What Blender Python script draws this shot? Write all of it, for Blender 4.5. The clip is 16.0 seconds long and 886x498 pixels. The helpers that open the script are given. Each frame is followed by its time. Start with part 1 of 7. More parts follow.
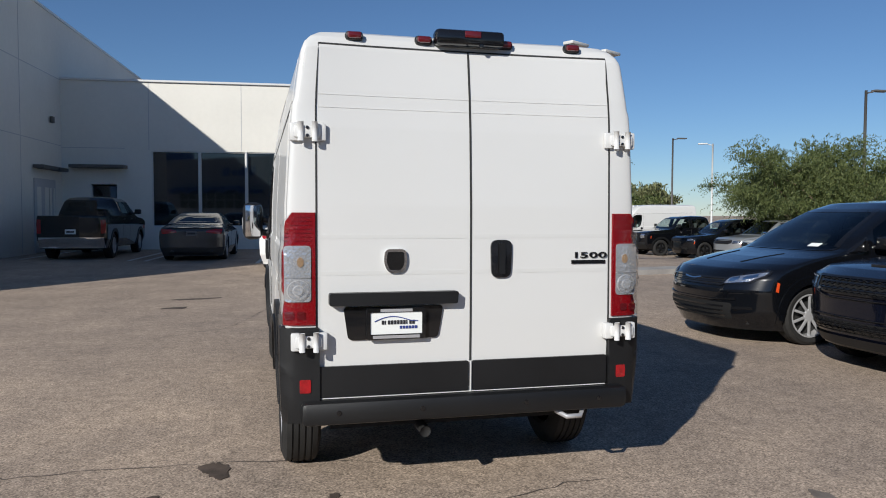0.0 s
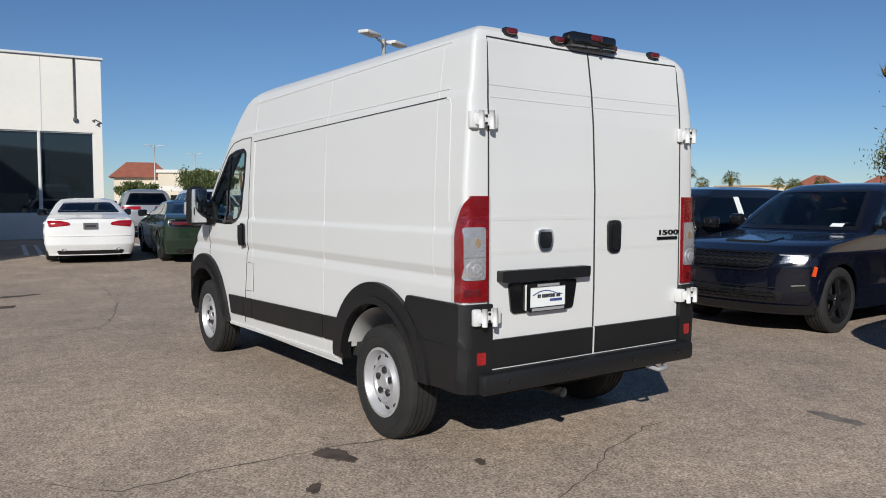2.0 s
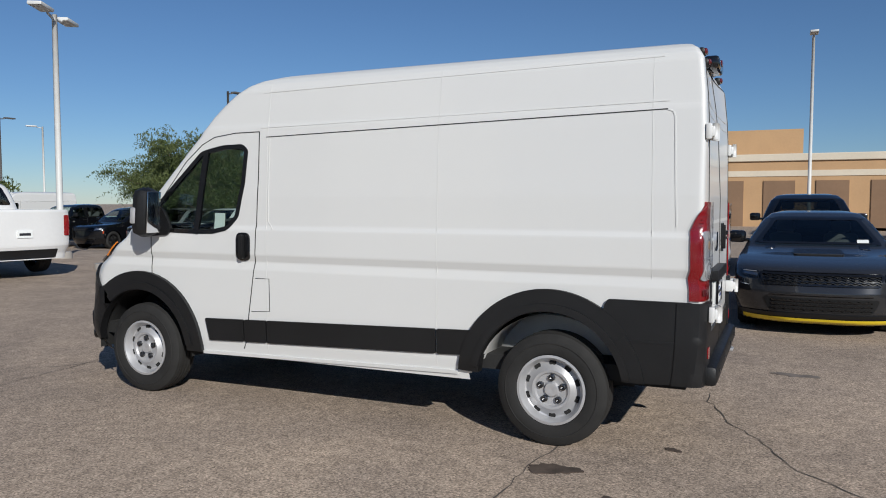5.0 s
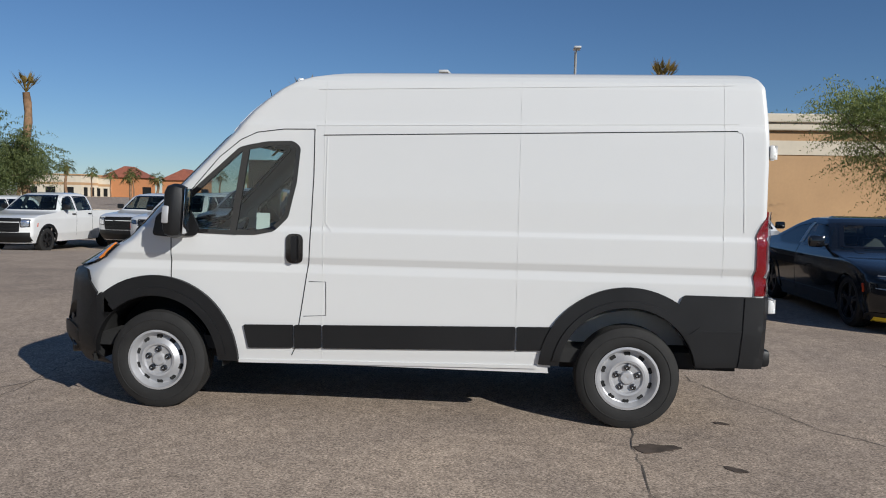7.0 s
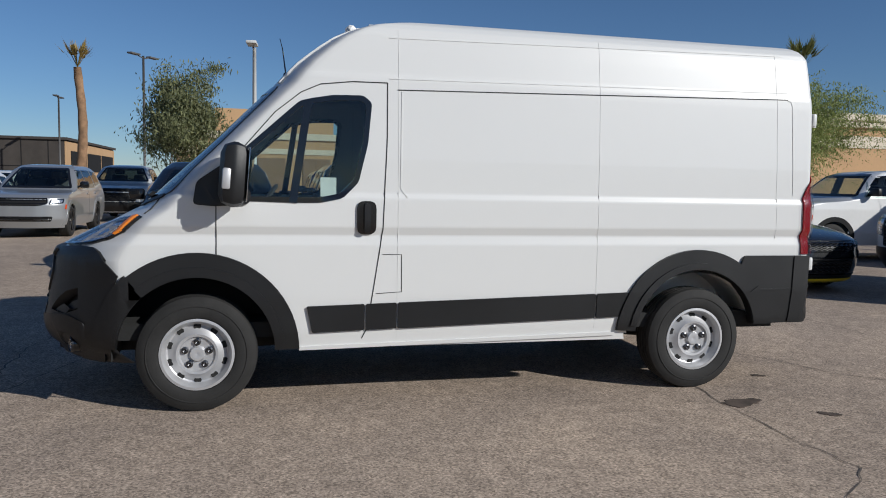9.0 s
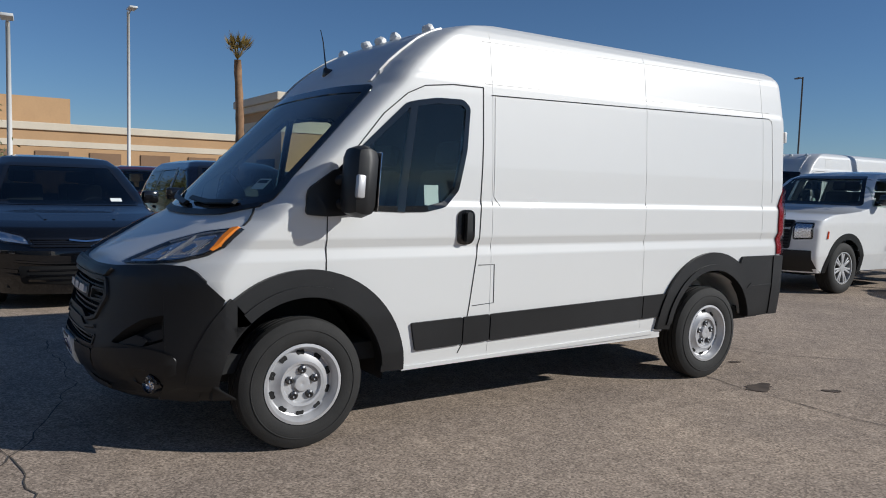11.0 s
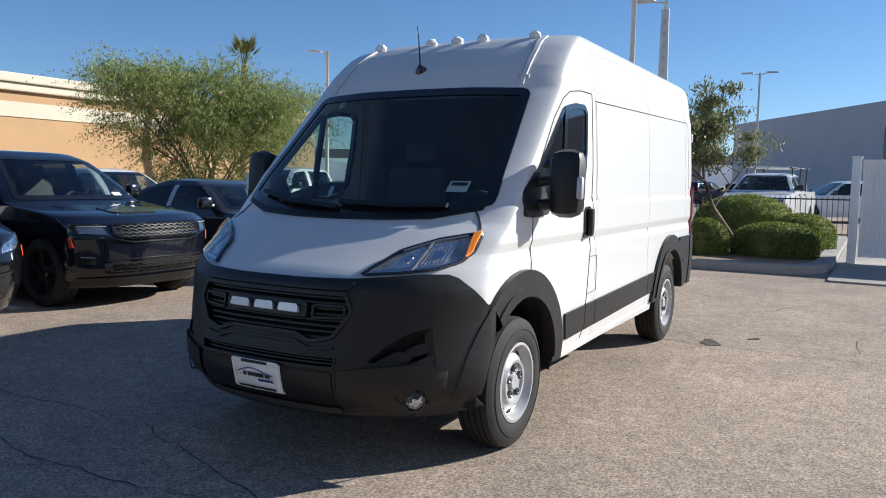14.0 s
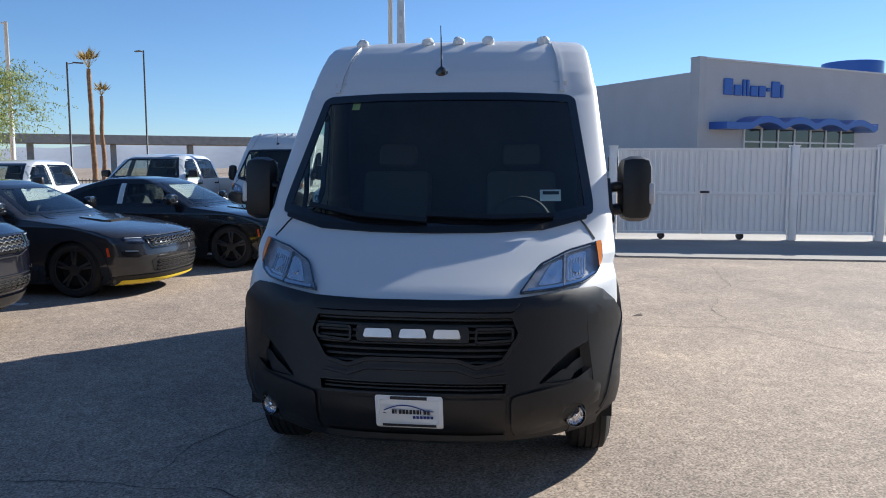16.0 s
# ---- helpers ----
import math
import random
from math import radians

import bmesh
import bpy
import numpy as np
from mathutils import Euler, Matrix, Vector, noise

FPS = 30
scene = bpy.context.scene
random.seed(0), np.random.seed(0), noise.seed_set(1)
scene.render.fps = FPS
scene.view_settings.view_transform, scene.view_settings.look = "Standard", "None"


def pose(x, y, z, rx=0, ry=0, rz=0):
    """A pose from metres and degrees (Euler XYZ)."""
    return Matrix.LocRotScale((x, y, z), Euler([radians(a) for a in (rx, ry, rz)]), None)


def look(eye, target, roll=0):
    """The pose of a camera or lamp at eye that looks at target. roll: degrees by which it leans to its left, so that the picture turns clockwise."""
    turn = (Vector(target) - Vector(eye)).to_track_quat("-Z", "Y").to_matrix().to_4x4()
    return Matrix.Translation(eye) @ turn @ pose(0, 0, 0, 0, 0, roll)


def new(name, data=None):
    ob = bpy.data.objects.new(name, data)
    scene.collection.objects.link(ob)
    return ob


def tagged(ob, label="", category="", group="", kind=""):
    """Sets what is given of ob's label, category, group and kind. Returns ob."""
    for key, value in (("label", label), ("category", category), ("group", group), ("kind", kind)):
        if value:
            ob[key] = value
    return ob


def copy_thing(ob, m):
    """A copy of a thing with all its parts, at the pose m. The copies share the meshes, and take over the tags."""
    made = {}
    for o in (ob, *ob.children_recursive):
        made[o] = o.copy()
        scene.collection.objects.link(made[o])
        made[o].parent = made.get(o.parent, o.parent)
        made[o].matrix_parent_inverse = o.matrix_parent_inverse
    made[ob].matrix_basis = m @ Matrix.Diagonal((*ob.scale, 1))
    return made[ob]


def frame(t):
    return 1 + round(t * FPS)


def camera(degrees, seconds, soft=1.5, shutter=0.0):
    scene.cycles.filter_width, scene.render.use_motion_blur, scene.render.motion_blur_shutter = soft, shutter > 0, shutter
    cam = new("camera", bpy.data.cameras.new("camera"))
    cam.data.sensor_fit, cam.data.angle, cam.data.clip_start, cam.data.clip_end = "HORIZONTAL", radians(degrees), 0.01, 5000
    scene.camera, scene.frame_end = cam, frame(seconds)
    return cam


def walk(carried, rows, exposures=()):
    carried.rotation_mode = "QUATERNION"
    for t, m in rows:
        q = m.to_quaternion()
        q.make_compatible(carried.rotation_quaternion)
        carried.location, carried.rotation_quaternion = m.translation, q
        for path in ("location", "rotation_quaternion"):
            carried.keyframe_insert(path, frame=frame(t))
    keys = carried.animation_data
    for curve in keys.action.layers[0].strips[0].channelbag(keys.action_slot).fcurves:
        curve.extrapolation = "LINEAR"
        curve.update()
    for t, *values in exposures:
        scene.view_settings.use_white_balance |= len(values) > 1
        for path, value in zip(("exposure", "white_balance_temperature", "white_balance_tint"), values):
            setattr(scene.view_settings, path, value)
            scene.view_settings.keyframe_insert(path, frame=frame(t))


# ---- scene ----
cam = camera(60.7, 16.0, 1.0)
PATH = [
    (0, (-1.138, -4.853, 1.557), (-0.653, -2.915, 1.466), 0.2),
    (0.5, (-1.673, -4.827, 1.599), (-1.027, -2.936, 1.499), 0.3),
    (1, (-2.239, -4.645, 1.573), (-1.419, -2.824, 1.464), 0.3),
    (1.5, (-2.864, -4.487, 1.552), (-1.881, -2.749, 1.434), 0.3),
    (2, (-3.423, -4.182, 1.538), (-2.275, -2.549, 1.411), 0.1),
    (2.5, (-3.964, -3.821, 1.551), (-2.663, -2.305, 1.441), 0.1),
    (3, (-4.39, -3.366, 1.561), (-2.952, -1.981, 1.443), 0.2),
    (3.5, (-4.777, -2.876, 1.545), (-3.229, -1.614, 1.43), 0.3),
    (3.7, (-4.904, -2.668, 1.562), (-3.317, -1.454, 1.467), 0.3),
    (5.8, (-6.042, -0.516, 1.546), (-4.124, 0.039, 1.428), 0.7),
    (6, (-6.155, -0.311, 1.555), (-4.219, 0.183, 1.455), 0.9),
    (6.5, (-6.265, 0.251, 1.573), (-4.297, 0.59, 1.468), 0.9),
    (7, (-6.35, 0.869, 1.614), (-4.362, 1.039, 1.48), 1.2),
    (7.5, (-6.276, 1.441, 1.522), (-4.282, 1.438, 1.363), 1.3),
    (8, (-6.171, 1.979, 1.514), (-4.184, 1.828, 1.35), 1.3),
    (8.5, (-6.008, 2.497, 1.464), (-4.038, 2.195, 1.306), 1.1),
    (9, (-5.824, 3.065, 1.445), (-3.887, 2.598, 1.277), 1.1),
    (9.5, (-5.638, 3.619, 1.491), (-3.748, 2.984, 1.329), 1.2),
    (10, (-5.379, 4.161, 1.471), (-3.555, 3.354, 1.319), 1.3),
    (10.2, (-5.266, 4.409, 1.461), (-3.475, 3.534, 1.306), 1.3),
    (12.3, (-4.101, 5.966, 1.466), (-2.658, 4.594, 1.283), 1.5),
    (12.5, (-4.01, 6.181, 1.466), (-2.608, 4.768, 1.273), 1.3),
    (13, (-3.664, 6.632, 1.505), (-2.378, 5.111, 1.321), 1.4),
    (13.5, (-3.194, 6.982, 1.484), (-2.039, 5.36, 1.3), 1.2),
    (14, (-2.665, 7.294, 1.487), (-1.678, 5.563, 1.308), 1.0),
    (14.5, (-2.095, 7.508, 1.502), (-1.301, 5.68, 1.326), 0.7),
    (15, (-1.555, 7.704, 1.537), (-0.96, 5.802, 1.367), 0.4),
    (15.5, (-1.033, 7.733, 1.554), (-0.627, 5.785, 1.354), 0.2),
    (16, (-0.55, 7.827, 1.611), (-0.314, 5.852, 1.397), 0.0),
]
EXPOSURES = [(0.0, 0.12, 6120, 9.5), (3.5, 0.0, 6040, 9.0), (7.0, -0.05, 5990, 9.0), (9.5, -0.08, 5950, 9.0), (10.2, -0.10, 5950, 9.0), (12.5, 0.15, 5900, 8.5), (13.5, 0.42, 5950, 8.5), (14.5, 0.95, 6050, 9.0), (16.0, 0.95, 5980, 9.0)]
walk(cam, [(t, look(eye, target, roll)) for t, eye, target, roll in PATH], EXPOSURES)

# ---- world, sun, exposure ----
SHADOW = (1.36, 1.44)  # ground offset of a shadow per metre of height
sun_data = bpy.data.lights.new("sun", "SUN")
sun_data.energy, sun_data.angle, sun_data.color = 4.4, radians(0.55), (1.0, 0.93, 0.82)
sun = new("sun", sun_data)
sun.matrix_world = look((0, 0, 40), (SHADOW[0], SHADOW[1], 39))
world = bpy.data.worlds.new("world")
scene.world = world
world.use_nodes = True
wn = world.node_tree.nodes
sky = wn.new("ShaderNodeTexSky")
sky.sky_type, sky.sun_disc = "NISHITA", False
sky.sun_elevation = math.atan(1 / math.hypot(*SHADOW))
sky.sun_rotation = math.atan2(-SHADOW[0], -SHADOW[1])
sky.altitude, sky.air_density, sky.dust_density, sky.ozone_density = 1200, 1.0, 0.15, 5.5
world.node_tree.links.new(sky.outputs[0], wn["Background"].inputs[0])
wn["Background"].inputs[1].default_value = 0.068

# ---- materials ----
def nodes_of(name):
    m = bpy.data.materials.new(name)
    m.use_nodes = True
    return m, m.node_tree.nodes, m.node_tree.links, m.node_tree.nodes["Principled BSDF"]


def mat(name, color, rough=0.5, metal=0.0, coat=0.0, vary=0.0, scale=3.0, bump=0.0, bump_scale=60.0, spec=0.5, rvary=0.0):
    """A surface with variation at two scales and fine relief."""
    m, n, l, b = nodes_of(name)
    b.inputs["Base Color"].default_value = (*color, 1)
    b.inputs["Roughness"].default_value = rough
    b.inputs["Metallic"].default_value = metal
    b.inputs["Coat Weight"].default_value = coat
    b.inputs["Coat Roughness"].default_value = 0.04
    b.inputs["Specular IOR Level"].default_value = spec
    tc = n.new("ShaderNodeTexCoord")
    if vary or rvary:
        a, c = n.new("ShaderNodeTexNoise"), n.new("ShaderNodeTexNoise")
        a.inputs["Scale"].default_value, c.inputs["Scale"].default_value = scale, scale * 14
        a.inputs["Detail"].default_value, c.inputs["Detail"].default_value = 4, 3
        mixv = n.new("ShaderNodeMath")
        mixv.operation = "MULTIPLY_ADD"
        l.new(tc.outputs["Object"], a.inputs["Vector"])
        l.new(tc.outputs["Object"], c.inputs["Vector"])
        mixv.inputs[1].default_value = 0.4
        l.new(c.outputs["Fac"], mixv.inputs[0])
        l.new(a.outputs["Fac"], mixv.inputs[2])
        if vary:
            r = n.new("ShaderNodeValToRGB")
            r.color_ramp.elements[0].position, r.color_ramp.elements[1].position = 0.45, 0.95
            r.color_ramp.elements[0].color = (*[c0 * (1 - vary) for c0 in color], 1)
            r.color_ramp.elements[1].color = (*[min(1, c0 * (1 + vary)) for c0 in color], 1)
            l.new(mixv.outputs[0], r.inputs[0])
            l.new(r.outputs[0], b.inputs["Base Color"])
        if rvary:
            mr = n.new("ShaderNodeMapRange")
            mr.inputs["From Min"].default_value, mr.inputs["From Max"].default_value = 0.4, 1.0
            mr.inputs["To Min"].default_value, mr.inputs["To Max"].default_value = max(0.02, rough - rvary), rough + rvary
            l.new(mixv.outputs[0], mr.inputs[0])
            l.new(mr.outputs[0], b.inputs["Roughness"])
    if bump:
        t, bm_ = n.new("ShaderNodeTexNoise"), n.new("ShaderNodeBump")
        t.inputs["Scale"].default_value, t.inputs["Detail"].default_value = bump_scale, 4
        bm_.inputs["Strength"].default_value, bm_.inputs["Distance"].default_value = bump, 0.004
        l.new(tc.outputs["Object"], t.inputs["Vector"])
        l.new(t.outputs["Fac"], bm_.inputs["Height"])
        l.new(bm_.outputs[0], b.inputs["Normal"])
    return m


def facet_mat(name, color, scale=70.0, rough=0.12, metal=0.9, depth=0.0018):
    """Pressed reflector: bright metal broken into small facets."""
    m, n, l, b = nodes_of(name)
    b.inputs["Base Color"].default_value = (*color, 1)
    b.inputs["Metallic"].default_value, b.inputs["Roughness"].default_value = metal, rough
    tc, vo, bp = n.new("ShaderNodeTexCoord"), n.new("ShaderNodeTexVoronoi"), n.new("ShaderNodeBump")
    vo.inputs["Scale"].default_value = scale
    bp.inputs["Strength"].default_value, bp.inputs["Distance"].default_value = 1.0, depth
    l.new(tc.outputs["Object"], vo.inputs["Vector"])
    l.new(vo.outputs["Distance"], bp.inputs["Height"])
    l.new(bp.outputs[0], b.inputs["Normal"])
    return m


def glass_mat(name, tint, gloss=0.06):
    m, n, l, b = nodes_of(name)
    n.remove(b)
    tr, gl, fr, mx = n.new("ShaderNodeBsdfTransparent"), n.new("ShaderNodeBsdfGlossy"), n.new("ShaderNodeLayerWeight"), n.new("ShaderNodeMixShader")
    pw, ad = n.new("ShaderNodeMath"), n.new("ShaderNodeMath")
    pw.operation, ad.operation = "POWER", "MULTIPLY_ADD"
    tr.inputs[0].default_value = (*tint, 1)
    gl.inputs["Roughness"].default_value = 0.02
    pw.inputs[1].default_value, ad.inputs[1].default_value, ad.inputs[2].default_value = 4.0, 0.9, gloss
    l.new(fr.outputs["Facing"], pw.inputs[0])
    l.new(pw.outputs[0], ad.inputs[0])
    l.new(ad.outputs[0], mx.inputs[0])
    l.new(tr.outputs[0], mx.inputs[1])
    l.new(gl.outputs[0], mx.inputs[2])
    l.new(mx.outputs[0], n["Material Output"].inputs[0])
    return m


def asphalt_mat():
    m, n, l, b = nodes_of("asphalt")
    tc = n.new("ShaderNodeTexCoord")
    def tex(kind, scale, detail=4):
        t = n.new(kind)
        t.inputs["Scale"].default_value = scale
        if kind == "ShaderNodeTexNoise":
            t.inputs["Detail"].default_value = detail
        l.new(tc.outputs["Object"], t.inputs["Vector"])
        return t
    big, mid, grain, stones = tex("ShaderNodeTexNoise", 0.16), tex("ShaderNodeTexNoise", 1.3), tex("ShaderNodeTexNoise", 62, 9), tex("ShaderNodeTexVoronoi", 95)
    def ramp(src, p0, c0, p1, c1):
        r = n.new("ShaderNodeValToRGB")
        r.color_ramp.elements[0].position, r.color_ramp.elements[1].position = p0, p1
        r.color_ramp.elements[0].color, r.color_ramp.elements[1].color = (*c0, 1), (*c1, 1)
        l.new(src, r.inputs[0])
        return r.outputs[0]
    def mult(a, c, fac=1.0):
        x = n.new("ShaderNodeMix")
        x.data_type, x.blend_type = "RGBA", "MULTIPLY"
        x.inputs[0].default_value = fac
        l.new(a, x.inputs[6])
        l.new(c, x.inputs[7])
        return x.outputs[2]
    base = ramp(stones.outputs["Color"], 0.08, (0.215, 0.172, 0.135), 0.95, (0.60, 0.485, 0.382))
    base = mult(base, ramp(grain.outputs["Fac"], 0.37, (0.76, 0.76, 0.76), 0.63, (1.16, 1.16, 1.16)))
    base = mult(base, ramp(mid.outputs["Fac"], 0.3, (0.84, 0.84, 0.85), 0.7, (1.08, 1.07, 1.05)))
    base = mult(base, ramp(tex("ShaderNodeTexNoise", 9, 5).outputs["Fac"], 0.35, (0.88, 0.88, 0.88), 0.65, (1.1, 1.1, 1.1)))
    base = mult(base, ramp(big.outputs["Fac"], 0.35, (0.86, 0.86, 0.87), 0.65, (1.08, 1.07, 1.06)))
    l.new(base, b.inputs["Base Color"])
    b.inputs["Roughness"].default_value = 0.88
    b.inputs["Diffuse Roughness"].default_value = 0.05
    b.inputs["Specular IOR Level"].default_value = 0.22
    bp = n.new("ShaderNodeBump")
    bp.inputs["Strength"].default_value, bp.inputs["Distance"].default_value = 0.3, 0.003
    l.new(grain.outputs["Fac"], bp.inputs["Height"])
    l.new(bp.outputs[0], b.inputs["Normal"])
    return m


def leaf_mat(name, dark, light):
    m, n, l, b = nodes_of(name)
    g, r = n.new("ShaderNodeNewGeometry"), n.new("ShaderNodeValToRGB")
    r.color_ramp.elements[0].color, r.color_ramp.elements[1].color = (*dark, 1), (*light, 1)
    l.new(g.outputs["Random Per Island"], r.inputs[0])
    l.new(r.outputs[0], b.inputs["Base Color"])
    b.inputs["Roughness"].default_value = 0.6
    tr, mx = n.new("ShaderNodeBsdfTranslucent"), n.new("ShaderNodeMixShader")
    l.new(r.outputs[0], tr.inputs[0])
    mx.inputs[0].default_value = 0.4
    l.new(b.outputs[0], mx.inputs[1])
    l.new(tr.outputs[0], mx.inputs[2])
    l.new(mx.outputs[0], n["Material Output"].inputs[0])
    return m


M_ASPHALT = asphalt_mat()
M_CRACK = mat("crack_fill", (0.105, 0.088, 0.074), 0.95)
M_OIL = mat("oil_stain", (0.075, 0.055, 0.042), 0.92, vary=0.5, scale=8)
M_FAINT = mat("faint_stain", (0.19, 0.16, 0.135), 0.9, vary=0.3, scale=8)
M_LINE = mat("stall_paint", (0.62, 0.61, 0.58), 0.8, vary=0.18, scale=2)
M_CONC = mat("concrete", (0.34, 0.315, 0.285), 0.9, vary=0.15, scale=0.7, bump=0.4, bump_scale=40)
M_KERB = mat("kerb_concrete", (0.34, 0.32, 0.295), 0.9, vary=0.2, scale=1.5, bump=0.4)
M_SOIL = mat("gravel_mulch", (0.26, 0.17, 0.115), 0.95, vary=0.5, scale=7, bump=1.0, bump_scale=30)
M_WHITE = mat("white_van_paint", (0.66, 0.66, 0.647), 0.38, coat=0.35, vary=0.008, scale=0.5)
M_WHITE2 = mat("white_plastic", (0.75, 0.75, 0.73), 0.5, vary=0.05)
M_PLASTIC = mat("black_plastic", (0.0085, 0.0087, 0.0095), 0.46, vary=0.15, scale=2, bump=0.12, bump_scale=420, rvary=0.06, spec=0.45)
M_GLOSSBLK = mat("gloss_black", (0.008, 0.008, 0.009), 0.12, coat=0.4)
M_SEAM = mat("seam_shadow", (0.03, 0.03, 0.03), 0.9)
# a little darker than the van white: crease and seam shading as colour
M_CREASE = mat("crease_shade_grey", (0.63, 0.63, 0.615), 0.4)
M_GLASS = glass_mat("window_glass", (0.70, 0.78, 0.75))
M_GLASSM = glass_mat("shaded_windshield_glass", (0.30, 0.34, 0.34))
M_GLASSD = glass_mat("privacy_glass", (0.06, 0.07, 0.07))
M_LENS = glass_mat("lamp_lens", (0.97, 0.97, 0.97), 0.05)
M_REDLENS = mat("red_lens", (0.30, 0.004, 0.008), 0.12, coat=0.8, vary=0.4, scale=30)
M_DARKRED = mat("dark_red_lens", (0.11, 0.008, 0.010), 0.15, coat=0.8)
M_MARKER = mat("red_orange_marker", (0.62, 0.07, 0.015), 0.15, coat=0.6)
M_AMBER = mat("amber_lens", (0.90, 0.26, 0.02), 0.15, coat=0.6)
M_CHROME = mat("chrome", (0.75, 0.76, 0.78), 0.08, metal=1.0)
M_SILVER = mat("silver_rim_paint", (0.50, 0.50, 0.51), 0.42, metal=0.45, vary=0.08, scale=12)
M_FACET = facet_mat("faceted_reflector", (0.80, 0.80, 0.82))
M_FACETD = facet_mat("dark_faceted_reflector", (0.32, 0.33, 0.35), 55.0, 0.2)
M_REDFAC = facet_mat("red_faceted_lens", (0.21, 0.003, 0.006), 90.0, 0.2, 0.0, 0.0012)
M_CLEARF = facet_mat("clear_faceted_lens", (0.62, 0.63, 0.65), 60.0, 0.12, 0.6, 0.0018)
M_ALLOY = mat("bright_alloy", (0.66, 0.66, 0.67), 0.3, metal=0.55, vary=0.05, scale=10)
M_DARKRIM = mat("dark_alloy", (0.10, 0.10, 0.105), 0.3, metal=0.9)
M_TYRE = mat("tyre_rubber", (0.015, 0.0145, 0.014), 0.8, vary=0.3, scale=9, bump=0.3, bump_scale=90)
M_INTER = mat("dark_interior", (0.055, 0.056, 0.06), 0.85, vary=0.2)
M_SEATF = mat("seat_fabric", (0.09, 0.09, 0.095), 0.95, bump=0.3, bump_scale=200)
M_UNDER = mat("underbody", (0.015, 0.015, 0.015), 0.9, vary=0.3)
M_PLATED = mat("dark_plate", (0.10, 0.10, 0.105), 0.5, vary=0.1)
M_PAPER = mat("white_paper", (0.8, 0.82, 0.8), 0.7)
M_INK = mat("ink_blue", (0.03, 0.05, 0.22), 0.6)
M_INKBLK = mat("ink_black", (0.02, 0.02, 0.025), 0.6)
M_HYDRANT = mat("hydrant_yellow", (0.72, 0.50, 0.02), 0.45, vary=0.12, scale=6)
M_YELLOW = mat("yellow_lip", (0.75, 0.55, 0.02), 0.35)
M_WALLW = mat("white_render_wall", (0.74, 0.72, 0.66), 0.85, vary=0.05, scale=0.4, bump=0.15, bump_scale=25)
M_WALLG = mat("grey_render_wall", (0.50, 0.50, 0.51), 0.85, vary=0.06, scale=0.4, bump=0.15, bump_scale=25)
M_PIER = mat("pale_grey_panel", (0.47, 0.47, 0.48), 0.6, vary=0.05, scale=0.6)
M_TAN = mat("tan_stucco", (0.50, 0.315, 0.165), 0.9, vary=0.08, scale=0.5, bump=0.3, bump_scale=20)
M_CREAM = mat("cream_stucco", (0.68, 0.60, 0.47), 0.9, vary=0.07, scale=0.5, bump=0.3, bump_scale=20)
M_BROWN = mat("brown_stucco", (0.24, 0.15, 0.09), 0.9, vary=0.1, scale=0.5)
M_DBROWN = mat("dark_brown_panel", (0.05, 0.042, 0.036), 0.85, vary=0.2, scale=1)
# near-black that stands in for shade inside openings; also joints and doors
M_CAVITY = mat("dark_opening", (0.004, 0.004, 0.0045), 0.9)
M_STORE = mat("storefront_glass", (0.012, 0.017, 0.02), 0.03, spec=0.8)
M_ALU = mat("white_aluminium", (0.66, 0.66, 0.65), 0.45, metal=0.1)
M_ROOFT = mat("red_tile_roof", (0.30, 0.10, 0.06), 0.85, vary=0.2, scale=1)
M_NAVYROOF = mat("navy_roof", (0.025, 0.03, 0.085), 0.6, vary=0.15, scale=1)
M_ORANGE = mat("orange_stucco", (0.55, 0.24, 0.10), 0.9, vary=0.1)
M_POLEW = mat("white_pole", (0.62, 0.62, 0.60), 0.5, vary=0.05)
M_POLED = mat("bronze_pole", (0.10, 0.095, 0.09), 0.5, vary=0.1)
M_TRUNK = mat("bark", (0.16, 0.115, 0.08), 0.95, vary=0.35, scale=5, bump=0.8, bump_scale=25)
M_PTRUNK = mat("palm_bark", (0.26, 0.155, 0.085), 0.95, vary=0.4, scale=4, bump=0.9, bump_scale=18)
M_LEAF = leaf_mat("palo_verde_leaf", (0.13, 0.175, 0.045), (0.38, 0.42, 0.14))
M_MESQ = leaf_mat("mesquite_leaf", (0.06, 0.088, 0.027), (0.20, 0.235, 0.08))
M_LEAF2 = leaf_mat("broad_leaf", (0.085, 0.10, 0.042), (0.29, 0.30, 0.14))
M_BUSH = leaf_mat("bush_leaf", (0.075, 0.11, 0.02), (0.25, 0.28, 0.055))
M_FROND = leaf_mat("palm_frond", (0.07, 0.10, 0.025), (0.20, 0.20, 0.06))
M_DRYFR = leaf_mat("tied_frond", (0.22, 0.15, 0.04), (0.42, 0.30, 0.09))
# pale blue-grey: the haze of distance is painted into the hills' colour
M_HILL = mat("haze_tinted_hill", (0.34, 0.37, 0.42), 1.0, vary=0.12, scale=0.004)
M_BLUE = mat("blue_metal", (0.02, 0.10, 0.42), 0.4, coat=0.3)
M_FENCE = mat("white_fence_paint", (0.78, 0.78, 0.78), 0.55, vary=0.05, scale=2)
M_IRON = mat("black_iron", (0.02, 0.02, 0.022), 0.5)


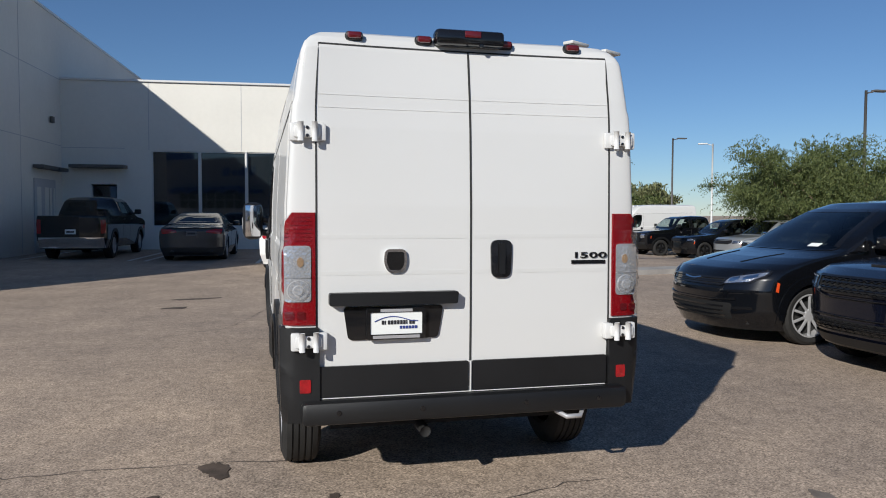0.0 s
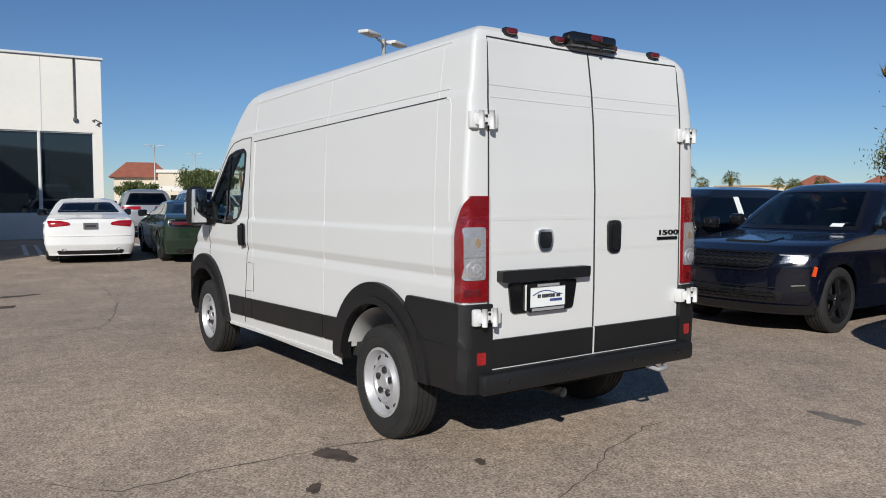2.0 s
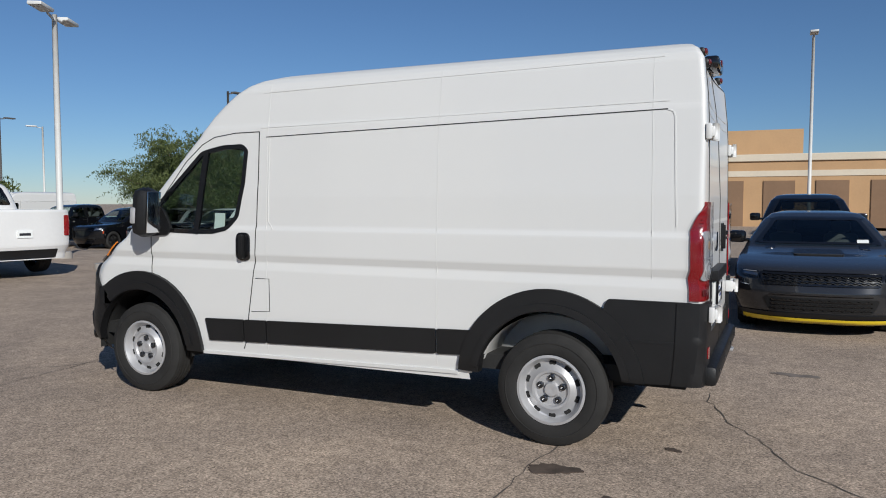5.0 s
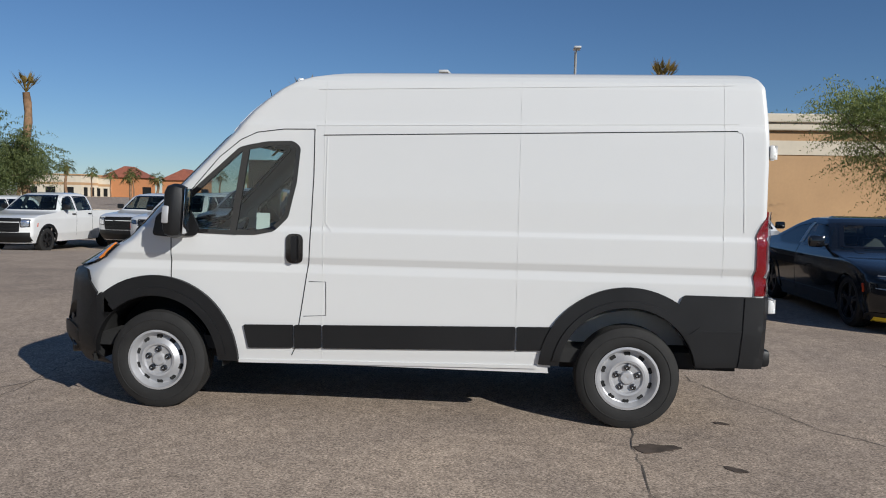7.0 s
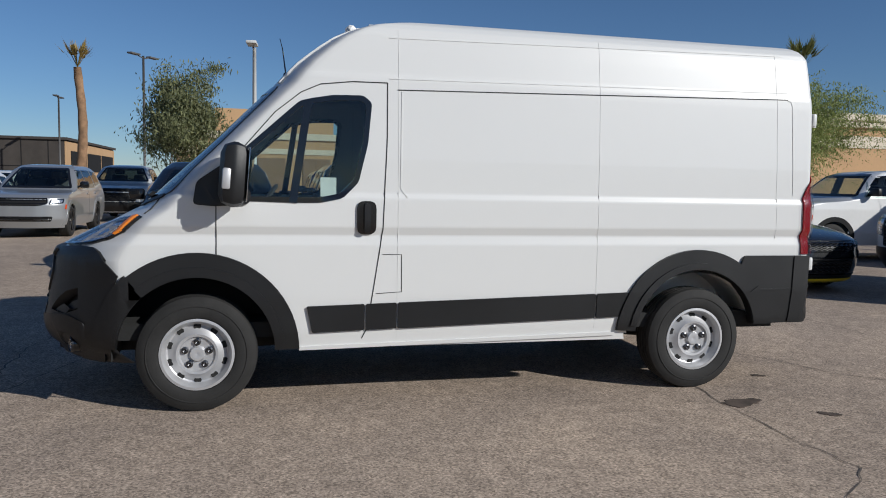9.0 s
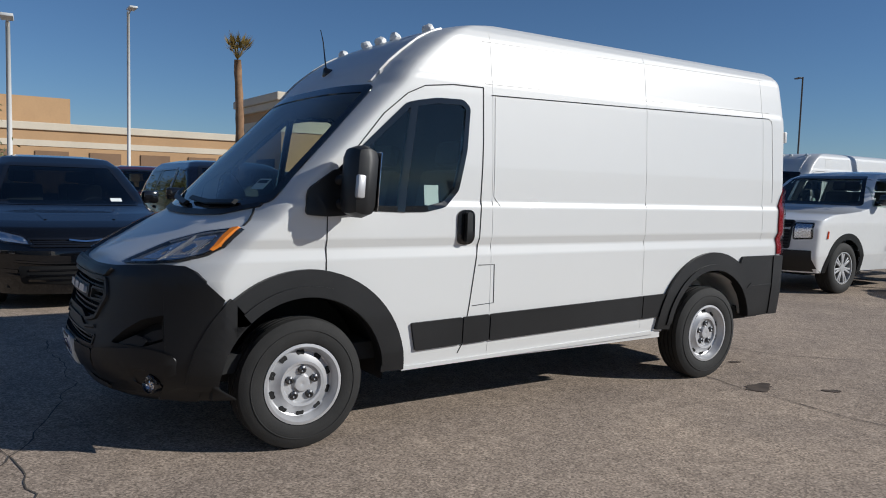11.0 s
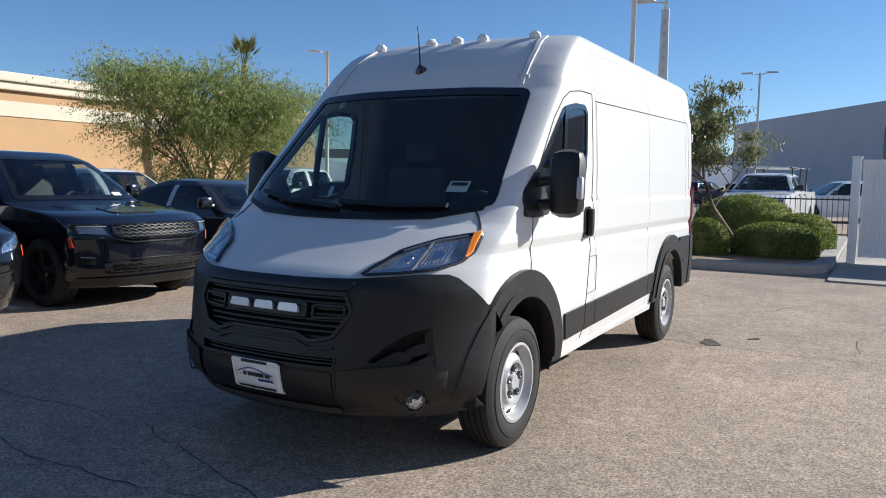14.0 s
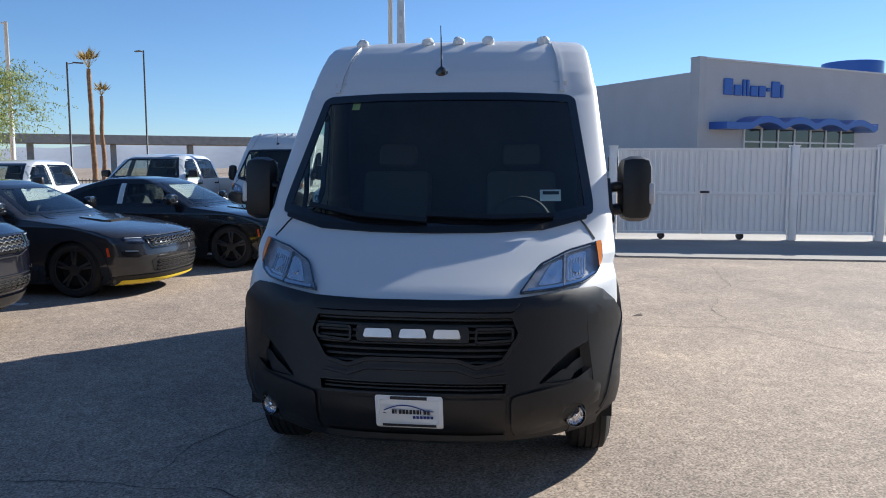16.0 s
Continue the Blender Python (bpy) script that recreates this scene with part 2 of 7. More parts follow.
# ---- geometry helpers ----
def part(name, bm, material, parent=None, label="", smooth=35.0):
    """Links a bmesh as one mesh object, under parent if given."""
    me = bpy.data.meshes.new(name)
    for f in bm.faces:
        f.smooth = smooth > 0
    if smooth > 0:
        for e in bm.edges:
            if len(e.link_faces) == 2 and e.calc_face_angle(0.0) > radians(smooth):
                e.smooth = False
    bm.to_mesh(me)
    bm.free()
    me.materials.append(material)
    ob = new(name, me)
    if parent:
        ob.parent = parent
    if label:
        ob["label"] = label
    return ob


def thing(name, label, category, m=None, group="", kind=""):
    ob = tagged(new(name), label, category, group, kind)
    if m is not None:
        ob.matrix_basis = m
    return ob


def add_box(bm, c, s, bevel=0.0, m=None):
    r = bmesh.ops.create_cube(bm, size=1.0)
    vs = r["verts"]
    bmesh.ops.scale(bm, vec=s, verts=vs)
    if bevel:
        es = list({e for v in vs for e in v.link_edges})
        g = bmesh.ops.bevel(bm, geom=es, offset=bevel, segments=2, affect="EDGES", profile=0.5)
        vs = list({v for f in g["faces"] for v in f.verts} | {v for v in vs if v.is_valid})
    bmesh.ops.translate(bm, vec=c, verts=vs)
    if m is not None:
        bmesh.ops.transform(bm, matrix=m, verts=vs)
    return bm


def box(c, s, bevel=0.0, m=None):
    return add_box(bmesh.new(), c, s, bevel, m)


def add_tube(bm, pts, radii, seg=10, caps=True):
    """A round bar along points."""
    pts = [Vector(p) for p in pts]
    if not isinstance(radii, (list, tuple)):
        radii = [radii] * len(pts)
    rings = []
    for i, p in enumerate(pts):
        d = (pts[min(i + 1, len(pts) - 1)] - pts[max(i - 1, 0)]).normalized()
        a = d.cross(Vector((0, 0, 1)) if abs(d.z) < 0.9 else Vector((1, 0, 0))).normalized()
        b = d.cross(a)
        rings.append([bm.verts.new(p + radii[i] * (math.cos(q) * a + math.sin(q) * b)) for q in (2 * math.pi * k / seg for k in range(seg))])
    for r0, r1 in zip(rings, rings[1:]):
        for k in range(seg):
            bm.faces.new((r0[k], r0[(k + 1) % seg], r1[(k + 1) % seg], r1[k]))
    if caps:
        bm.faces.new(rings[0])
        bm.faces.new(rings[-1][::-1])
    return bm


def tube(pts, radii, seg=10):
    return add_tube(bmesh.new(), pts, radii, seg)


def add_revolve(bm, profile, seg=40, axis="x", close=False):
    """Turns (along, radius) pairs round the x (or z) axis."""
    rings = []
    for a, r in profile:
        ring = []
        for k in range(seg):
            q = 2 * math.pi * k / seg
            c, s = r * math.cos(q), r * math.sin(q)
            ring.append(bm.verts.new((a, c, s) if axis == "x" else (c, s, a)))
        rings.append(ring)
    for r0, r1 in zip(rings, rings[1:]):
        for k in range(seg):
            bm.faces.new((r0[k], r0[(k + 1) % seg], r1[(k + 1) % seg], r1[k]))
    if close:
        bm.faces.new(rings[0])
        bm.faces.new(rings[-1][::-1])
    bmesh.ops.recalc_face_normals(bm, faces=bm.faces)
    return bm


def revolve(profile, seg=40, axis="x", close=False):
    return add_revolve(bmesh.new(), profile, seg, axis, close)


def lerp_table(table, v):
    if v <= table[0][0]:
        return table[0][1]
    for i in range(1, len(table)):
        if v <= table[i][0]:
            (a, p), (b, q) = table[i - 1], table[i]
            return p + (q - p) * (v - a) / (b - a)
    return table[-1][1]


def rounded(poly, r=0.03, n=4):
    """A polygon with rounded corners; r is one radius or one for each corner."""
    out, m = [], len(poly)
    for i, p in enumerate(poly):
        ri = r[i] if isinstance(r, (list, tuple)) else r
        p, a, b = Vector(p), Vector(poly[i - 1]), Vector(poly[(i + 1) % m])
        ri = min(ri, 0.45 * (a - p).length, 0.45 * (b - p).length)
        if ri < 1e-4:
            out.append(tuple(p))
            continue
        p0, p1 = p + (a - p).normalized() * ri, p + (b - p).normalized() * ri
        for k in range(n + 1):
            t = k / n
            out.append(tuple((1 - t) ** 2 * p0 + 2 * t * (1 - t) * p + t * t * p1))
    return out


def shrink(poly, d):
    """Moves a polygon's edges inwards by d."""
    n = len(poly)
    area = sum(poly[i][0] * poly[(i + 1) % n][1] - poly[(i + 1) % n][0] * poly[i][1] for i in range(n))
    s = 1 if area > 0 else -1
    out = []
    for i in range(n):
        p, a, b = Vector(poly[i]), Vector(poly[i - 1]), Vector(poly[(i + 1) % n])
        e0, e1 = (p - a).normalized(), (b - p).normalized()
        n0, n1 = Vector((-e0.y, e0.x)) * s, Vector((-e1.y, e1.x)) * s
        v = n0 + n1
        v = v / max(0.35, v.dot(n0)) if v.length > 1e-6 else n0
        out.append(tuple(p + v * d))
    return out


def inside(poly, x, y):
    hit, n = False, len(poly)
    for i in range(n):
        (x0, y0), (x1, y1) = poly[i], poly[(i + 1) % n]
        if (y0 > y) != (y1 > y) and x < (x1 - x0) * (y - y0) / (y1 - y0) + x0:
            hit = not hit
    return hit


def flat_fill(polys, step):
    """A flat mesh in the plane of (u, v), with holes, cut into cells of about step."""
    bm = bmesh.new()
    edges = []
    for poly in polys:
        vs = [bm.verts.new((u, v, 0)) for u, v in poly]
        edges += [bm.edges.new((vs[i], vs[(i + 1) % len(vs)])) for i in range(len(vs))]
    bmesh.ops.triangle_fill(bm, edges=edges, use_beauty=True)
    bm.normal_update()
    flip = [f for f in bm.faces if f.normal.z < 0]
    if flip:
        bmesh.ops.reverse_faces(bm, faces=flip)
    us, vs_ = [p[0] for p in polys[0]], [p[1] for p in polys[0]]
    for axis, lo, hi in ((0, min(us), max(us)), (1, min(vs_), max(vs_))):
        for k in range(int(math.floor(lo / step)) + 1, int(math.ceil(hi / step))):
            co, no = [0, 0, 0], [0, 0, 0]
            co[axis], no[axis] = k * step, 1
            bmesh.ops.bisect_plane(bm, geom=bm.verts[:] + bm.edges[:] + bm.faces[:], plane_co=co, plane_no=no, dist=1e-5)
    return bm


def patch(polys, place, off=0.006, depth=0.014, step=0.08):
    """A panel laid on a surface: place(u, v, d) gives the point at height d above it; its rim goes down by depth."""
    bm = flat_fill(polys, step)
    flat = {v: (v.co.x, v.co.y) for v in bm.verts}
    rim = [e for e in bm.edges if len(e.link_faces) == 1]
    low = {}
    for e in rim:
        for v in e.verts:
            if v not in low:
                low[v] = bm.verts.new(place(*flat[v], off - depth))
    for e in rim:
        a, b = e.link_loops[0].vert, e.link_loops[0].link_loop_next.vert
        bm.faces.new((b, a, low[a], low[b]))
    for v, (u, w) in flat.items():
        v.co = place(u, w, off)
    bm.normal_update()
    turned = 0.0
    for v, (u, w) in list(flat.items())[:40]:
        turned += v.normal.dot(place(u, w, off + 0.01) - v.co) if v.is_valid else 0.0
    if turned < 0:
        bmesh.ops.reverse_faces(bm, faces=bm.faces)
    return bm


def ribbon(pts, width):
    """The outline of a band of that width along points of a plane."""
    pts = [Vector(p) for p in pts]
    a, b = [], []
    for i, p in enumerate(pts):
        d = (pts[min(i + 1, len(pts) - 1)] - pts[max(i - 1, 0)]).normalized()
        q = Vector((-d.y, d.x)) * width / 2
        a.append(tuple(p + q))
        b.append(tuple(p - q))
    return a + b[::-1]

# ---- ground ----
def ramp01(v, a, b):
    t = min(1.0, max(0.0, (v - a) / (b - a)))
    return t * t * (3 - 2 * t)


def ground_z(x, y):
    """The lot: level round the van, with gentle falls and rises further out."""
    return 0.15 * ramp01(y, 9, 19) * (1 - ramp01(x, 6, 12)) - 0.42 * ramp01(x, 11, 19) * ramp01(y, 8.5, 15) - 0.2 * ramp01(x, 8.5, 13) * ramp01(-y, 2, 6)


def ground():
    bm = bmesh.new()
    ys = [-2500, -600, -200, -80, -40, -25, -15, -10] + [-8 + 1.5 * k for k in range(20)] + [25, 30, 40, 80, 200, 600, 2500]
    xs = [-2500, -600, -200, -80, -30, -10, 0, 4] + [6 + 1.3 * k for k in range(12)] + [30, 80, 200, 600, 2500]
    grid = [[bm.verts.new((x, y, ground_z(x, y))) for x in xs] for y in ys]
    for r0, r1 in zip(grid, grid[1:]):
        for k in range(len(xs) - 1):
            bm.faces.new((r0[k], r0[k + 1], r1[k + 1], r1[k]))
    ob = part("ground", bm, M_ASPHALT, None, "weathered grey-brown asphalt of a dealership car park", 60)
    return tagged(ob, "", "ground", "", "structure")


GROUND = ground()


def on_ground(x, y, d):
    return Vector((x, y, ground_z(x, y) + d))

# ---- vehicle shells ----
class Shell:
    """A vehicle body as level outlines: half-width, front and rear by height, with rounded ends. It looks along +y."""

    def __init__(self, half, front, rear, bow, bow_pow=3.0, front_r=0.10, rear_r=0.08, rear_bow=None, corner=5.0):
        self.half_t, self.front_t, self.rear_t, self.bow_t = half, front, rear, bow
        self.rear_bow_t = rear_bow or [(0, 0.06)]
        self.p, self.fr, self.rr, self.n = bow_pow, front_r, rear_r, corner

    def half(self, z):
        return lerp_table(self.half_t, z)

    def front_y(self, x, z):
        u = min(1.0, abs(x) / self.half(z))
        return lerp_table(self.front_t, z) - lerp_table(self.bow_t, z) * u ** self.p - self.fr * (1 - (1 - u ** self.n) ** (1 / self.n))

    def rear_y(self, x, z):
        u = min(1.0, abs(x) / self.half(z))
        return lerp_table(self.rear_t, z) + lerp_table(self.rear_bow_t, z) * u ** 3 + self.rr * (1 - (1 - u ** self.n) ** (1 / self.n))

    def side_x(self, y, z):
        w = self.half(z)
        lo, hi = self.rear_y(w, z), self.front_y(w, z)
        if lo <= y <= hi:
            return w
        a, b = 0.0, w
        for _ in range(22):
            m = (a + b) / 2
            ok = self.rear_y(m, z) <= y <= self.front_y(m, z)
            a, b = (m, b) if ok else (a, m)
        return a

    def on_side(self, s):
        """The place function of side s (-1 or 1) for points (y, z)."""
        return lambda y, z, d: Vector((s * (self.side_x(y, z) + d), y, z))

    def on_corner(self, s, x0, y1):
        """The place function round a rear corner: u metres along the outline from x0 on the rear face, towards y1 on the side."""
        cache = {}
        def outline(z):
            if z not in cache:
                w = self.half(z)
                pts = [(x, self.rear_y(x, z)) for x in x0 + (w - x0) * np.sin(np.linspace(0, math.pi / 2, 40))] + [(w, y1)]
                run = [0.0]
                for a, b in zip(pts, pts[1:]):
                    run.append(run[-1] + math.hypot(b[0] - a[0], b[1] - a[1]))
                cache[z] = (pts, run)
            return cache[z]
        def put(u, z, d):
            pts, run = outline(z)
            x, y = float(np.interp(u, run, [p[0] for p in pts])), float(np.interp(u, run, [p[1] for p in pts]))
            xa, ya = float(np.interp(u - .01, run, [p[0] for p in pts])), float(np.interp(u - .01, run, [p[1] for p in pts]))
            xb, yb = float(np.interp(u + .01, run, [p[0] for p in pts])), float(np.interp(u + .01, run, [p[1] for p in pts]))
            t = Vector((xb - xa, yb - ya)).normalized()
            return Vector((s * (x + t.y * d), y - t.x * d, z))
        return put

    def on_front(self):
        return lambda x, z, d: Vector((x, self.front_y(x, z) + d, z + 0.5 * d))

    def on_hood(self):
        """Points (x, y) on the upper side, before the windshield."""
        def put(x, y, d):
            a, b = self.front_t[0][0] + .35, self.front_t[-1][0]
            for _ in range(24):
                m = (a + b) / 2
                a, b = (m, b) if self.front_y(x, m) > y else (a, m)
            return Vector((x, y, a + d))
        return put

    def on_rear(self):
        return lambda x, z, d: Vector((x, self.rear_y(x, z) - d, z))

    def mesh(self, levels, arches=(), side_cuts=(), front_cuts=(), rear_cuts=(), nf=14, ns=44, nr=9):
        """arches: (y, z, radius) of the wheel openings; cuts: outlines of windows, taken out of the shell."""
        bm = bmesh.new()
        rings = []
        lo, hi = min(levels), max(levels)
        for z in sorted({round(v, 4) for v in levels} | {round(k, 4) for t in (self.half_t, self.front_t, self.rear_t) for k, _ in t if lo < k < hi}):
            w = self.half(z)
            us = [math.sin(math.pi / 2 * k / nf) ** 0.9 for k in range(nf + 1)]
            half = [(u * w, self.front_y(u * w, z)) for u in us]
            y1, y0 = half[-1][1], self.rear_y(w, z)
            half += [(w, y1 + (y0 - y1) * k / ns) for k in range(1, ns)]
            us = [math.sin(math.pi / 2 * k / nr) ** 0.9 for k in range(nr, -1, -1)]
            half += [(u * w, self.rear_y(u * w, z)) for u in us]
            pts = half + [(-x, y) for x, y in half[-2:0:-1]]
            rings.append([bm.verts.new((x, y, z)) for x, y in pts])
        m = len(rings[0])
        for r0, r1 in zip(rings, rings[1:]):
            for k in range(m):
                bm.faces.new((r0[k], r1[k], r1[(k + 1) % m], r0[(k + 1) % m]))
        bm.faces.new(rings[-1][::-1])
        dead = []
        for f in bm.faces:
            if len(f.verts) > 4:
                continue
            c = f.calc_center_median()
            n = f.normal if f.normal.length else Vector((0, 0, 1))
            f.normal_update()
            n = f.normal
            cut = False
            for y, z, r in arches:
                if (c.y - y) ** 2 + (c.z - z) ** 2 < r * r and abs(c.x) > 0.55:
                    cut = True
            if not cut and abs(n.x) > 0.45:
                cut = any(all(inside(p, v.co.y, v.co.z) for v in f.verts) for p in side_cuts)
            if not cut and n.y > 0.2:
                cut = any(all(inside(p, v.co.x, v.co.z) for v in f.verts) for p in front_cuts)
            if not cut and n.y < -0.2:
                cut = any(all(inside(p, v.co.x, v.co.z) for v in f.verts) for p in rear_cuts)
            if cut:
                dead.append(f)
        bmesh.ops.delete(bm, geom=dead, context="FACES")
        bmesh.ops.recalc_face_normals(bm, faces=bm.faces)
        return bm


def mirror_poly(poly):
    return [(-u, v) for u, v in poly][::-1]


# ---- wheels ----
def make_wheel(parent, r, width, x, y, z, side, style, rim_r):
    """A tyre and rim whose outer face looks along side * x."""
    hub = new("wheel")
    hub.parent = parent
    hub.matrix_basis = pose(x, y, z) @ (Matrix() if side > 0 else pose(0, 0, 0, 0, 0, 180))
    w = width / 2
    prof = [(-w * 0.8, rim_r), (-w, rim_r + 0.02), (-w * 1.02, (r + rim_r) / 2), (-w * 0.92, r - 0.03), (-w * 0.8, r - 0.008)]
    for k in (-0.5, -0.17, 0.17, 0.5):
        prof += [(w * (k - 0.05), r), (w * (k - 0.04), r - 0.009), (w * (k + 0.04), r - 0.009), (w * (k + 0.05), r)]
    prof += [(w * 0.8, r - 0.008), (w * 0.92, r - 0.03), (w * 1.02, (r + rim_r) / 2 + 0.01), (w * 1.02, rim_r + 0.03), (w * 0.95, rim_r + 0.01), (w * 0.8, rim_r)]
    tb = revolve(prof, 56)
    if style == "steel":
        # raised sidewall ring
        add_revolve(tb, [(w * 1.00, rim_r + 0.075), (w * 1.05, rim_r + 0.078), (w * 1.05, rim_r + 0.082), (w * 1.00, rim_r + 0.085)], 56)
    tyre = part("tyre", tb, M_TYRE, hub)
    if style == "steel":
        f = w * 0.92
        prof = [(w * 0.75, rim_r), (f + 0.004, rim_r + 0.004), (f + 0.006, rim_r - 0.012), (f - 0.02, rim_r - 0.026), (f - 0.045, rim_r - 0.035), (f - 0.05, rim_r * 0.80),
                (f - 0.03, rim_r * 0.66), (f - 0.010, rim_r * 0.57), (f - 0.012, rim_r * 0.50), (f - 0.026, rim_r * 0.46), (f - 0.030, rim_r * 0.24), (f - 0.012, rim_r * 0.19), (f - 0.010, rim_r * 0.10), (f - 0.014, 0.001)]
        rim = part("rim", revolve(prof, 60), M_SILVER, hub, "silver painted steel rim with ten round vents")
        for k in range(10):
            q = 2 * math.pi * (k + 0.5) / 10
            bm = revolve([(0, 0.0235), (0.006, 0.0228), (0.005, 0.0005)], 14)
            m = pose(f - 0.0475, rim_r * 0.765 * math.cos(q), rim_r * 0.765 * math.sin(q)) @ Matrix.Rotation(0.30, 4, Vector((0, -math.sin(q), math.cos(q))))
            bmesh.ops.transform(bm, matrix=Matrix.Translation((0.0, 0, 0)) @ m, verts=bm.verts)
            part("vent_hole", bm, M_UNDER, rim)
        for k in range(5):
            q = 2 * math.pi * k / 5 + 0.3
            bm = revolve([(f - 0.03, 0.023), (f - 0.012, 0.022), (f - 0.008, 0.012), (f - 0.016, 0.0005)], 10)
            bmesh.ops.translate(bm, vec=(0, rim_r * 0.35 * math.cos(q), rim_r * 0.35 * math.sin(q)), verts=bm.verts)
            part("lug_nut", bm, M_DARKRIM, rim)
    else:
        f, n, m_ = w * 0.93, {"ten": 10, "five": 5, "seven": 7}[style], (M_ALLOY if style == "ten" else M_SILVER if style == "seven" else M_DARKRIM)
        rim = part("rim", revolve([(w * 0.7, rim_r), (f, rim_r + 0.003), (f, rim_r - 0.014), (f - 0.06, rim_r - 0.025), (-w * 0.4, rim_r - 0.03)], 44), m_, hub)
        bm = revolve([(f - 0.03, rim_r * 0.30), (f - 0.012, rim_r * 0.26), (f - 0.01, 0.001)], 24)
        for k in range(n):
            for off in ((-0.13, 0.13) if n < 10 else (0.0,)):
                q = 2 * math.pi * k / n + off
                add_box(bm, (f - 0.026, 0, rim_r * 0.6), (0.022, rim_r * (0.13 if n < 10 else 0.12), rim_r * 0.82), 0.004, Matrix.Rotation(q, 4, "X"))
        part("spokes", bm, m_, rim)
        part("brake_disc", revolve([(f - 0.10, rim_r * 0.86), (f - 0.10, 0.001)], 30), M_UNDER, hub)
    return hub


def simple_seat(parent, x, y, z, s=1.0):
    bm = box((x, y, z), (0.48 * s, 0.5 * s, 0.16), 0.05)
    add_box(bm, (0, 0, 0.36 * s), (0.46 * s, 0.14, 0.62 * s), 0.05, pose(x, y - 0.24 * s, z, 12))
    add_box(bm, (0, 0, 0.78 * s), (0.26 * s, 0.10, 0.17), 0.04, pose(x, y - 0.24 * s, z, 12))
    return part("seat", bm, M_SEATF, parent)


def paint(name, color, rough=0.25, metal=0.0):
    return mat(name, color, rough, metal=metal, coat=0.9, vary=0.04, scale=1.2, spec=0.2)


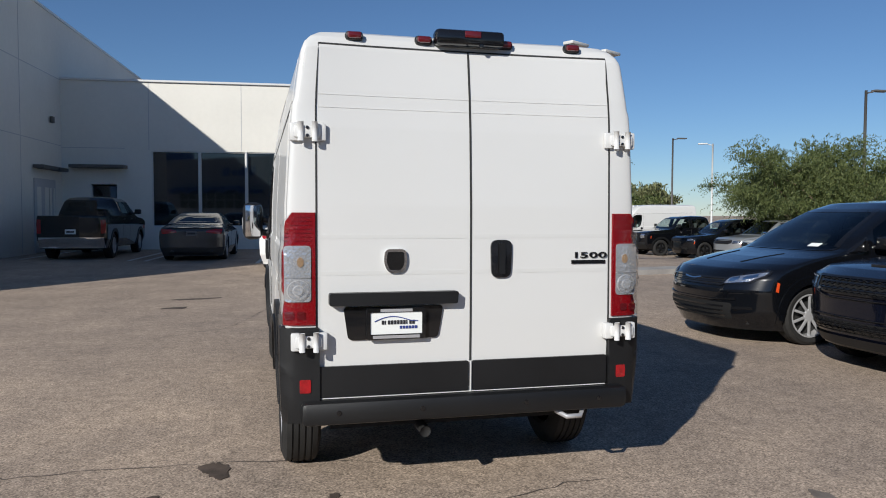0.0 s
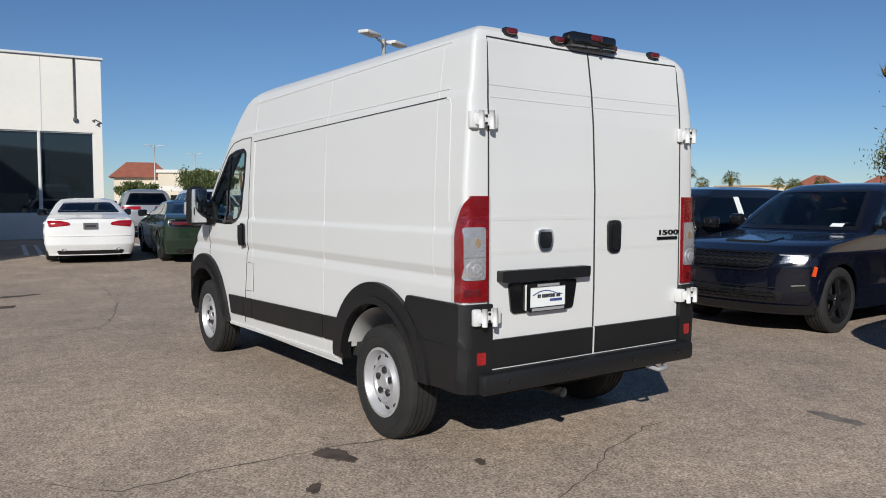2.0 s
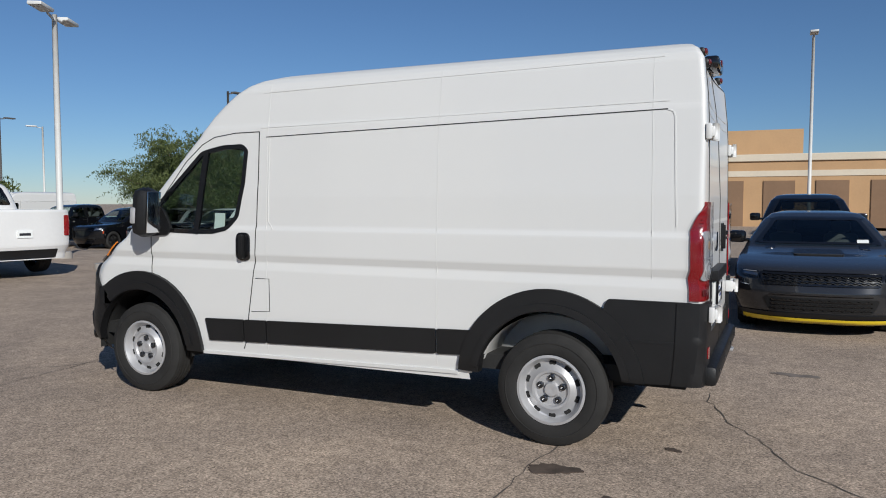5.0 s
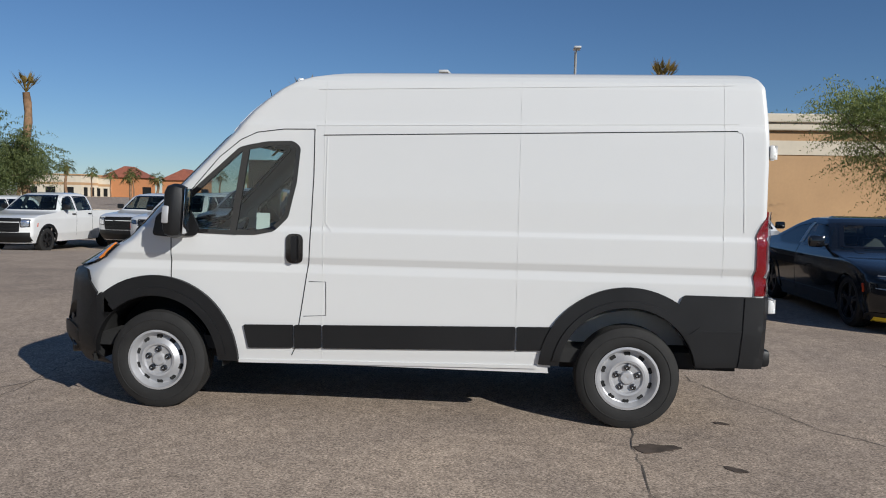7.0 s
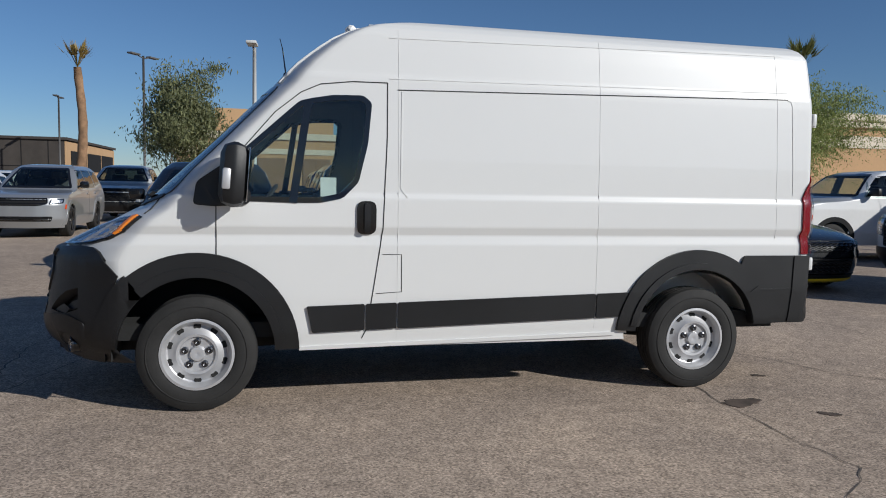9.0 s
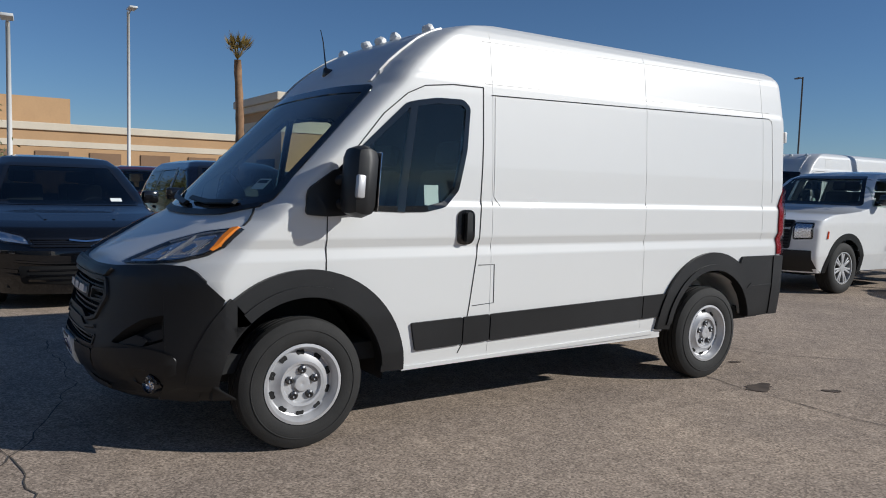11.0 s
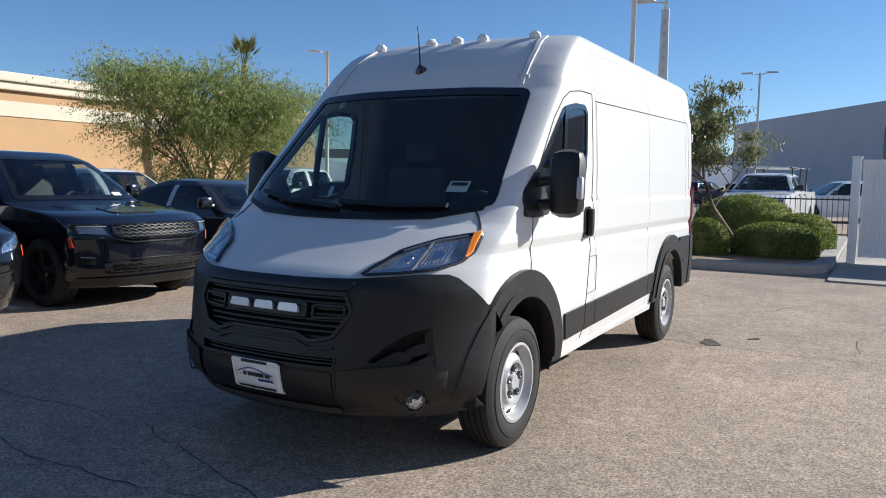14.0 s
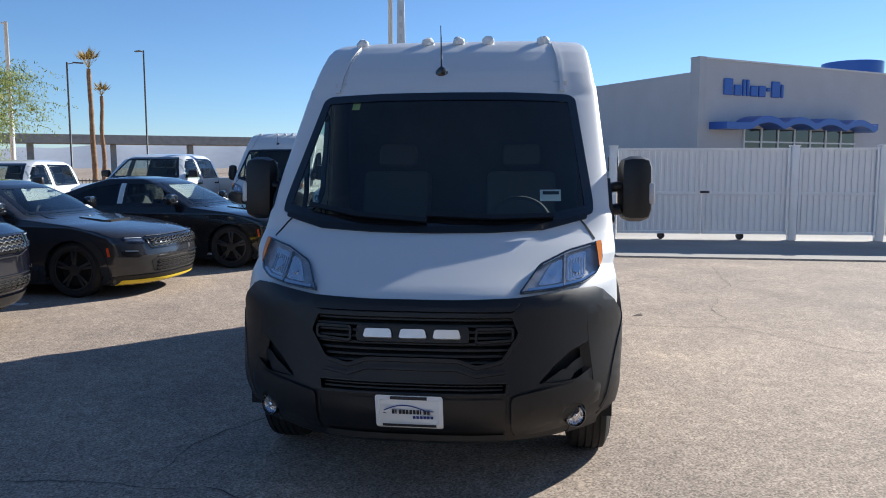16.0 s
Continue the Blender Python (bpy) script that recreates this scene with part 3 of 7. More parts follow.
CAR = {
    "sedan": dict(L=5.0, r=0.35, rim=0.25, axles=(1.52, -1.52), track=0.80, arch=0.395, width=0.24,
        half=[(.16, .86), (.4, .93), (.7, .95), (.88, .935), (.98, .89), (1.1, .82), (1.3, .70), (1.42, .58), (1.46, .40)],
        front=[(.16, 2.40), (.3, 2.47), (.52, 2.5), (.68, 2.46), (.76, 2.38), (.83, 2.15), (.90, 1.75), (.97, 1.1), (1.0, 1.02), (1.2, .62), (1.36, .28), (1.43, .05), (1.46, -.25)],
        rear=[(.18, -2.40), (.4, -2.5), (.9, -2.49), (1.0, -2.42), (1.06, -2.1), (1.10, -1.75), (1.2, -1.48), (1.34, -1.1), (1.42, -.85), (1.46, -.55)],
        bow=[(.2, .36), (.7, .34), (.95, .22), (1.2, .16), (1.46, .1)], ws=(1.0, 1.38), rw=(1.12, 1.36), hood=0.97,
        windows=[[(0.78, 1.0), (0.20, 1.36), (-0.34, 1.385), (-0.30, 1.0)], [(-0.38, 1.0), (-0.42, 1.385), (-0.85, 1.33), (-1.42, 1.10), (-1.2, 1.0)]],
        grille=[(-.62, .60), (.62, .60), (.66, .74), (-.66, .74)], lower=[(-.55, .30), (.55, .30), (.62, .46), (-.62, .46)],
        lamp=[(.66, .66), (.86, .68), (.87, .76), (.66, .75)], tail=[(.42, .845), (.84, .80), (.88, .95), (.60, .945), (.42, .90)], plate_z=.75),
    "coupe": dict(L=5.0, r=0.35, rim=0.26, axles=(1.50, -1.48), track=0.81, arch=0.40, width=0.26,
        half=[(.18, .88), (.4, .95), (.8, .96), (.98, .93), (1.08, .86), (1.2, .76), (1.38, .62), (1.44, .40)],
        front=[(.18, 2.4), (.4, 2.5), (.75, 2.46), (.85, 2.2), (.98, 1.0), (1.2, .5), (1.38, .1), (1.44, -.3)],
        rear=[(.2, -2.4), (.5, -2.5), (.92, -2.5), (1.03, -2.46), (1.08, -2.2), (1.12, -1.85), (1.25, -1.4), (1.38, -.9), (1.44, -.6)],
        bow=[(.2, .3), (.9, .26), (1.2, .15)], ws=(1.0, 1.36), rw=(1.13, 1.36), hood=0.95,
        windows=[[(0.62, 1.02), (0.10, 1.35), (-0.70, 1.35), (-1.1, 1.15), (-0.95, 1.03)]],
        grille=[(-.8, .62), (.8, .62), (.8, .76), (-.8, .76)], lower=[(-.5, .28), (.5, .28), (.55, .42), (-.55, .42)],
        lamp=[(.5, .63), (.78, .63), (.78, .75), (.5, .75)], tail=[(.16, .865), (.78, .865), (.80, .93), (.16, .93)], plate_z=.43),
    "suv": dict(L=5.1, r=0.39, rim=0.27, axles=(1.66, -1.38), track=0.83, arch=0.45, width=0.26,
        half=[(.24, .90), (.5, .96), (.95, .97), (1.12, .935), (1.4, .85), (1.64, .75), (1.75, .64), (1.80, .45)],
        front=[(.24, 2.42), (.45, 2.53), (.8, 2.52), (.95, 2.45), (1.03, 2.25), (1.10, 1.6), (1.15, 1.18), (1.2, 1.08), (1.5, .60), (1.68, .28), (1.77, 0.0), (1.80, -.4)],
        rear=[(.3, -2.44), (.6, -2.55), (1.0, -2.53), (1.2, -2.48), (1.5, -2.30), (1.7, -2.16), (1.77, -2.0), (1.80, -1.6)],
        bow=[(.2, .34), (.9, .30), (1.1, .2), (1.3, .14), (1.8, .1)], ws=(1.18, 1.71), rw=(1.22, 1.66), hood=1.14,
        windows=[[(0.86, 1.17), (0.20, 1.66), (-0.28, 1.68), (-0.24, 1.17)], [(-0.32, 1.17), (-0.36, 1.68), (-1.20, 1.67), (-1.26, 1.19)], [(-1.36, 1.22), (-1.30, 1.66), (-1.86, 1.62), (-2.12, 1.30)]],
        grille=[(-.60, .82), (-.42, .77), (.42, .77), (.60, .82), (.60, .955), (-.60, .955)], lower=[(-.66, .40), (.66, .40), (.70, .52), (-.70, .52)],
        lamp=[(.62, .80), (.90, .83), (.92, .94), (.66, .93)], tail=[(.25, 1.05), (.88, 1.05), (.88, 1.17), (.25, 1.17)]),
    "minivan": dict(L=5.16, r=0.36, rim=0.26, axles=(1.55, -1.54), track=0.84, arch=0.41, width=0.24,
        half=[(.18, .92), (.4, .98), (.8, 1.0), (1.05, .97), (1.3, .90), (1.6, .77), (1.72, .66), (1.77, .45)],
        front=[(.18, 2.45), (.4, 2.56), (.66, 2.56), (.8, 2.50), (.90, 2.40), (.97, 2.18), (1.04, 1.85), (1.10, 1.48), (1.15, 1.30), (1.4, .82), (1.62, .38), (1.73, .05), (1.77, -.4)],
        rear=[(.25, -2.48), (.5, -2.6), (1.0, -2.58), (1.3, -2.48), (1.6, -2.32), (1.72, -2.15), (1.77, -1.7)],
        bow=[(.2, .46), (.8, .42), (1.1, .30), (1.3, .18), (1.77, .1)], ws=(1.13, 1.65), rw=(1.15, 1.62), hood=1.10,
        windows=[[(1.10, 1.10), (0.72, 1.32), (0.74, 1.08)], [(0.66, 1.08), (0.62, 1.38), (0.20, 1.60), (-0.38, 1.64), (-0.36, 1.06)], [(-0.46, 1.06), (-0.48, 1.64), (-1.36, 1.63), (-1.36, 1.06)], [(-1.48, 1.08), (-1.48, 1.62), (-2.02, 1.58), (-2.22, 1.14)]],
        grille=[(-.55, .70), (.55, .70), (.58, .80), (-.58, .80)], lower=[(-.62, .30), (.62, .30), (.66, .50), (-.66, .50)],
        lamp=[(.50, .72), (.80, .74), (.93, .84), (.93, .91), (.60, .83)], tail=[(.78, .9), (.95, .9), (.92, 1.3), (.78, 1.3)]),
    "pickup": dict(L=5.85, r=0.40, rim=0.25, axles=(1.85, -1.80), track=0.84, arch=0.47, width=0.27,
        half=[(.34, .92), (.6, .99), (1.1, 1.01), (1.34, .98), (1.5, .92), (1.78, .80), (1.90, .68), (1.95, .45)],
        front=[(.34, 2.78), (.55, 2.92), (1.02, 2.9), (1.14, 2.82), (1.22, 2.5), (1.28, 1.7), (1.33, 1.42), (1.4, 1.30), (1.6, 1.06), (1.82, .78), (1.91, .5), (1.95, .1)],
        rear=[(.45, -2.86), (.6, -2.92), (1.30, -2.92), (1.33, -2.9), (1.335, -.95), (1.6, -.95), (1.84, -.90), (1.92, -.75), (1.95, -.5)],
        bow=[(.3, .26), (1.1, .22), (1.3, .16), (1.6, .12), (1.95, .08)], ws=(1.37, 1.86), rw=(1.42, 1.82), hood=1.31,
        windows=[[(1.14, 1.36), (0.78, 1.80), (0.26, 1.84), (0.28, 1.34)], [(0.16, 1.34), (0.14, 1.84), (-0.66, 1.83), (-0.72, 1.36)]],
        grille=[(-.66, .70), (.66, .70), (.70, 1.13), (-.70, 1.13)], lower=[(-.55, .40), (.55, .40), (.6, .56), (-.6, .56)],
        lamp=[(.70, .84), (.94, .86), (.94, 1.10), (.70, 1.10)], tail=[(.84, .80), (.98, .80), (.97, 1.22), (.84, 1.22)]),
}


CAR["chassis_cab"] = dict(CAR["pickup"], rear=[(.45, -.93), (.6, -.96), (1.6, -.96), (1.84, -.90), (1.92, -.75), (1.95, -.5)])


def build_car(name, kind, label, body_mat, m, rim="five", plate=True, glass=None, dark_bumper=False, yellow=False, category="car", group="", tail_mat=None, extra=""):
    s = CAR[kind]
    sh = Shell(s["half"], s["front"], s["rear"], s["bow"], 3.0, 0.10, 0.10, [(0, 0.10)])
    car = thing(name, label, category, m, group)
    z0, z1 = s["ws"]
    fx = lambda z, k: sh.half(z) * k
    wind = rounded([(-fx(z0, .90), z0), (fx(z0, .90), z0), (fx(z1, .86), z1), (-fx(z1, .86), z1)], 0.06)
    r0, r1 = s["rw"]
    rwin = rounded([(-fx(r0, .84), r0), (fx(r0, .84), r0), (fx(r1, .80), r1), (-fx(r1, .80), r1)], 0.06)
    sides = [rounded(p, 0.05) for p in s["windows"]]
    top = s["half"][-1][0]
    levels = list(np.linspace(s["half"][0][0], s["hood"], 16)) + list(np.linspace(s["hood"] + 0.012, top - 0.03, 20)) + [top - 0.015, top - 0.005, top]
    if kind == "pickup":
        levels = sorted(set(levels) | {1.30, 1.33, 1.335, 1.34})
    ys = s["axles"]
    arches = [(y, s["r"], s["arch"]) for y in ys]
    tight = [shrink(p, 0.02) for p in sides]
    body = part("body", sh.mesh(levels, arches, tight, [shrink(wind, 0.02)], [shrink(rwin, 0.02)]), body_mat, car, "", 40)
    gm = glass or (M_GLASS if kind in ("pickup", "chassis_cab") else M_GLASSD)
    on_f, on_r = sh.on_front(), sh.on_rear()
    part("windshield", patch([wind], on_f, 0.004, 0.008), M_GLASSM if kind == "minivan" else M_GLASS, car)
    part("windshield_frame", patch([wind, shrink(wind, 0.05)], on_f, 0.007, 0.012), M_GLOSSBLK, car)
    part("rear_window", patch([rwin], on_r, 0.004, 0.008), M_GLASSD if kind == "pickup" else gm, car)
    part("rear_window_frame", patch([rwin, shrink(rwin, 0.05)], on_r, 0.007, 0.012), M_GLOSSBLK, car)
    for sd in (-1, 1):
        on_s = sh.on_side(sd)
        for k, p in enumerate(sides):
            part("side_window", patch([p], on_s, 0.002, 0.006), M_GLASS if k == 0 else gm, car)
            part("window_frame", patch([p, shrink(p, 0.038)], on_s, 0.006, 0.012), M_GLOSSBLK, car)
        for (y, z, r) in arches:
            q = [(y + (r + 0.075) * math.cos(a), z + (r + 0.075) * math.sin(a)) for a in np.linspace(-0.22, math.pi + 0.22, 25)]
            q += [(y + (r - 0.025) * math.cos(a), z + (r - 0.025) * math.sin(a)) for a in np.linspace(math.pi + 0.15, -0.15, 25)]
            q = [(a, max(b, s["half"][0][0])) for a, b in q]
            if kind == "chassis_cab" and y < 0:
                continue
            part("wheel_arch", patch([q], on_s, 0.012, 0.03), body_mat if not dark_bumper else M_PLASTIC, car)
        # door seams and handles
        sill = s["half"][0][0] + 0.16
        doors = [p for p in s["windows"] if max(v[1] for v in p) > z0 + 0.25][:2]
        for p in doors:
            y_back = min(v[0] for v in p) - 0.03
            if y_back > ys[1] + s["arch"]:
                part("door_seam", patch([ribbon([(y_back, sill), (y_back, z0)], 0.012)], on_s, 0.0015, 0.004), M_SEAM, car)
            part("door_handle", patch([rounded([(y_back + 0.06, z0 - 0.16), (y_back + 0.26, z0 - 0.16), (y_back + 0.26, z0 - 0.12), (y_back + 0.06, z0 - 0.12)], 0.02)], on_s, 0.03, 0.04), body_mat if kind != "pickup" else M_PLASTIC, car)
        # mirror
        yb, zb = max(v[0] for v in s["windows"][0]) - 0.18, z0 + 0.06
        if kind == "minivan":
            yb = 0.62
        bm = box((0, 0, 0), (0.22, 0.12, 0.17), 0.04, pose(sd * (sh.half(zb) + 0.16), yb, zb + 0.04, 0, 0, sd * -8))
        add_box(bm, (sd * (sh.half(zb) + 0.02), yb, zb - 0.01), (0.16, 0.06, 0.05), 0.01)
        part("side_mirror", bm, M_GLOSSBLK if kind != "pickup" else M_PLASTIC, car)
        for y in ys:
            make_wheel(car, s["r"], s["width"], sd * s["track"], y, s["r"], sd, rim, s["rim"])
        lamp = s["lamp"] if sd > 0 else mirror_poly(s["lamp"])
        head = part("headlight", patch([rounded(lamp, 0.03)], on_f, 0.006, 0.03, 0.05), M_GLOSSBLK, car)
        inner = shrink(rounded(lamp, 0.03), 0.022)
        part("reflector", patch([inner], on_f, 0.012, 0.02, 0.05), M_FACETD if kind in ("sedan", "coupe", "suv") else M_FACET, head)
        part("lens", patch([rounded(lamp, 0.03)], on_f, 0.020, 0.022, 0.05), M_LENS, head)
        tl = s["tail"] if sd > 0 else mirror_poly(s["tail"])
        part("tail_light", patch([rounded(tl, 0.03)], on_r, 0.012, 0.03, 0.05), tail_mat or M_REDLENS, car)
        mk = [(ys[0] + s["arch"] + 0.085, s["hood"] - 0.45), (ys[0] + s["arch"] + 0.115, s["hood"] - 0.44), (ys[0] + s["arch"] + 0.095, s["hood"] - 0.33), (ys[0] + s["arch"] + 0.070, s["hood"] - 0.34)]
        part("side_marker", patch([mk], on_s, 0.014, 0.012, 0.05), M_MARKER, car)
    # grille with bars
    g = rounded(s["grille"], 0.04)
    gr = part("grille", patch([g], on_f, 0.004, 0.02), M_CAVITY, car)
    part("grille_frame", patch([g, shrink(g, 0.022)], on_f, 0.018, 0.03), M_GLOSSBLK if kind not in ("pickup", "chassis_cab") else M_PLASTIC, gr)
    gx, gz0, gz1 = max(p[0] for p in s["grille"]) - 0.06, min(p[1] for p in s["grille"]) + 0.03, max(p[1] for p in s["grille"]) - 0.03
    nb = max(2, int((gz1 - gz0) / 0.045))
    for k in range(nb):
        z = gz0 + (k + 0.5) * (gz1 - gz0) / nb
        part("grille_bar", patch([[(-gx, z - 0.008), (gx, z - 0.008), (gx, z + 0.008), (-gx, z + 0.008)]], on_f, 0.014, 0.016, 0.12), M_GLOSSBLK if kind not in ("pickup", "chassis_cab") else M_PLASTIC, gr)
    lo = rounded(s["lower"], 0.04)
    lower = part("lower_grille", patch([lo], on_f, 0.005, 0.02), M_CAVITY, car)
    zl = [p[1] for p in s["lower"]]
    for k in range(3):
        z = min(zl) + (k + 0.7) * (max(zl) - min(zl)) / 3.6
        xw = max(p[0] for p in s["lower"]) - 0.10
        part("grille_bar", patch([[(-xw, z - 0.01), (xw, z - 0.01), (xw, z + 0.01), (-xw, z + 0.01)]], on_f, 0.014, 0.016, 0.12), M_GLOSSBLK, lower)
    if plate:
        pz = s.get("plate_z", zl[0] + .38)
        part("number_plate", patch([rounded([(-.15, pz), (.15, pz), (.15, pz + .145), (-.15, pz + .145)], 0.01)], on_r, 0.02, 0.02), M_PLATED if kind == "sedan" else M_PAPER, car)
        part("plate_bar", patch([[(-.11, pz + .045), (.11, pz + .045), (.11, pz + .095), (-.11, pz + .095)]], on_r, 0.023, 0.003), M_INKBLK, car)
    if kind in ("sedan", "coupe"):
        zt_ = max(p[1] for p in s["tail"]) + .055
        part("boot_spoiler", patch([ribbon([(-.72, zt_ - .01), (-.4, zt_), (.4, zt_), (.72, zt_ - .01)], .03)], on_r, 0.035, 0.05, 0.08), body_mat if kind == "sedan" else M_GLOSSBLK, car)
        part("bumper_crease", patch([ribbon([(-.86, .60), (.86, .60)], .014)], on_r, 0.012, 0.02, 0.08), body_mat, car)
        for sx in (-.56, .56):
            ex = part("exhaust_tip", revolve([(-.10, .038), (.0, .042), (.004, .038), (-.06, .030)], 18), M_CHROME, car)
            ex.matrix_basis = pose(sx, sh.rear_y(.56, .30) - .03, .285, 0, 0, -90)
    zz = s["half"][0][0]
    dz_ = .11 if kind in ("sedan", "coupe") else .20
    bz = [(-.66, zz + .02), (.66, zz + .02), (.70, zz + dz_), (-.70, zz + dz_)]
    if kind == "coupe":
        tp = rounded([(-.86, .80), (.86, .80), (.87, .985), (-.87, .985)], .06)
        band = part("tail_panel", patch([tp], on_r, .006, .02), M_GLOSSBLK, car, "gloss black panel between the tail lights")
        part("panel_rim", patch([tp, shrink(tp, .012)], on_r, .012, .02), M_DARKRIM, band)
    part("rear_diffuser", patch([rounded(bz, 0.03)], on_r, 0.008, 0.02), M_PLASTIC, car)
    if yellow:
        yl = [(-.84, zz + .005), (.84, zz + .005), (.84, zz + .035), (-.84, zz + .035)]
        part("front_lip", patch([yl], on_f, 0.05, 0.07), M_YELLOW, car, "bright yellow protective lip")
    if dark_bumper:
        db = [(-.93, zz + .02), (.93, zz + .02), (.93, zz + .34), (-.93, zz + .34)]
        part("front_bumper", patch([db], on_f, 0.02, 0.04), M_PLASTIC, car)
        part("rear_bumper", patch([db], on_r, 0.03, 0.05), M_PLASTIC if kind != "pickup" else M_CHROME, car)
    # insides
    zf = s["half"][0][0] + 0.12
    L2 = s["L"] / 2
    bm = box((0, -0.05, zf), (1.5, s["L"] * 0.9, 0.10), 0.0) if kind != "chassis_cab" else box((0, .9, zf), (1.5, 3.4, .1))
    add_box(bm, (0, ys[0], s["r"] + .12), (1.2, 0.9, 0.5), 0.0)
    if kind != "chassis_cab":
        add_box(bm, (0, ys[1], s["r"] + .08), (1.2, 0.9, 0.4), 0.0)
    part("underbody", bm, M_UNDER, car)
    if kind == "chassis_cab":
        for fx_ in (-.42, .42):
            part("frame_rail", box((fx_, -2.3, .72), (.09, 3.0, .22), .01), M_UNDER, car, "bare black chassis rail", 0)
        for k in range(5):
            part("crossmember", box((0, -1.2 - .6 * k, .72), (.74, .09, .14), .01), M_UNDER, car, "", 0)
        part("rear_axle", tube([(-.75, -1.8, .45), (.75, -1.8, .45)], .08, 12), M_UNDER, car)
    dash_y = sh.front_y(0, z0) - 0.42
    part("dashboard", box((0, dash_y, z0 - 0.10), (1.45, 0.36, 0.22), 0.08), M_INTER, car)
    seat_z = z0 - 0.42
    for sx in (-0.38, 0.38):
        low = .20 if kind in ("sedan", "coupe") else 0.0
        simple_seat(car, sx, dash_y - 0.85, seat_z - low * .6)
        if kind in ("suv", "minivan", "sedan", "pickup", "chassis_cab"):
            simple_seat(car, sx, dash_y - (1.75 if kind not in ("pickup", "chassis_cab") else 1.32), seat_z - low * 1.5)
    st = revolve([(-0.012, 0.175), (0.0, 0.19), (0.012, 0.175), (0.0, 0.16), (-0.012, 0.175)], 28)
    bmesh.ops.transform(st, matrix=pose(-0.38, dash_y - 0.28, z0 - 0.08, 0, -25, 90), verts=st.verts)
    part("steering_wheel", st, M_INTER, car)
    return car, sh


def dress_near(car, sh, kind):
    """The finer fittings of a car that stands close to the van."""
    s = CAR[kind]
    F, hood, z0 = sh.on_front(), sh.on_hood(), s["ws"][0]
    gp = s["grille"]
    gx, ga, gb = max(p[0] for p in gp) - .04, min(p[1] for p in gp) + .015, max(p[1] for p in gp) - .02
    if kind in ("suv", "sedan"):
        n = 4
        for k in range(n):
            z = ga + (k + .5) * (gb - ga) / n
            pts = [(-gx + j * .045, z + (.010 if j % 2 else -.010)) for j in range(int(2 * gx / .045) + 1)]
            part("grille_mesh", patch([ribbon(pts, .0065)], F, .020, .02, .2), M_PLASTIC, car, "", 0)
        lp = s["lower"]
        lx, la, lb = max(p[0] for p in lp) - .08, min(p[1] for p in lp), max(p[1] for p in lp)
        for k in range(3):
            z = la + (k + .6) * (lb - la) / 3.2
            pts = [(-lx + j * .05, z + (.012 if j % 2 else -.012)) for j in range(int(2 * lx / .05) + 1)]
            part("grille_mesh", patch([ribbon(pts, .0065)], F, .020, .02, .2), M_PLASTIC, car, "", 0)
        part("grille_lip", patch([ribbon([(-gx, ga - .01), (-gx * .7, ga - .05), (gx * .7, ga - .05), (gx, ga - .01)] if kind == "suv" else [(-gx, gb + .03), (gx, gb + .03)], .008)], F, .026, .02, .08), M_DARKRIM, car)
        part("bumper_line", patch([ribbon([(-lx, lb + .03), (lx, lb + .03)], .009)], F, .022, .02, .08), M_DARKRIM, car)
        lz = s["half"][0][0]
        part("lower_valance", patch([rounded([(-.90, lz + .01), (.90, lz + .01), (.90, lz + .10), (-.90, lz + .10)], .03)], F, .030, .05, .06), M_PLASTIC, car)
        # raised hood scoop with a dark mouth
        y = s["axles"][0] + (.42 if kind == "suv" else .10)
        sc = part("hood_scoop", patch([rounded([(-.27, y - .42), (.27, y - .42), (.30, y), (-.30, y)], .06)], hood, .015, .03, .08), car.children[0].data.materials[0], car)
        part("scoop_mouth", patch([rounded([(-.26, y), (.26, y), (.25, y + .028), (-.25, y + .028)], .01)], hood, .012, .02, .08), M_CAVITY, sc)
        part("scoop_edge", patch([rounded([(-.28, y - .008), (.28, y - .008), (.28, y + .006), (-.28, y + .006)], .003)], hood, .020, .01, .08), M_DARKRIM, sc)
        for sx in (-1, 1):
            v = rounded([(sx * .50, y - .75), (sx * .62, y - .70), (sx * .62, y - .50), (sx * .50, y - .55)][::sx], .03)
            part("hood_vent", patch([v], hood, .006, .01, .08), M_GLOSSBLK, car)
        for sx in (-1, 1):
            lp = s["lamp"] if sx > 0 else mirror_poly(s["lamp"])
            xs, zs = [p[0] for p in lp], [p[1] for p in lp]
            za, zb, xa, xb = min(zs), max(zs), min(xs), max(xs)
            part("led_strip", patch([ribbon([(xa + .03, zb - .025), (xb - .02, zb - .02)], .007)], F, .024, .01, .05), M_SILVER, car)
            part("led_strip", patch([ribbon([(xa + .04, za + .03), (xb - .03, za + .045)], .008)], F, .024, .01, .05), M_FACETD, car)
            part("fog_vent", patch([rounded([(sx * .76, .50), (sx * .90, .52), (sx * .90, .60), (sx * .78, .60)][::sx], .02)], F, .012, .02, .05), M_CAVITY, car)
            part("fog_bar", patch([ribbon([(sx * .77, .575), (sx * .885, .585)], .012)], F, .020, .02, .05), M_CHROME, car)
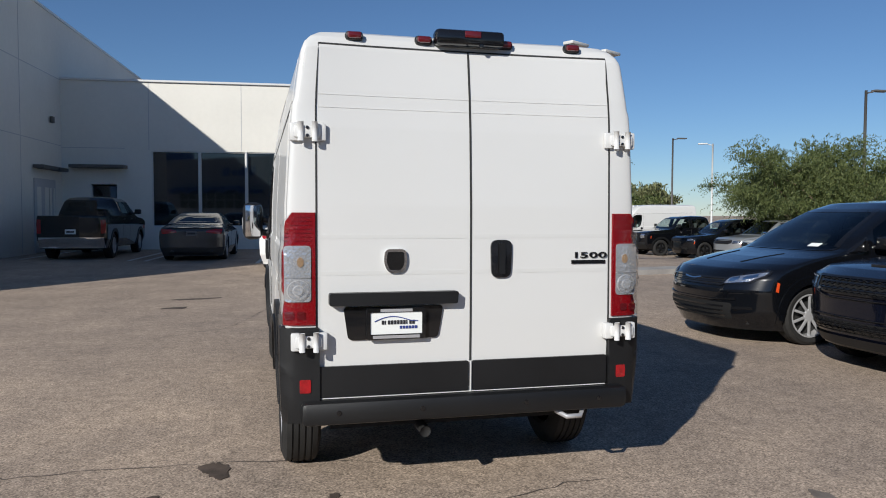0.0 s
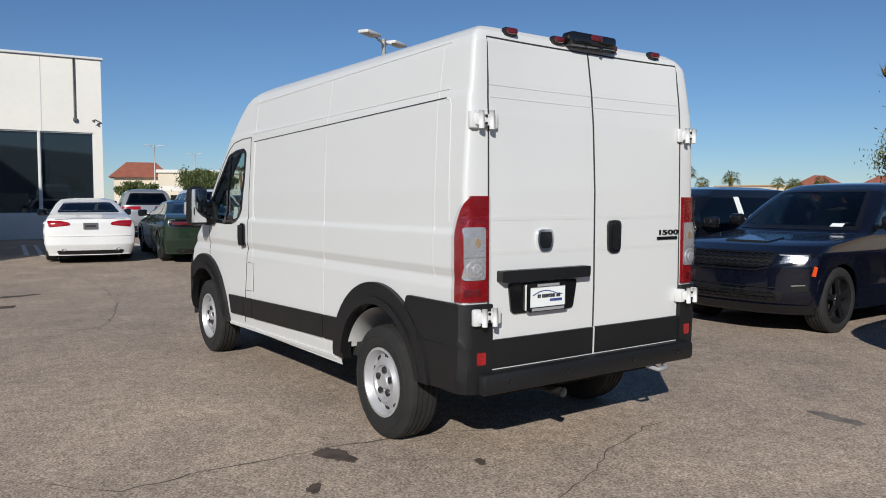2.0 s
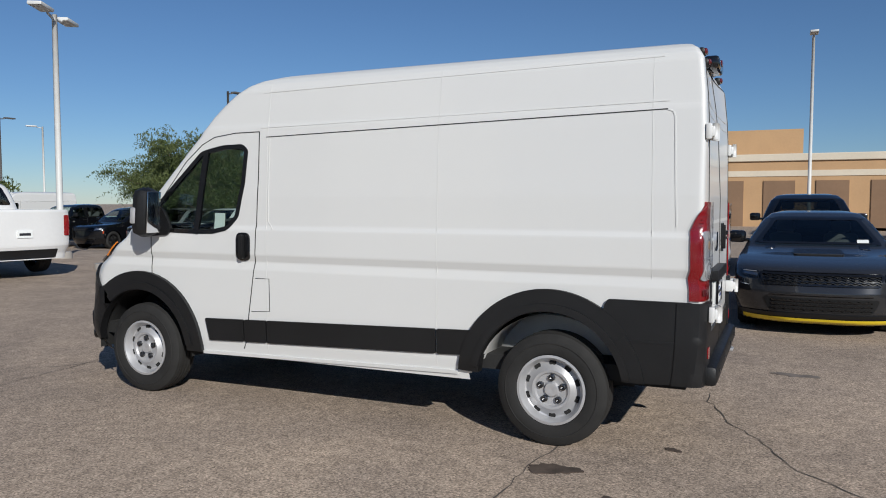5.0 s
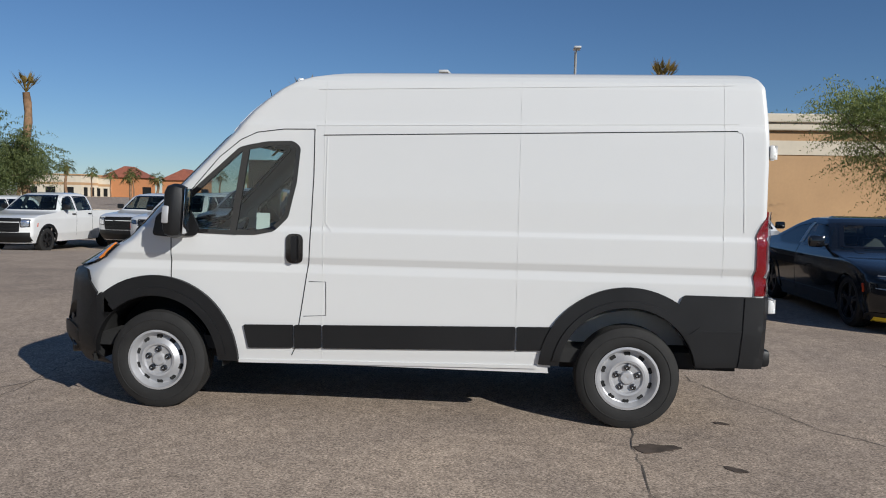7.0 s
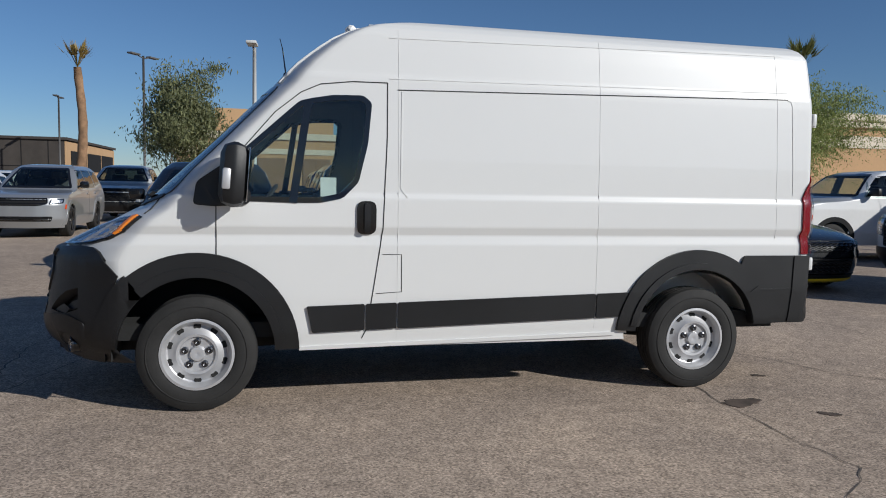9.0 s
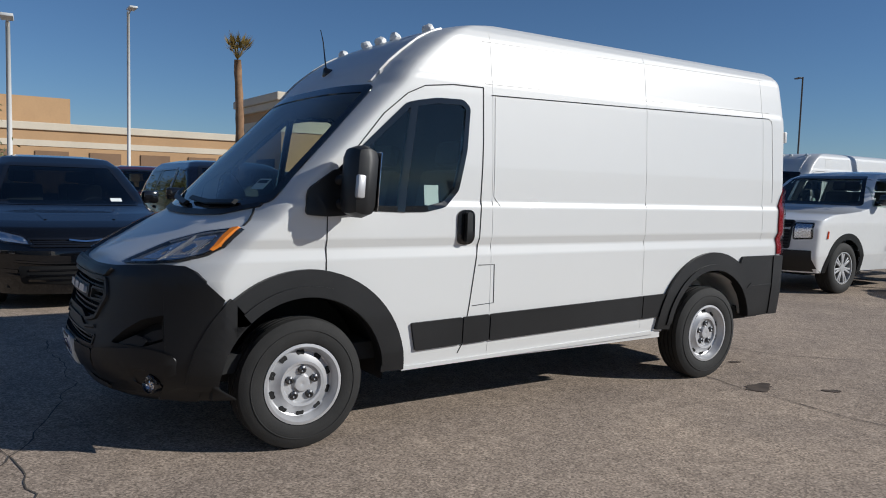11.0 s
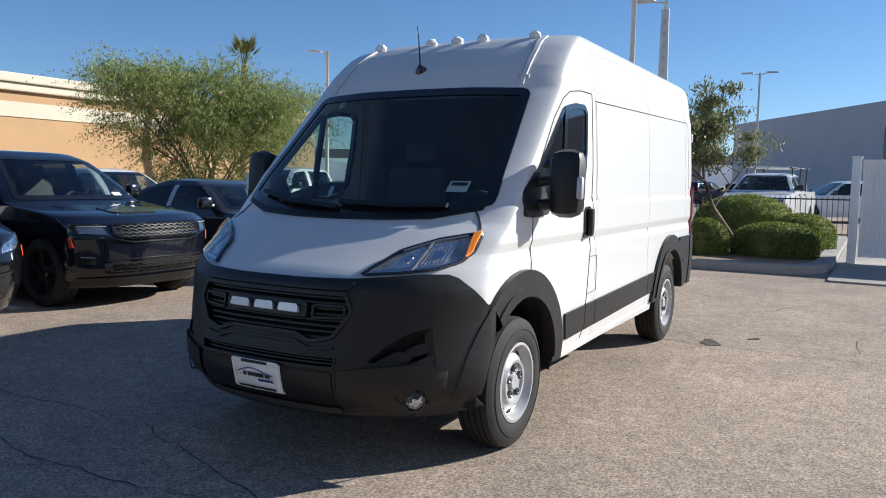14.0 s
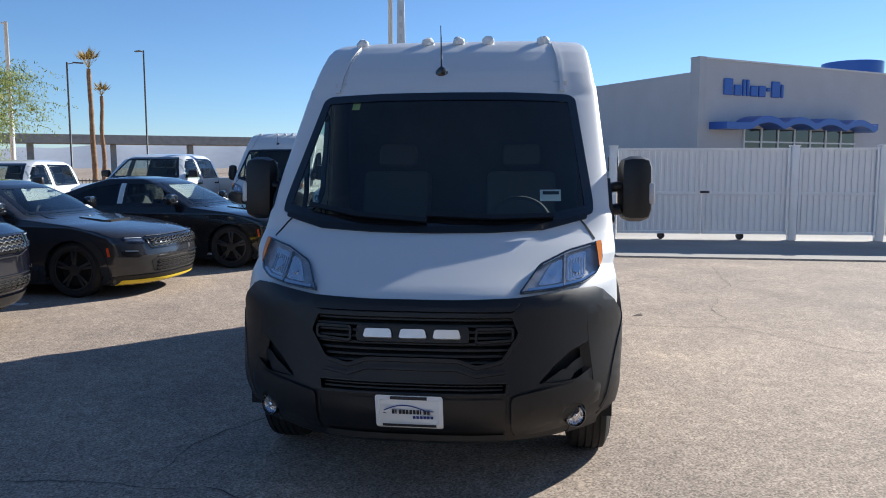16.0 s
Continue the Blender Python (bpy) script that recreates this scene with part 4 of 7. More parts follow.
    if kind == "minivan":
        part("wing_emblem", patch([ribbon([(-.17, .775), (-.08, .762), (0, .756), (.08, .762), (.17, .775)], .018)], F, .03, .02, .05), M_CHROME, car, "chrome winged emblem")
        part("intake_line", patch([ribbon([(-.70, .545), (-.4, .525), (.4, .525), (.70, .545)], .02)], F, .02, .02, .05), M_GLOSSBLK, car)
        for sx in (-1, 1):
            for x0, x1 in ((.60, .70), (.74, .85)):
                q = rounded([(sx * x0, .745 + .22 * (x0 - .6)), (sx * x1, .755 + .25 * (x1 - .6)), (sx * x1, .805 + .22 * (x1 - .6)), (sx * x0, .79 + .2 * (x0 - .6))][::sx], .015)
                part("lamp_cell", patch([q], F, .016, .01, .04), M_CHROME, car)
            part("fog_lamp", patch([rounded([(sx * .66, .42), (sx * .84, .44), (sx * .84, .47), (sx * .66, .455)][::sx], .012)], F, .012, .02, .05), M_GLOSSBLK, car)
        # creases in the hood
        for x in (-.45, .45):
            part("hood_crease", patch([ribbon([(x, 1.55), (x * .8, 2.1)], .03)], hood, .008, .012, .1), car.children[0].data.materials[0], car)
    # white paper on the middle pillars, tags behind the windshield
    wins = s["windows"]
    pair = (1, 2) if kind == "minivan" else (0, 1)
    a, b = wins[pair[0]], wins[pair[1]]
    zb, zt = z0 + .03, max(p[1] for p in a) - .03
    ya, yb = min(p[0] for p in a), max(p[0] for p in b)
    for sd in (-1, 1):
        S = sh.on_side(sd)
        for y_ in (ya - .005, yb + .005):
            part("pillar_paper", patch([[(y_ - .028, zb), (y_ + .028, zb), (y_ + .012, zt), (y_ - .044, zt)]], S, .012, .01, .08), M_PAPER, car, "white protective strip on the door pillar")
    part("stock_tag", patch([[(-.62, z0 + .04), (-.48, z0 + .04), (-.48, z0 + .08), (-.62, z0 + .08)]], F, .012, .004, .05), M_PAPER, car)

# ---- white high-roof cargo van, rear axle at the origin, nose along +y ----
VAN = Shell(
    half=[(.36, .955), (.50, .975), (.72, .985), (1.05, .985), (1.115, .973), (1.165, .989), (1.355, .987), (1.385, .975), (1.6, .973), (2.05, .948), (2.12, .942), (2.15, .932), (2.30, .912), (2.40, .897), (2.45, .878), (2.485, .845), (2.512, .80), (2.53, .73), (2.545, .62), (2.555, .46)],
    front=[(.34, 4.36), (.40, 4.43), (.47, 4.46), (.56, 4.46), (.70, 4.43), (.85, 4.405), (.95, 4.385), (1.0, 4.35), (1.04, 4.29), (1.10, 4.18), (1.16, 4.07), (1.22, 3.96), (1.265, 3.87), (1.30, 3.82), (1.5, 3.61), (1.67, 3.43), (2.02, 3.075), (2.07, 3.02), (2.15, 2.95), (2.22, 2.88), (2.30, 2.78), (2.38, 2.67), (2.44, 2.56), (2.48, 2.45), (2.505, 2.31), (2.525, 2.12), (2.545, 1.8), (2.555, 1.4)],
    rear=[(.36, -.90), (.55, -.915), (1.0, -.925), (1.6, -.922), (2.0, -.902), (2.2, -.882), (2.42, -.848), (2.48, -.83), (2.51, -.80), (2.53, -.74), (2.545, -.62), (2.555, -.45)],
    bow=[(.36, .48), (.8, .46), (1.0, .42), (1.1, .33), (1.2, .24), (1.3, .19), (1.5, .15), (2.05, .13), (2.3, .10), (2.53, .08)],
    bow_pow=3.0, front_r=0.10, rear_r=0.055, rear_bow=[(0, .0), (1.6, -.005), (2.0, -.03), (2.42, -.055), (2.53, -.02)], corner=5.0)


def build_van_body(name, label, m, detail=True, group="", dealer=True):
    van = thing(name, label, "van", m, group)
    L, F, R = VAN.on_side(-1), VAN.on_front(), VAN.on_rear()
    sides = {-1: VAN.on_side(-1), 1: VAN.on_side(1)}
    # windows: side glass in two pieces, windshield
    vent = [(3.36, 1.33), (3.33, 1.50), (2.83, 1.955), (2.79, 1.96), (2.885, 1.32)]
    drop = [(2.855, 1.315), (2.755, 1.965), (2.62, 2.0), (2.43, 2.005), (2.375, 1.96), (2.40, 1.70), (2.46, 1.45), (2.56, 1.35), (2.70, 1.32)]
    wind = rounded([(-.875, 1.36), (-.60, 1.302), (-.30, 1.288), (0, 1.284), (.30, 1.288), (.60, 1.302), (.875, 1.36), (.878, 1.42), (.80, 2.035), (.76, 2.062), (.4, 2.075), (0, 2.078), (-.4, 2.075), (-.76, 2.062), (-.80, 2.035), (-.878, 1.42)], 0.02, 2)
    hole = [(3.36, 1.33), (3.33, 1.50), (2.83, 1.955), (2.755, 1.975), (2.62, 2.0), (2.43, 2.005), (2.375, 1.96), (2.40, 1.70), (2.46, 1.45), (2.56, 1.35), (2.70, 1.32), (2.885, 1.318)]
    gl_v, gl_d, hole = rounded(vent, 0.025), rounded(drop, 0.03), rounded(hole, 0.025)
    levels = list(np.linspace(.38, 1.0, 15)) + list(np.linspace(1.02, 1.30, 15)) + list(np.linspace(1.318, 2.10, 40)) + list(np.linspace(2.12, 2.44, 14)) + [2.455, 2.47, 2.485, 2.497, 2.508, 2.517, 2.525, 2.533, 2.54, 2.546, 2.551, 2.555]
    bm = VAN.mesh(levels, [(0.0, .36, .56), (3.454, .36, .56)], [shrink(hole, .001)], [shrink(wind, .02), [(-.88, .42), (.88, .42), (.88, .90), (.5, .96), (-.5, .96), (-.88, .90)]], [], nf=30, ns=230, nr=22)
    low = [f for f in bm.faces if f.calc_center_median().z < .60 and f.calc_center_median().y < -.55]
    bmesh.ops.delete(bm, geom=low, context='FACES')
    body = part("body", bm, M_WHITE, van, "glossy white painted steel", 40)
    # pressed grooves of roof side and body side, their shade drawn as strips; panel gaps
    for s, S in sides.items():
        def line(name_, pts, w=0.009, mt=M_SEAM, off=0.003):
            part(name_, patch([ribbon(pts, w)], S, off, 0.006, 0.04), mt, van)
        def band(name_, poly, off, mt=M_WHITE, step=0.3):
            part(name_, patch([rounded(poly, 0.03)], S, off, off + 0.006, step), mt, van)
        # raised side panels: between the grooves
        line("panel_groove", [(2.21, 2.05), (-.69, 2.115)], 0.006, M_SEAM)
        line("panel_groove", [(-.69, 2.113), (-.722, 2.10), (-.733, 2.07), (-.755, 1.42)], 0.008, M_CREASE)
        line("panel_groove", [(2.26, 2.12), (-.70, 2.165)], 0.006, M_CREASE)
        line("panel_groove", [(2.26, 2.385), (-.66, 2.435)], 0.006, M_CREASE)
        line("panel_seam", [(2.18, 2.04), (2.185, 1.42), (2.14, 1.36)], 0.007, M_CREASE)
        line("panel_seam", [(.795, 2.45), (.795, .47)], 0.003, M_CREASE, 0.0015)
        line("panel_seam", [(2.20, 2.44), (2.20, .42)], 0.004, M_CREASE, 0.0015)
        line("panel_seam", [(-.60, 2.47), (-.62, 1.1)], 0.003, M_CREASE, 0.0015)
        # front door outline
        line("door_gap", [(3.335, .88), (3.335, 1.36), (3.20, 1.62), (2.98, 1.88), (2.82, 2.01), (2.70, 2.065), (2.5, 2.09), (2.275, 2.092)], 0.006)
        line("door_gap", [(2.275, 2.092), (2.275, 1.75), (2.30, 1.15), (2.36, .75), (2.40, .50), (2.43, .44)], 0.006)
        # fuel flap beside the door
        if s < 0:
            line("fuel_flap_gap", [(2.30, .99), (2.175, .99), (2.172, .745), (2.34, .735)], 0.004)
        # windows
        fr = part("door_window", patch([hole, shrink(hole, .034)], S, 0.006, 0.03), M_GLOSSBLK, van, "black window surround")
        part("pane", patch([gl_v], S, 0.000, 0.006), M_GLASS, fr)
        part("pane", patch([gl_d], S, 0.000, 0.006), M_GLASS, fr)
        part("window_divider", patch([[(2.897, 1.32), (2.80, 1.962), (2.75, 1.965), (2.848, 1.315)]], S, 0.008, 0.02), M_GLOSSBLK, fr)
        # black rubbing strips in four lengths
        for y0, y1, a, b in ((2.785, 2.415, .0, .0), (2.405, 2.205, 0, 0), (2.195, .80, 0, 0), (.79, .547, 0, 0)):
            z = lambda y: .718 + (y - .547) * -.0264
            pl = [(y0, z(y0)), (y1, z(y1)), (y1 + (.045 if y1 < .6 else 0), z(y1) - .17), (y0 - (.035 if y0 > 2.7 else 0), z(y0) - .172)]
            part("rubbing_strip", patch([rounded(pl, 0.012)], S, 0.016, 0.022, 0.2), M_PLASTIC, van, "black plastic rubbing strip")
        # sill edge
        part("sill", patch([[(2.83, .395), (.64, .437), (.64, .412), (2.83, .372)]], S, 0.012, 0.05, 0.3), M_WHITE, van)
        # wheel arch trims
        def arch(yc, zc, ri, ro, a0, a1, zmin):
            q = [(yc + ro * math.cos(a), zc + ro * 1.0 * math.sin(a)) for a in np.linspace(a0, a1, 33)]
            q += [(yc + ri * math.cos(a), zc + ri * math.sin(a)) for a in np.linspace(a1, a0, 33)]
            return [(u, max(v, zmin)) for u, v in q]
        # rear arch: outer curve from the sill up and over, ends at the rear panel
        part("wheel_arch_trim", patch([arch(.015, .40, .474, .618, .08, math.pi * 0.80, .44)], S, 0.028, 0.07, 0.06), M_PLASTIC, van, "black plastic arch trim")
        rp = [(-.36, .975), (-.86, .975), (-.88, .93), (-.885, .55), (-.86, .48), (-.50, .468), (-.475, .55), (-.44, .66), (-.385, .76), (-.31, .85)]
        part("rear_quarter_trim", patch([rounded(rp, 0.02)], S, 0.022, 0.06, 0.06), M_PLASTIC, van, "black plastic rear quarter trim")
        rp2 = arch(.015, .40, .474, .605, math.pi * .80, math.pi * 1.0, .47)
        part("wheel_arch_trim", patch([rp2], S, 0.034, 0.07, 0.06), M_PLASTIC, van)
        part("quarter_crease", patch([ribbon([(-.44, .745), (-.50, .725), (-.78, .73)], 0.012)], S, 0.026, 0.006), M_PLASTIC, van)
        # front arch
        part("wheel_arch_trim", patch([arch(3.454, .38, .472, .625, math.pi * .02, math.pi * 1.0, .385)], S, 0.030, 0.07, 0.06), M_PLASTIC, van, "black plastic arch trim")
        part("arch_lip", patch([arch(3.454, .38, .476, .535, math.pi * .27, math.pi * .97, .40)], S, 0.040, 0.03, 0.06), M_PLASTIC, van)
        part("arch_lip", patch([arch(.015, .40, .478, .525, .12, math.pi * .97, .48)], S, 0.040, 0.03, 0.06), M_PLASTIC, van)
        # wheel-house liners
        for yc in (0.0, 3.454):
            bm = bmesh.new()
            rows_ = [[bm.verts.new((s * x_, yc + .50 * math.cos(a), .38 + .47 * math.sin(a))) for a in np.linspace(*((-.1, math.pi + .1) if yc > 1 else (.30, math.pi - .22)), 20)] for x_ in (.60, .965)]
            for k in range(19):
                bm.faces.new((rows_[0][k], rows_[0][k + 1], rows_[1][k + 1], rows_[1][k]))
            bm.faces.new(rows_[0])
            part("wheel_house", bm, M_UNDER if yc > 1 else M_WHITE2, van)
        # wheels
        for yc in (0.0, 3.454):
            make_wheel(van, .368, .225, s * .865, yc, .366, s, "steel", .222)
        # door handle
        hp = rounded([(2.47, 1.335), (2.345, 1.335), (2.345, 1.12), (2.47, 1.12)], 0.05)
        h = part("door_handle", patch([hp], S, 0.012, 0.02, 0.06), M_GLOSSBLK, van, "black door handle")
        part("grip", patch([rounded([(2.425, 1.32), (2.385, 1.32), (2.385, 1.135), (2.425, 1.135)], 0.018)], S, 0.045, 0.03, 0.05), M_PLASTIC, h)
        # mirror: foot on the door corner, arm and tall head with indicator
        foot = rounded([(3.47, 1.30), (3.45, 1.44), (3.28, 1.56), (3.20, 1.50), (3.12, 1.36), (3.14, 1.305), (3.34, 1.29)], 0.03)
        part("mirror_foot", patch([foot], S, 0.02, 0.03, 0.06), M_PLASTIC, van)
        mir = part("side_mirror", box((0, 0, 0), (.20, .16, .385), .068, pose(s * 1.145, 3.225, 1.485, 4, 0, s * -6)), M_PLASTIC, van, "tall black plastic door mirror")
        part("arm", tube([(s * .985, 3.27, 1.49), (s * 1.10, 3.235, 1.51)], .03, 8), M_PLASTIC, mir)
        part("arm", tube([(s * .985, 3.26, 1.36), (s * 1.10, 3.235, 1.37)], .035, 8), M_PLASTIC, mir)
        part("indicator", box((0, 0, 0), (.035, .05, .125), .012, pose(s * 1.235, 3.262, 1.46, 4, 0, s * -6)), M_SILVER, mir, "clear side indicator")
        part("mirror_glass", box((0, 0, 0), (.15, .006, .32), .003, pose(s * 1.145, 3.146, 1.485, 4, 0, s * -6)), M_CHROME, mir)
    return van, body, wind, sides


M_LAMPIN = mat("lamp_housing", (.42, .42, .43), .30, metal=.5, vary=.3, scale=20)


def finish_van_front(van, wind):
    F = VAN.on_front()
    fr = part("windshield", patch([wind], F, 0.003, 0.008), M_GLASS, van)
    ring = shrink(shrink(wind, .03), .02)
    part("windshield_border", patch([wind, ring], F, 0.007, 0.014), M_GLOSSBLK, fr)
    # cowl and wipers
    part("cowl", patch([rounded([(-.84, 1.335), (-.6, 1.282), (-.3, 1.268), (0, 1.264), (.3, 1.268), (.6, 1.282), (.84, 1.335), (.84, 1.36), (.6, 1.312), (.3, 1.298), (0, 1.294), (-.3, 1.298), (-.6, 1.312), (-.84, 1.36)], 0.01)], F, 0.010, 0.03, 0.06), M_PLASTIC, van)
    for pts in ([(-.66, 1.345), (-.35, 1.335), (.02, 1.350)], [(.02, 1.318), (.40, 1.345), (.70, 1.395)]):
        w = part("wiper", patch([ribbon(pts, .022)], F, 0.035, 0.02, 0.06), M_PLASTIC, van)
    # hood gap
    part("hood_gap", patch([ribbon([(-.775, 1.36), (-.83, 1.30), (-.875, 1.235)], .008)], F, 0.004, 0.008, 0.06), M_SEAM, van)
    part("hood_gap", patch([ribbon([(.775, 1.36), (.83, 1.30), (.875, 1.235)], .008)], F, 0.004, 0.008, 0.06), M_SEAM, van)
    # bumper: one dark shell over the nose below the hood
    top = [(-.945, .955), (-.90, 1.0), (-.86, 1.018), (-.76, 1.02), (-.48, .995), (-.2, .988), (.2, .988), (.48, .995), (.76, 1.02), (.86, 1.018), (.90, 1.0), (.945, .955)]
    bot = [(.945, .335), (.70, .315), (.3, .305), (-.3, .305), (-.70, .315), (-.945, .335)]
    g = rounded([(-.425, .70), (-.30, .672), (-.21, .705), (.21, .705), (.30, .672), (.425, .70), (.51, .83), (.47, .925), (-.47, .925), (-.51, .83)], .02, 2)
    lo = rounded([(-.44, .558), (.44, .558), (.45, .622), (-.45, .622)], .015)
    mouth = {s: rounded([(s * .58, .600), (s * .66, .680), (s * .74, .737), (s * .87, .780), (s * .888, .74), (s * .872, .650), (s * .76, .595)][::s], .02) for s in (-1, 1)}
    bump = part("front_bumper", patch([top[::-1] + bot[::-1], g, lo, mouth[-1], mouth[1]], F, 0.022, 0.055, 0.05), M_PLASTIC, van, "black plastic front bumper")
    # added black sheet: paints the darkness behind the bumper's openings
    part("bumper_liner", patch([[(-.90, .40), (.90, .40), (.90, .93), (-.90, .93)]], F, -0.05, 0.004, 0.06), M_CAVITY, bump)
    for s in (-1, 1):
        S = VAN.on_side(s)
        side = [(4.10, 1.012), (4.035, 1.008), (3.985, .95), (3.90, .862), (3.935, .78), (3.97, .68), (3.99, .55), (4.0, .315), (4.16, .315), (4.16, 1.0)]
        part("bumper_side", patch([side], S, 0.024, 0.05, 0.05), M_PLASTIC, bump)
        swp = np.linspace(0, math.pi * .275, 14)
        af = [(3.454 + (.605 + .035 * k / 13) * math.cos(a), .38 + (.605 + .035 * k / 13) * math.sin(a)) for k, a in enumerate(swp)][::-1]
        af += [(3.454 + (.50 - .028 * k / 13) * math.cos(a), .38 + (.50 - .028 * k / 13) * math.sin(a)) for k, a in enumerate(swp)]
        part("arch_end", patch([af], S, 0.030, 0.07, 0.06), M_PLASTIC, bump)
        # air intake and fog lamp
        inn = [(s * .69, .640), (s * .75, .690), (s * .845, .725), (s * .85, .680), (s * .76, .635)][::s]
        part("intake_fin", patch([rounded(inn, .015)], F, -0.015, 0.02, 0.05), M_PLASTIC, bump)
        part("intake_step", patch([rounded([(s * .60, .603), (s * .70, .660), (s * .76, .640), (s * .74, .602)][::s], .01)], F, 0.004, 0.03, 0.05), M_PLASTIC, bump)
        # blocky corner panel round the fog lamp
        hole = [(s * .755 + .058 * math.cos(a), .415 + .06 * math.sin(a)) for a in np.linspace(0, 2 * math.pi, 25)[:-1]]
        blk = rounded([(s * .46, .325), (s * .70, .335), (s * .875, .36), (s * .895, .55), (s * .80, .585), (s * .62, .570), (s * .46, .545)][::s], .03)
        part("corner_panel", patch([blk, hole], F, 0.040, 0.03, 0.05), M_PLASTIC, bump)
        fm = pose(s * .755, VAN.front_y(.755, .415) - .004, .415, 0, 0, 90 - s * 24)
        fl = part("fog_lamp", revolve([(-.05, .054), (.030, .054), (.034, .050), (.026, .045), (.004, .030), (.0, .001)], 28), M_GLOSSBLK, van)
        fl.matrix_basis = fm
        part("fog_reflector", revolve([(.024, .044), (.010, .032), (.006, .001)], 24), M_FACET, fl)
        part("bulb_shield", revolve([(.010, .014), (.026, .012), (.030, .001)], 14), M_CHROME, fl)
        part("lens", revolve([(.030, .046), (.036, .034), (.039, .001)], 24), M_LENS, fl)
        # headlamp: slanted, wraps up the fender
        hl = [(s * .485, 1.012), (s * .67, 1.024), (s * .80, 1.042), (s * .875, 1.075), (s * .908, 1.13), (s * .908, 1.222), (s * .82, 1.205), (s * .73, 1.186), (s * .585, 1.128)]
        hl = hl if s > 0 else hl[::-1]
        hr = rounded(hl, .015, 2)
        lamp = part("headlight", patch([hr], F, 0.004, 0.04, 0.04), M_LAMPIN, van)
        part("bezel", patch([hr, shrink(hr, .007)], F, 0.022, 0.03, 0.05), M_GLOSSBLK, lamp)
        part("chrome_strip", patch([ribbon([(s * .53, 1.028), (s * .67, 1.038), (s * .80, 1.055), (s * .862, 1.082)], .012)], F, 0.014, 0.012, 0.03), M_CHROME, lamp)
        # two reflector bowls with a fin between them, and a thin light bar above
        part("reflector", patch([rounded([(s * .575, 1.043), (s * .690, 1.052), (s * .700, 1.150), (s * .640, 1.128)][::s], .02)], F, 0.010, 0.01, 0.03), M_FACET, lamp)
        part("reflector", patch([rounded([(s * .712, 1.054), (s * .812, 1.070), (s * .824, 1.182), (s * .722, 1.158)][::s], .02)], F, 0.010, 0.01, 0.03), M_FACET, lamp)
        for x, z, rr in ((.652, 1.090, .017), (.768, 1.108, .022)):
            part("bulb", patch([[(s * x + rr * math.cos(a), z + rr * math.sin(a)) for a in np.linspace(0, 2 * math.pi, 17)[:-1]]], F, 0.016, 0.01, 0.05), M_CHROME, lamp)
        for k in range(7):
            x = .722 + k * .0145
            part("reflector_rib", patch([ribbon([(s * x, 1.066 + .17 * (x - .72)), (s * (x + .004), 1.140 + .2 * (x - .72))], .003)], F, 0.013, 0.004, 0.05), M_LAMPIN, lamp)
        part("lamp_divider", patch([ribbon([(s * .704, 1.038), (s * .712, 1.170)], .007)], F, 0.020, 0.016, 0.04), M_LAMPIN, lamp)
        part("light_bar", patch([ribbon([(s * .60, 1.128), (s * .73, 1.178), (s * .85, 1.204)], .007)], F, 0.020, 0.012, 0.03), M_ALLOY, lamp)
        part("turn_signal", patch([rounded([(s * .888, 1.095), (s * .9045, 1.125), (s * .9055, 1.219), (s * .877, 1.212)][::s], .006)], F, 0.033, 0.016, 0.02), M_AMBER, lamp, "amber turn signal")
        part("lens", patch([hr], F, 0.030, 0.012, 0.05), M_LENS, lamp)
    # grille and openings
    gr = part("grille", patch([g], F, -0.034, 0.01, 0.06), M_CAVITY, van)
    part("grille_frame", patch([g, shrink(g, .018)], F, 0.034, 0.04, 0.06), M_PLASTIC, gr)
    for k in range(8):
        z = .712 + k * .0275
        xw = .42 if z < .74 else .47
        part("grille_bar", patch([ribbon([(-xw, z), (xw, z)], .010)], F, 0.010, 0.03, 0.08), M_PLASTIC, gr)
    for s in (-1, 1):
        pod = rounded([(s * .29, .79), (s * .47, .80), (s * .47, .865), (s * .29, .865)][::s], .02)
        part("grille_pod", patch([pod, shrink(pod, .012)], F, 0.026, 0.04, 0.08), M_PLASTIC, gr)
    chin = ribbon([(-.43, .66), (-.30, .645), (-.21, .675), (.21, .675), (.30, .645), (.43, .66)], .014)
    part("grille_chin", patch([chin], F, 0.034, 0.02, 0.06), M_PLASTIC, gr)
    part("plate_panel", patch([rounded([(-.43, .345), (.43, .345), (.43, .540), (-.43, .540)], .02)], F, 0.031, 0.02, 0.06), M_PLASTIC, bump)
    part("chin_panel", patch([rounded([(-.43, .308), (.43, .308), (.43, .335), (-.43, .335)], .008)], F, 0.045, 0.04, 0.06), M_PLASTIC, bump)
    part("grille_brow", patch([rounded([(-.47, .932), (.47, .932), (.50, .975), (-.50, .975)], .015)], F, 0.040, 0.03, 0.06), M_PLASTIC, bump)
    for s in (-1, 1):
        part("bumper_split", patch([ribbon([(s * .44, .355), (s * .445, .56)], .008)], F, 0.0245, 0.004, 0.06), M_SEAM, bump)
    # lower slot
    lw = part("lower_slot", patch([lo], F, -0.034, 0.01, 0.06), M_CAVITY, van)
    part("slot_frame", patch([lo, shrink(lo, .010)], F, 0.028, 0.03, 0.06), M_PLASTIC, lw)
    part("grille_bar", patch([ribbon([(-.42, .59), (.42, .59)], .008)], F, 0.005, 0.03, 0.08), M_PLASTIC, lw)
    part("grille_bar", patch([ribbon([(-.42, .607), (.42, .607)], .005)], F, 0.003, 0.03, 0.08), M_PLASTIC, lw)
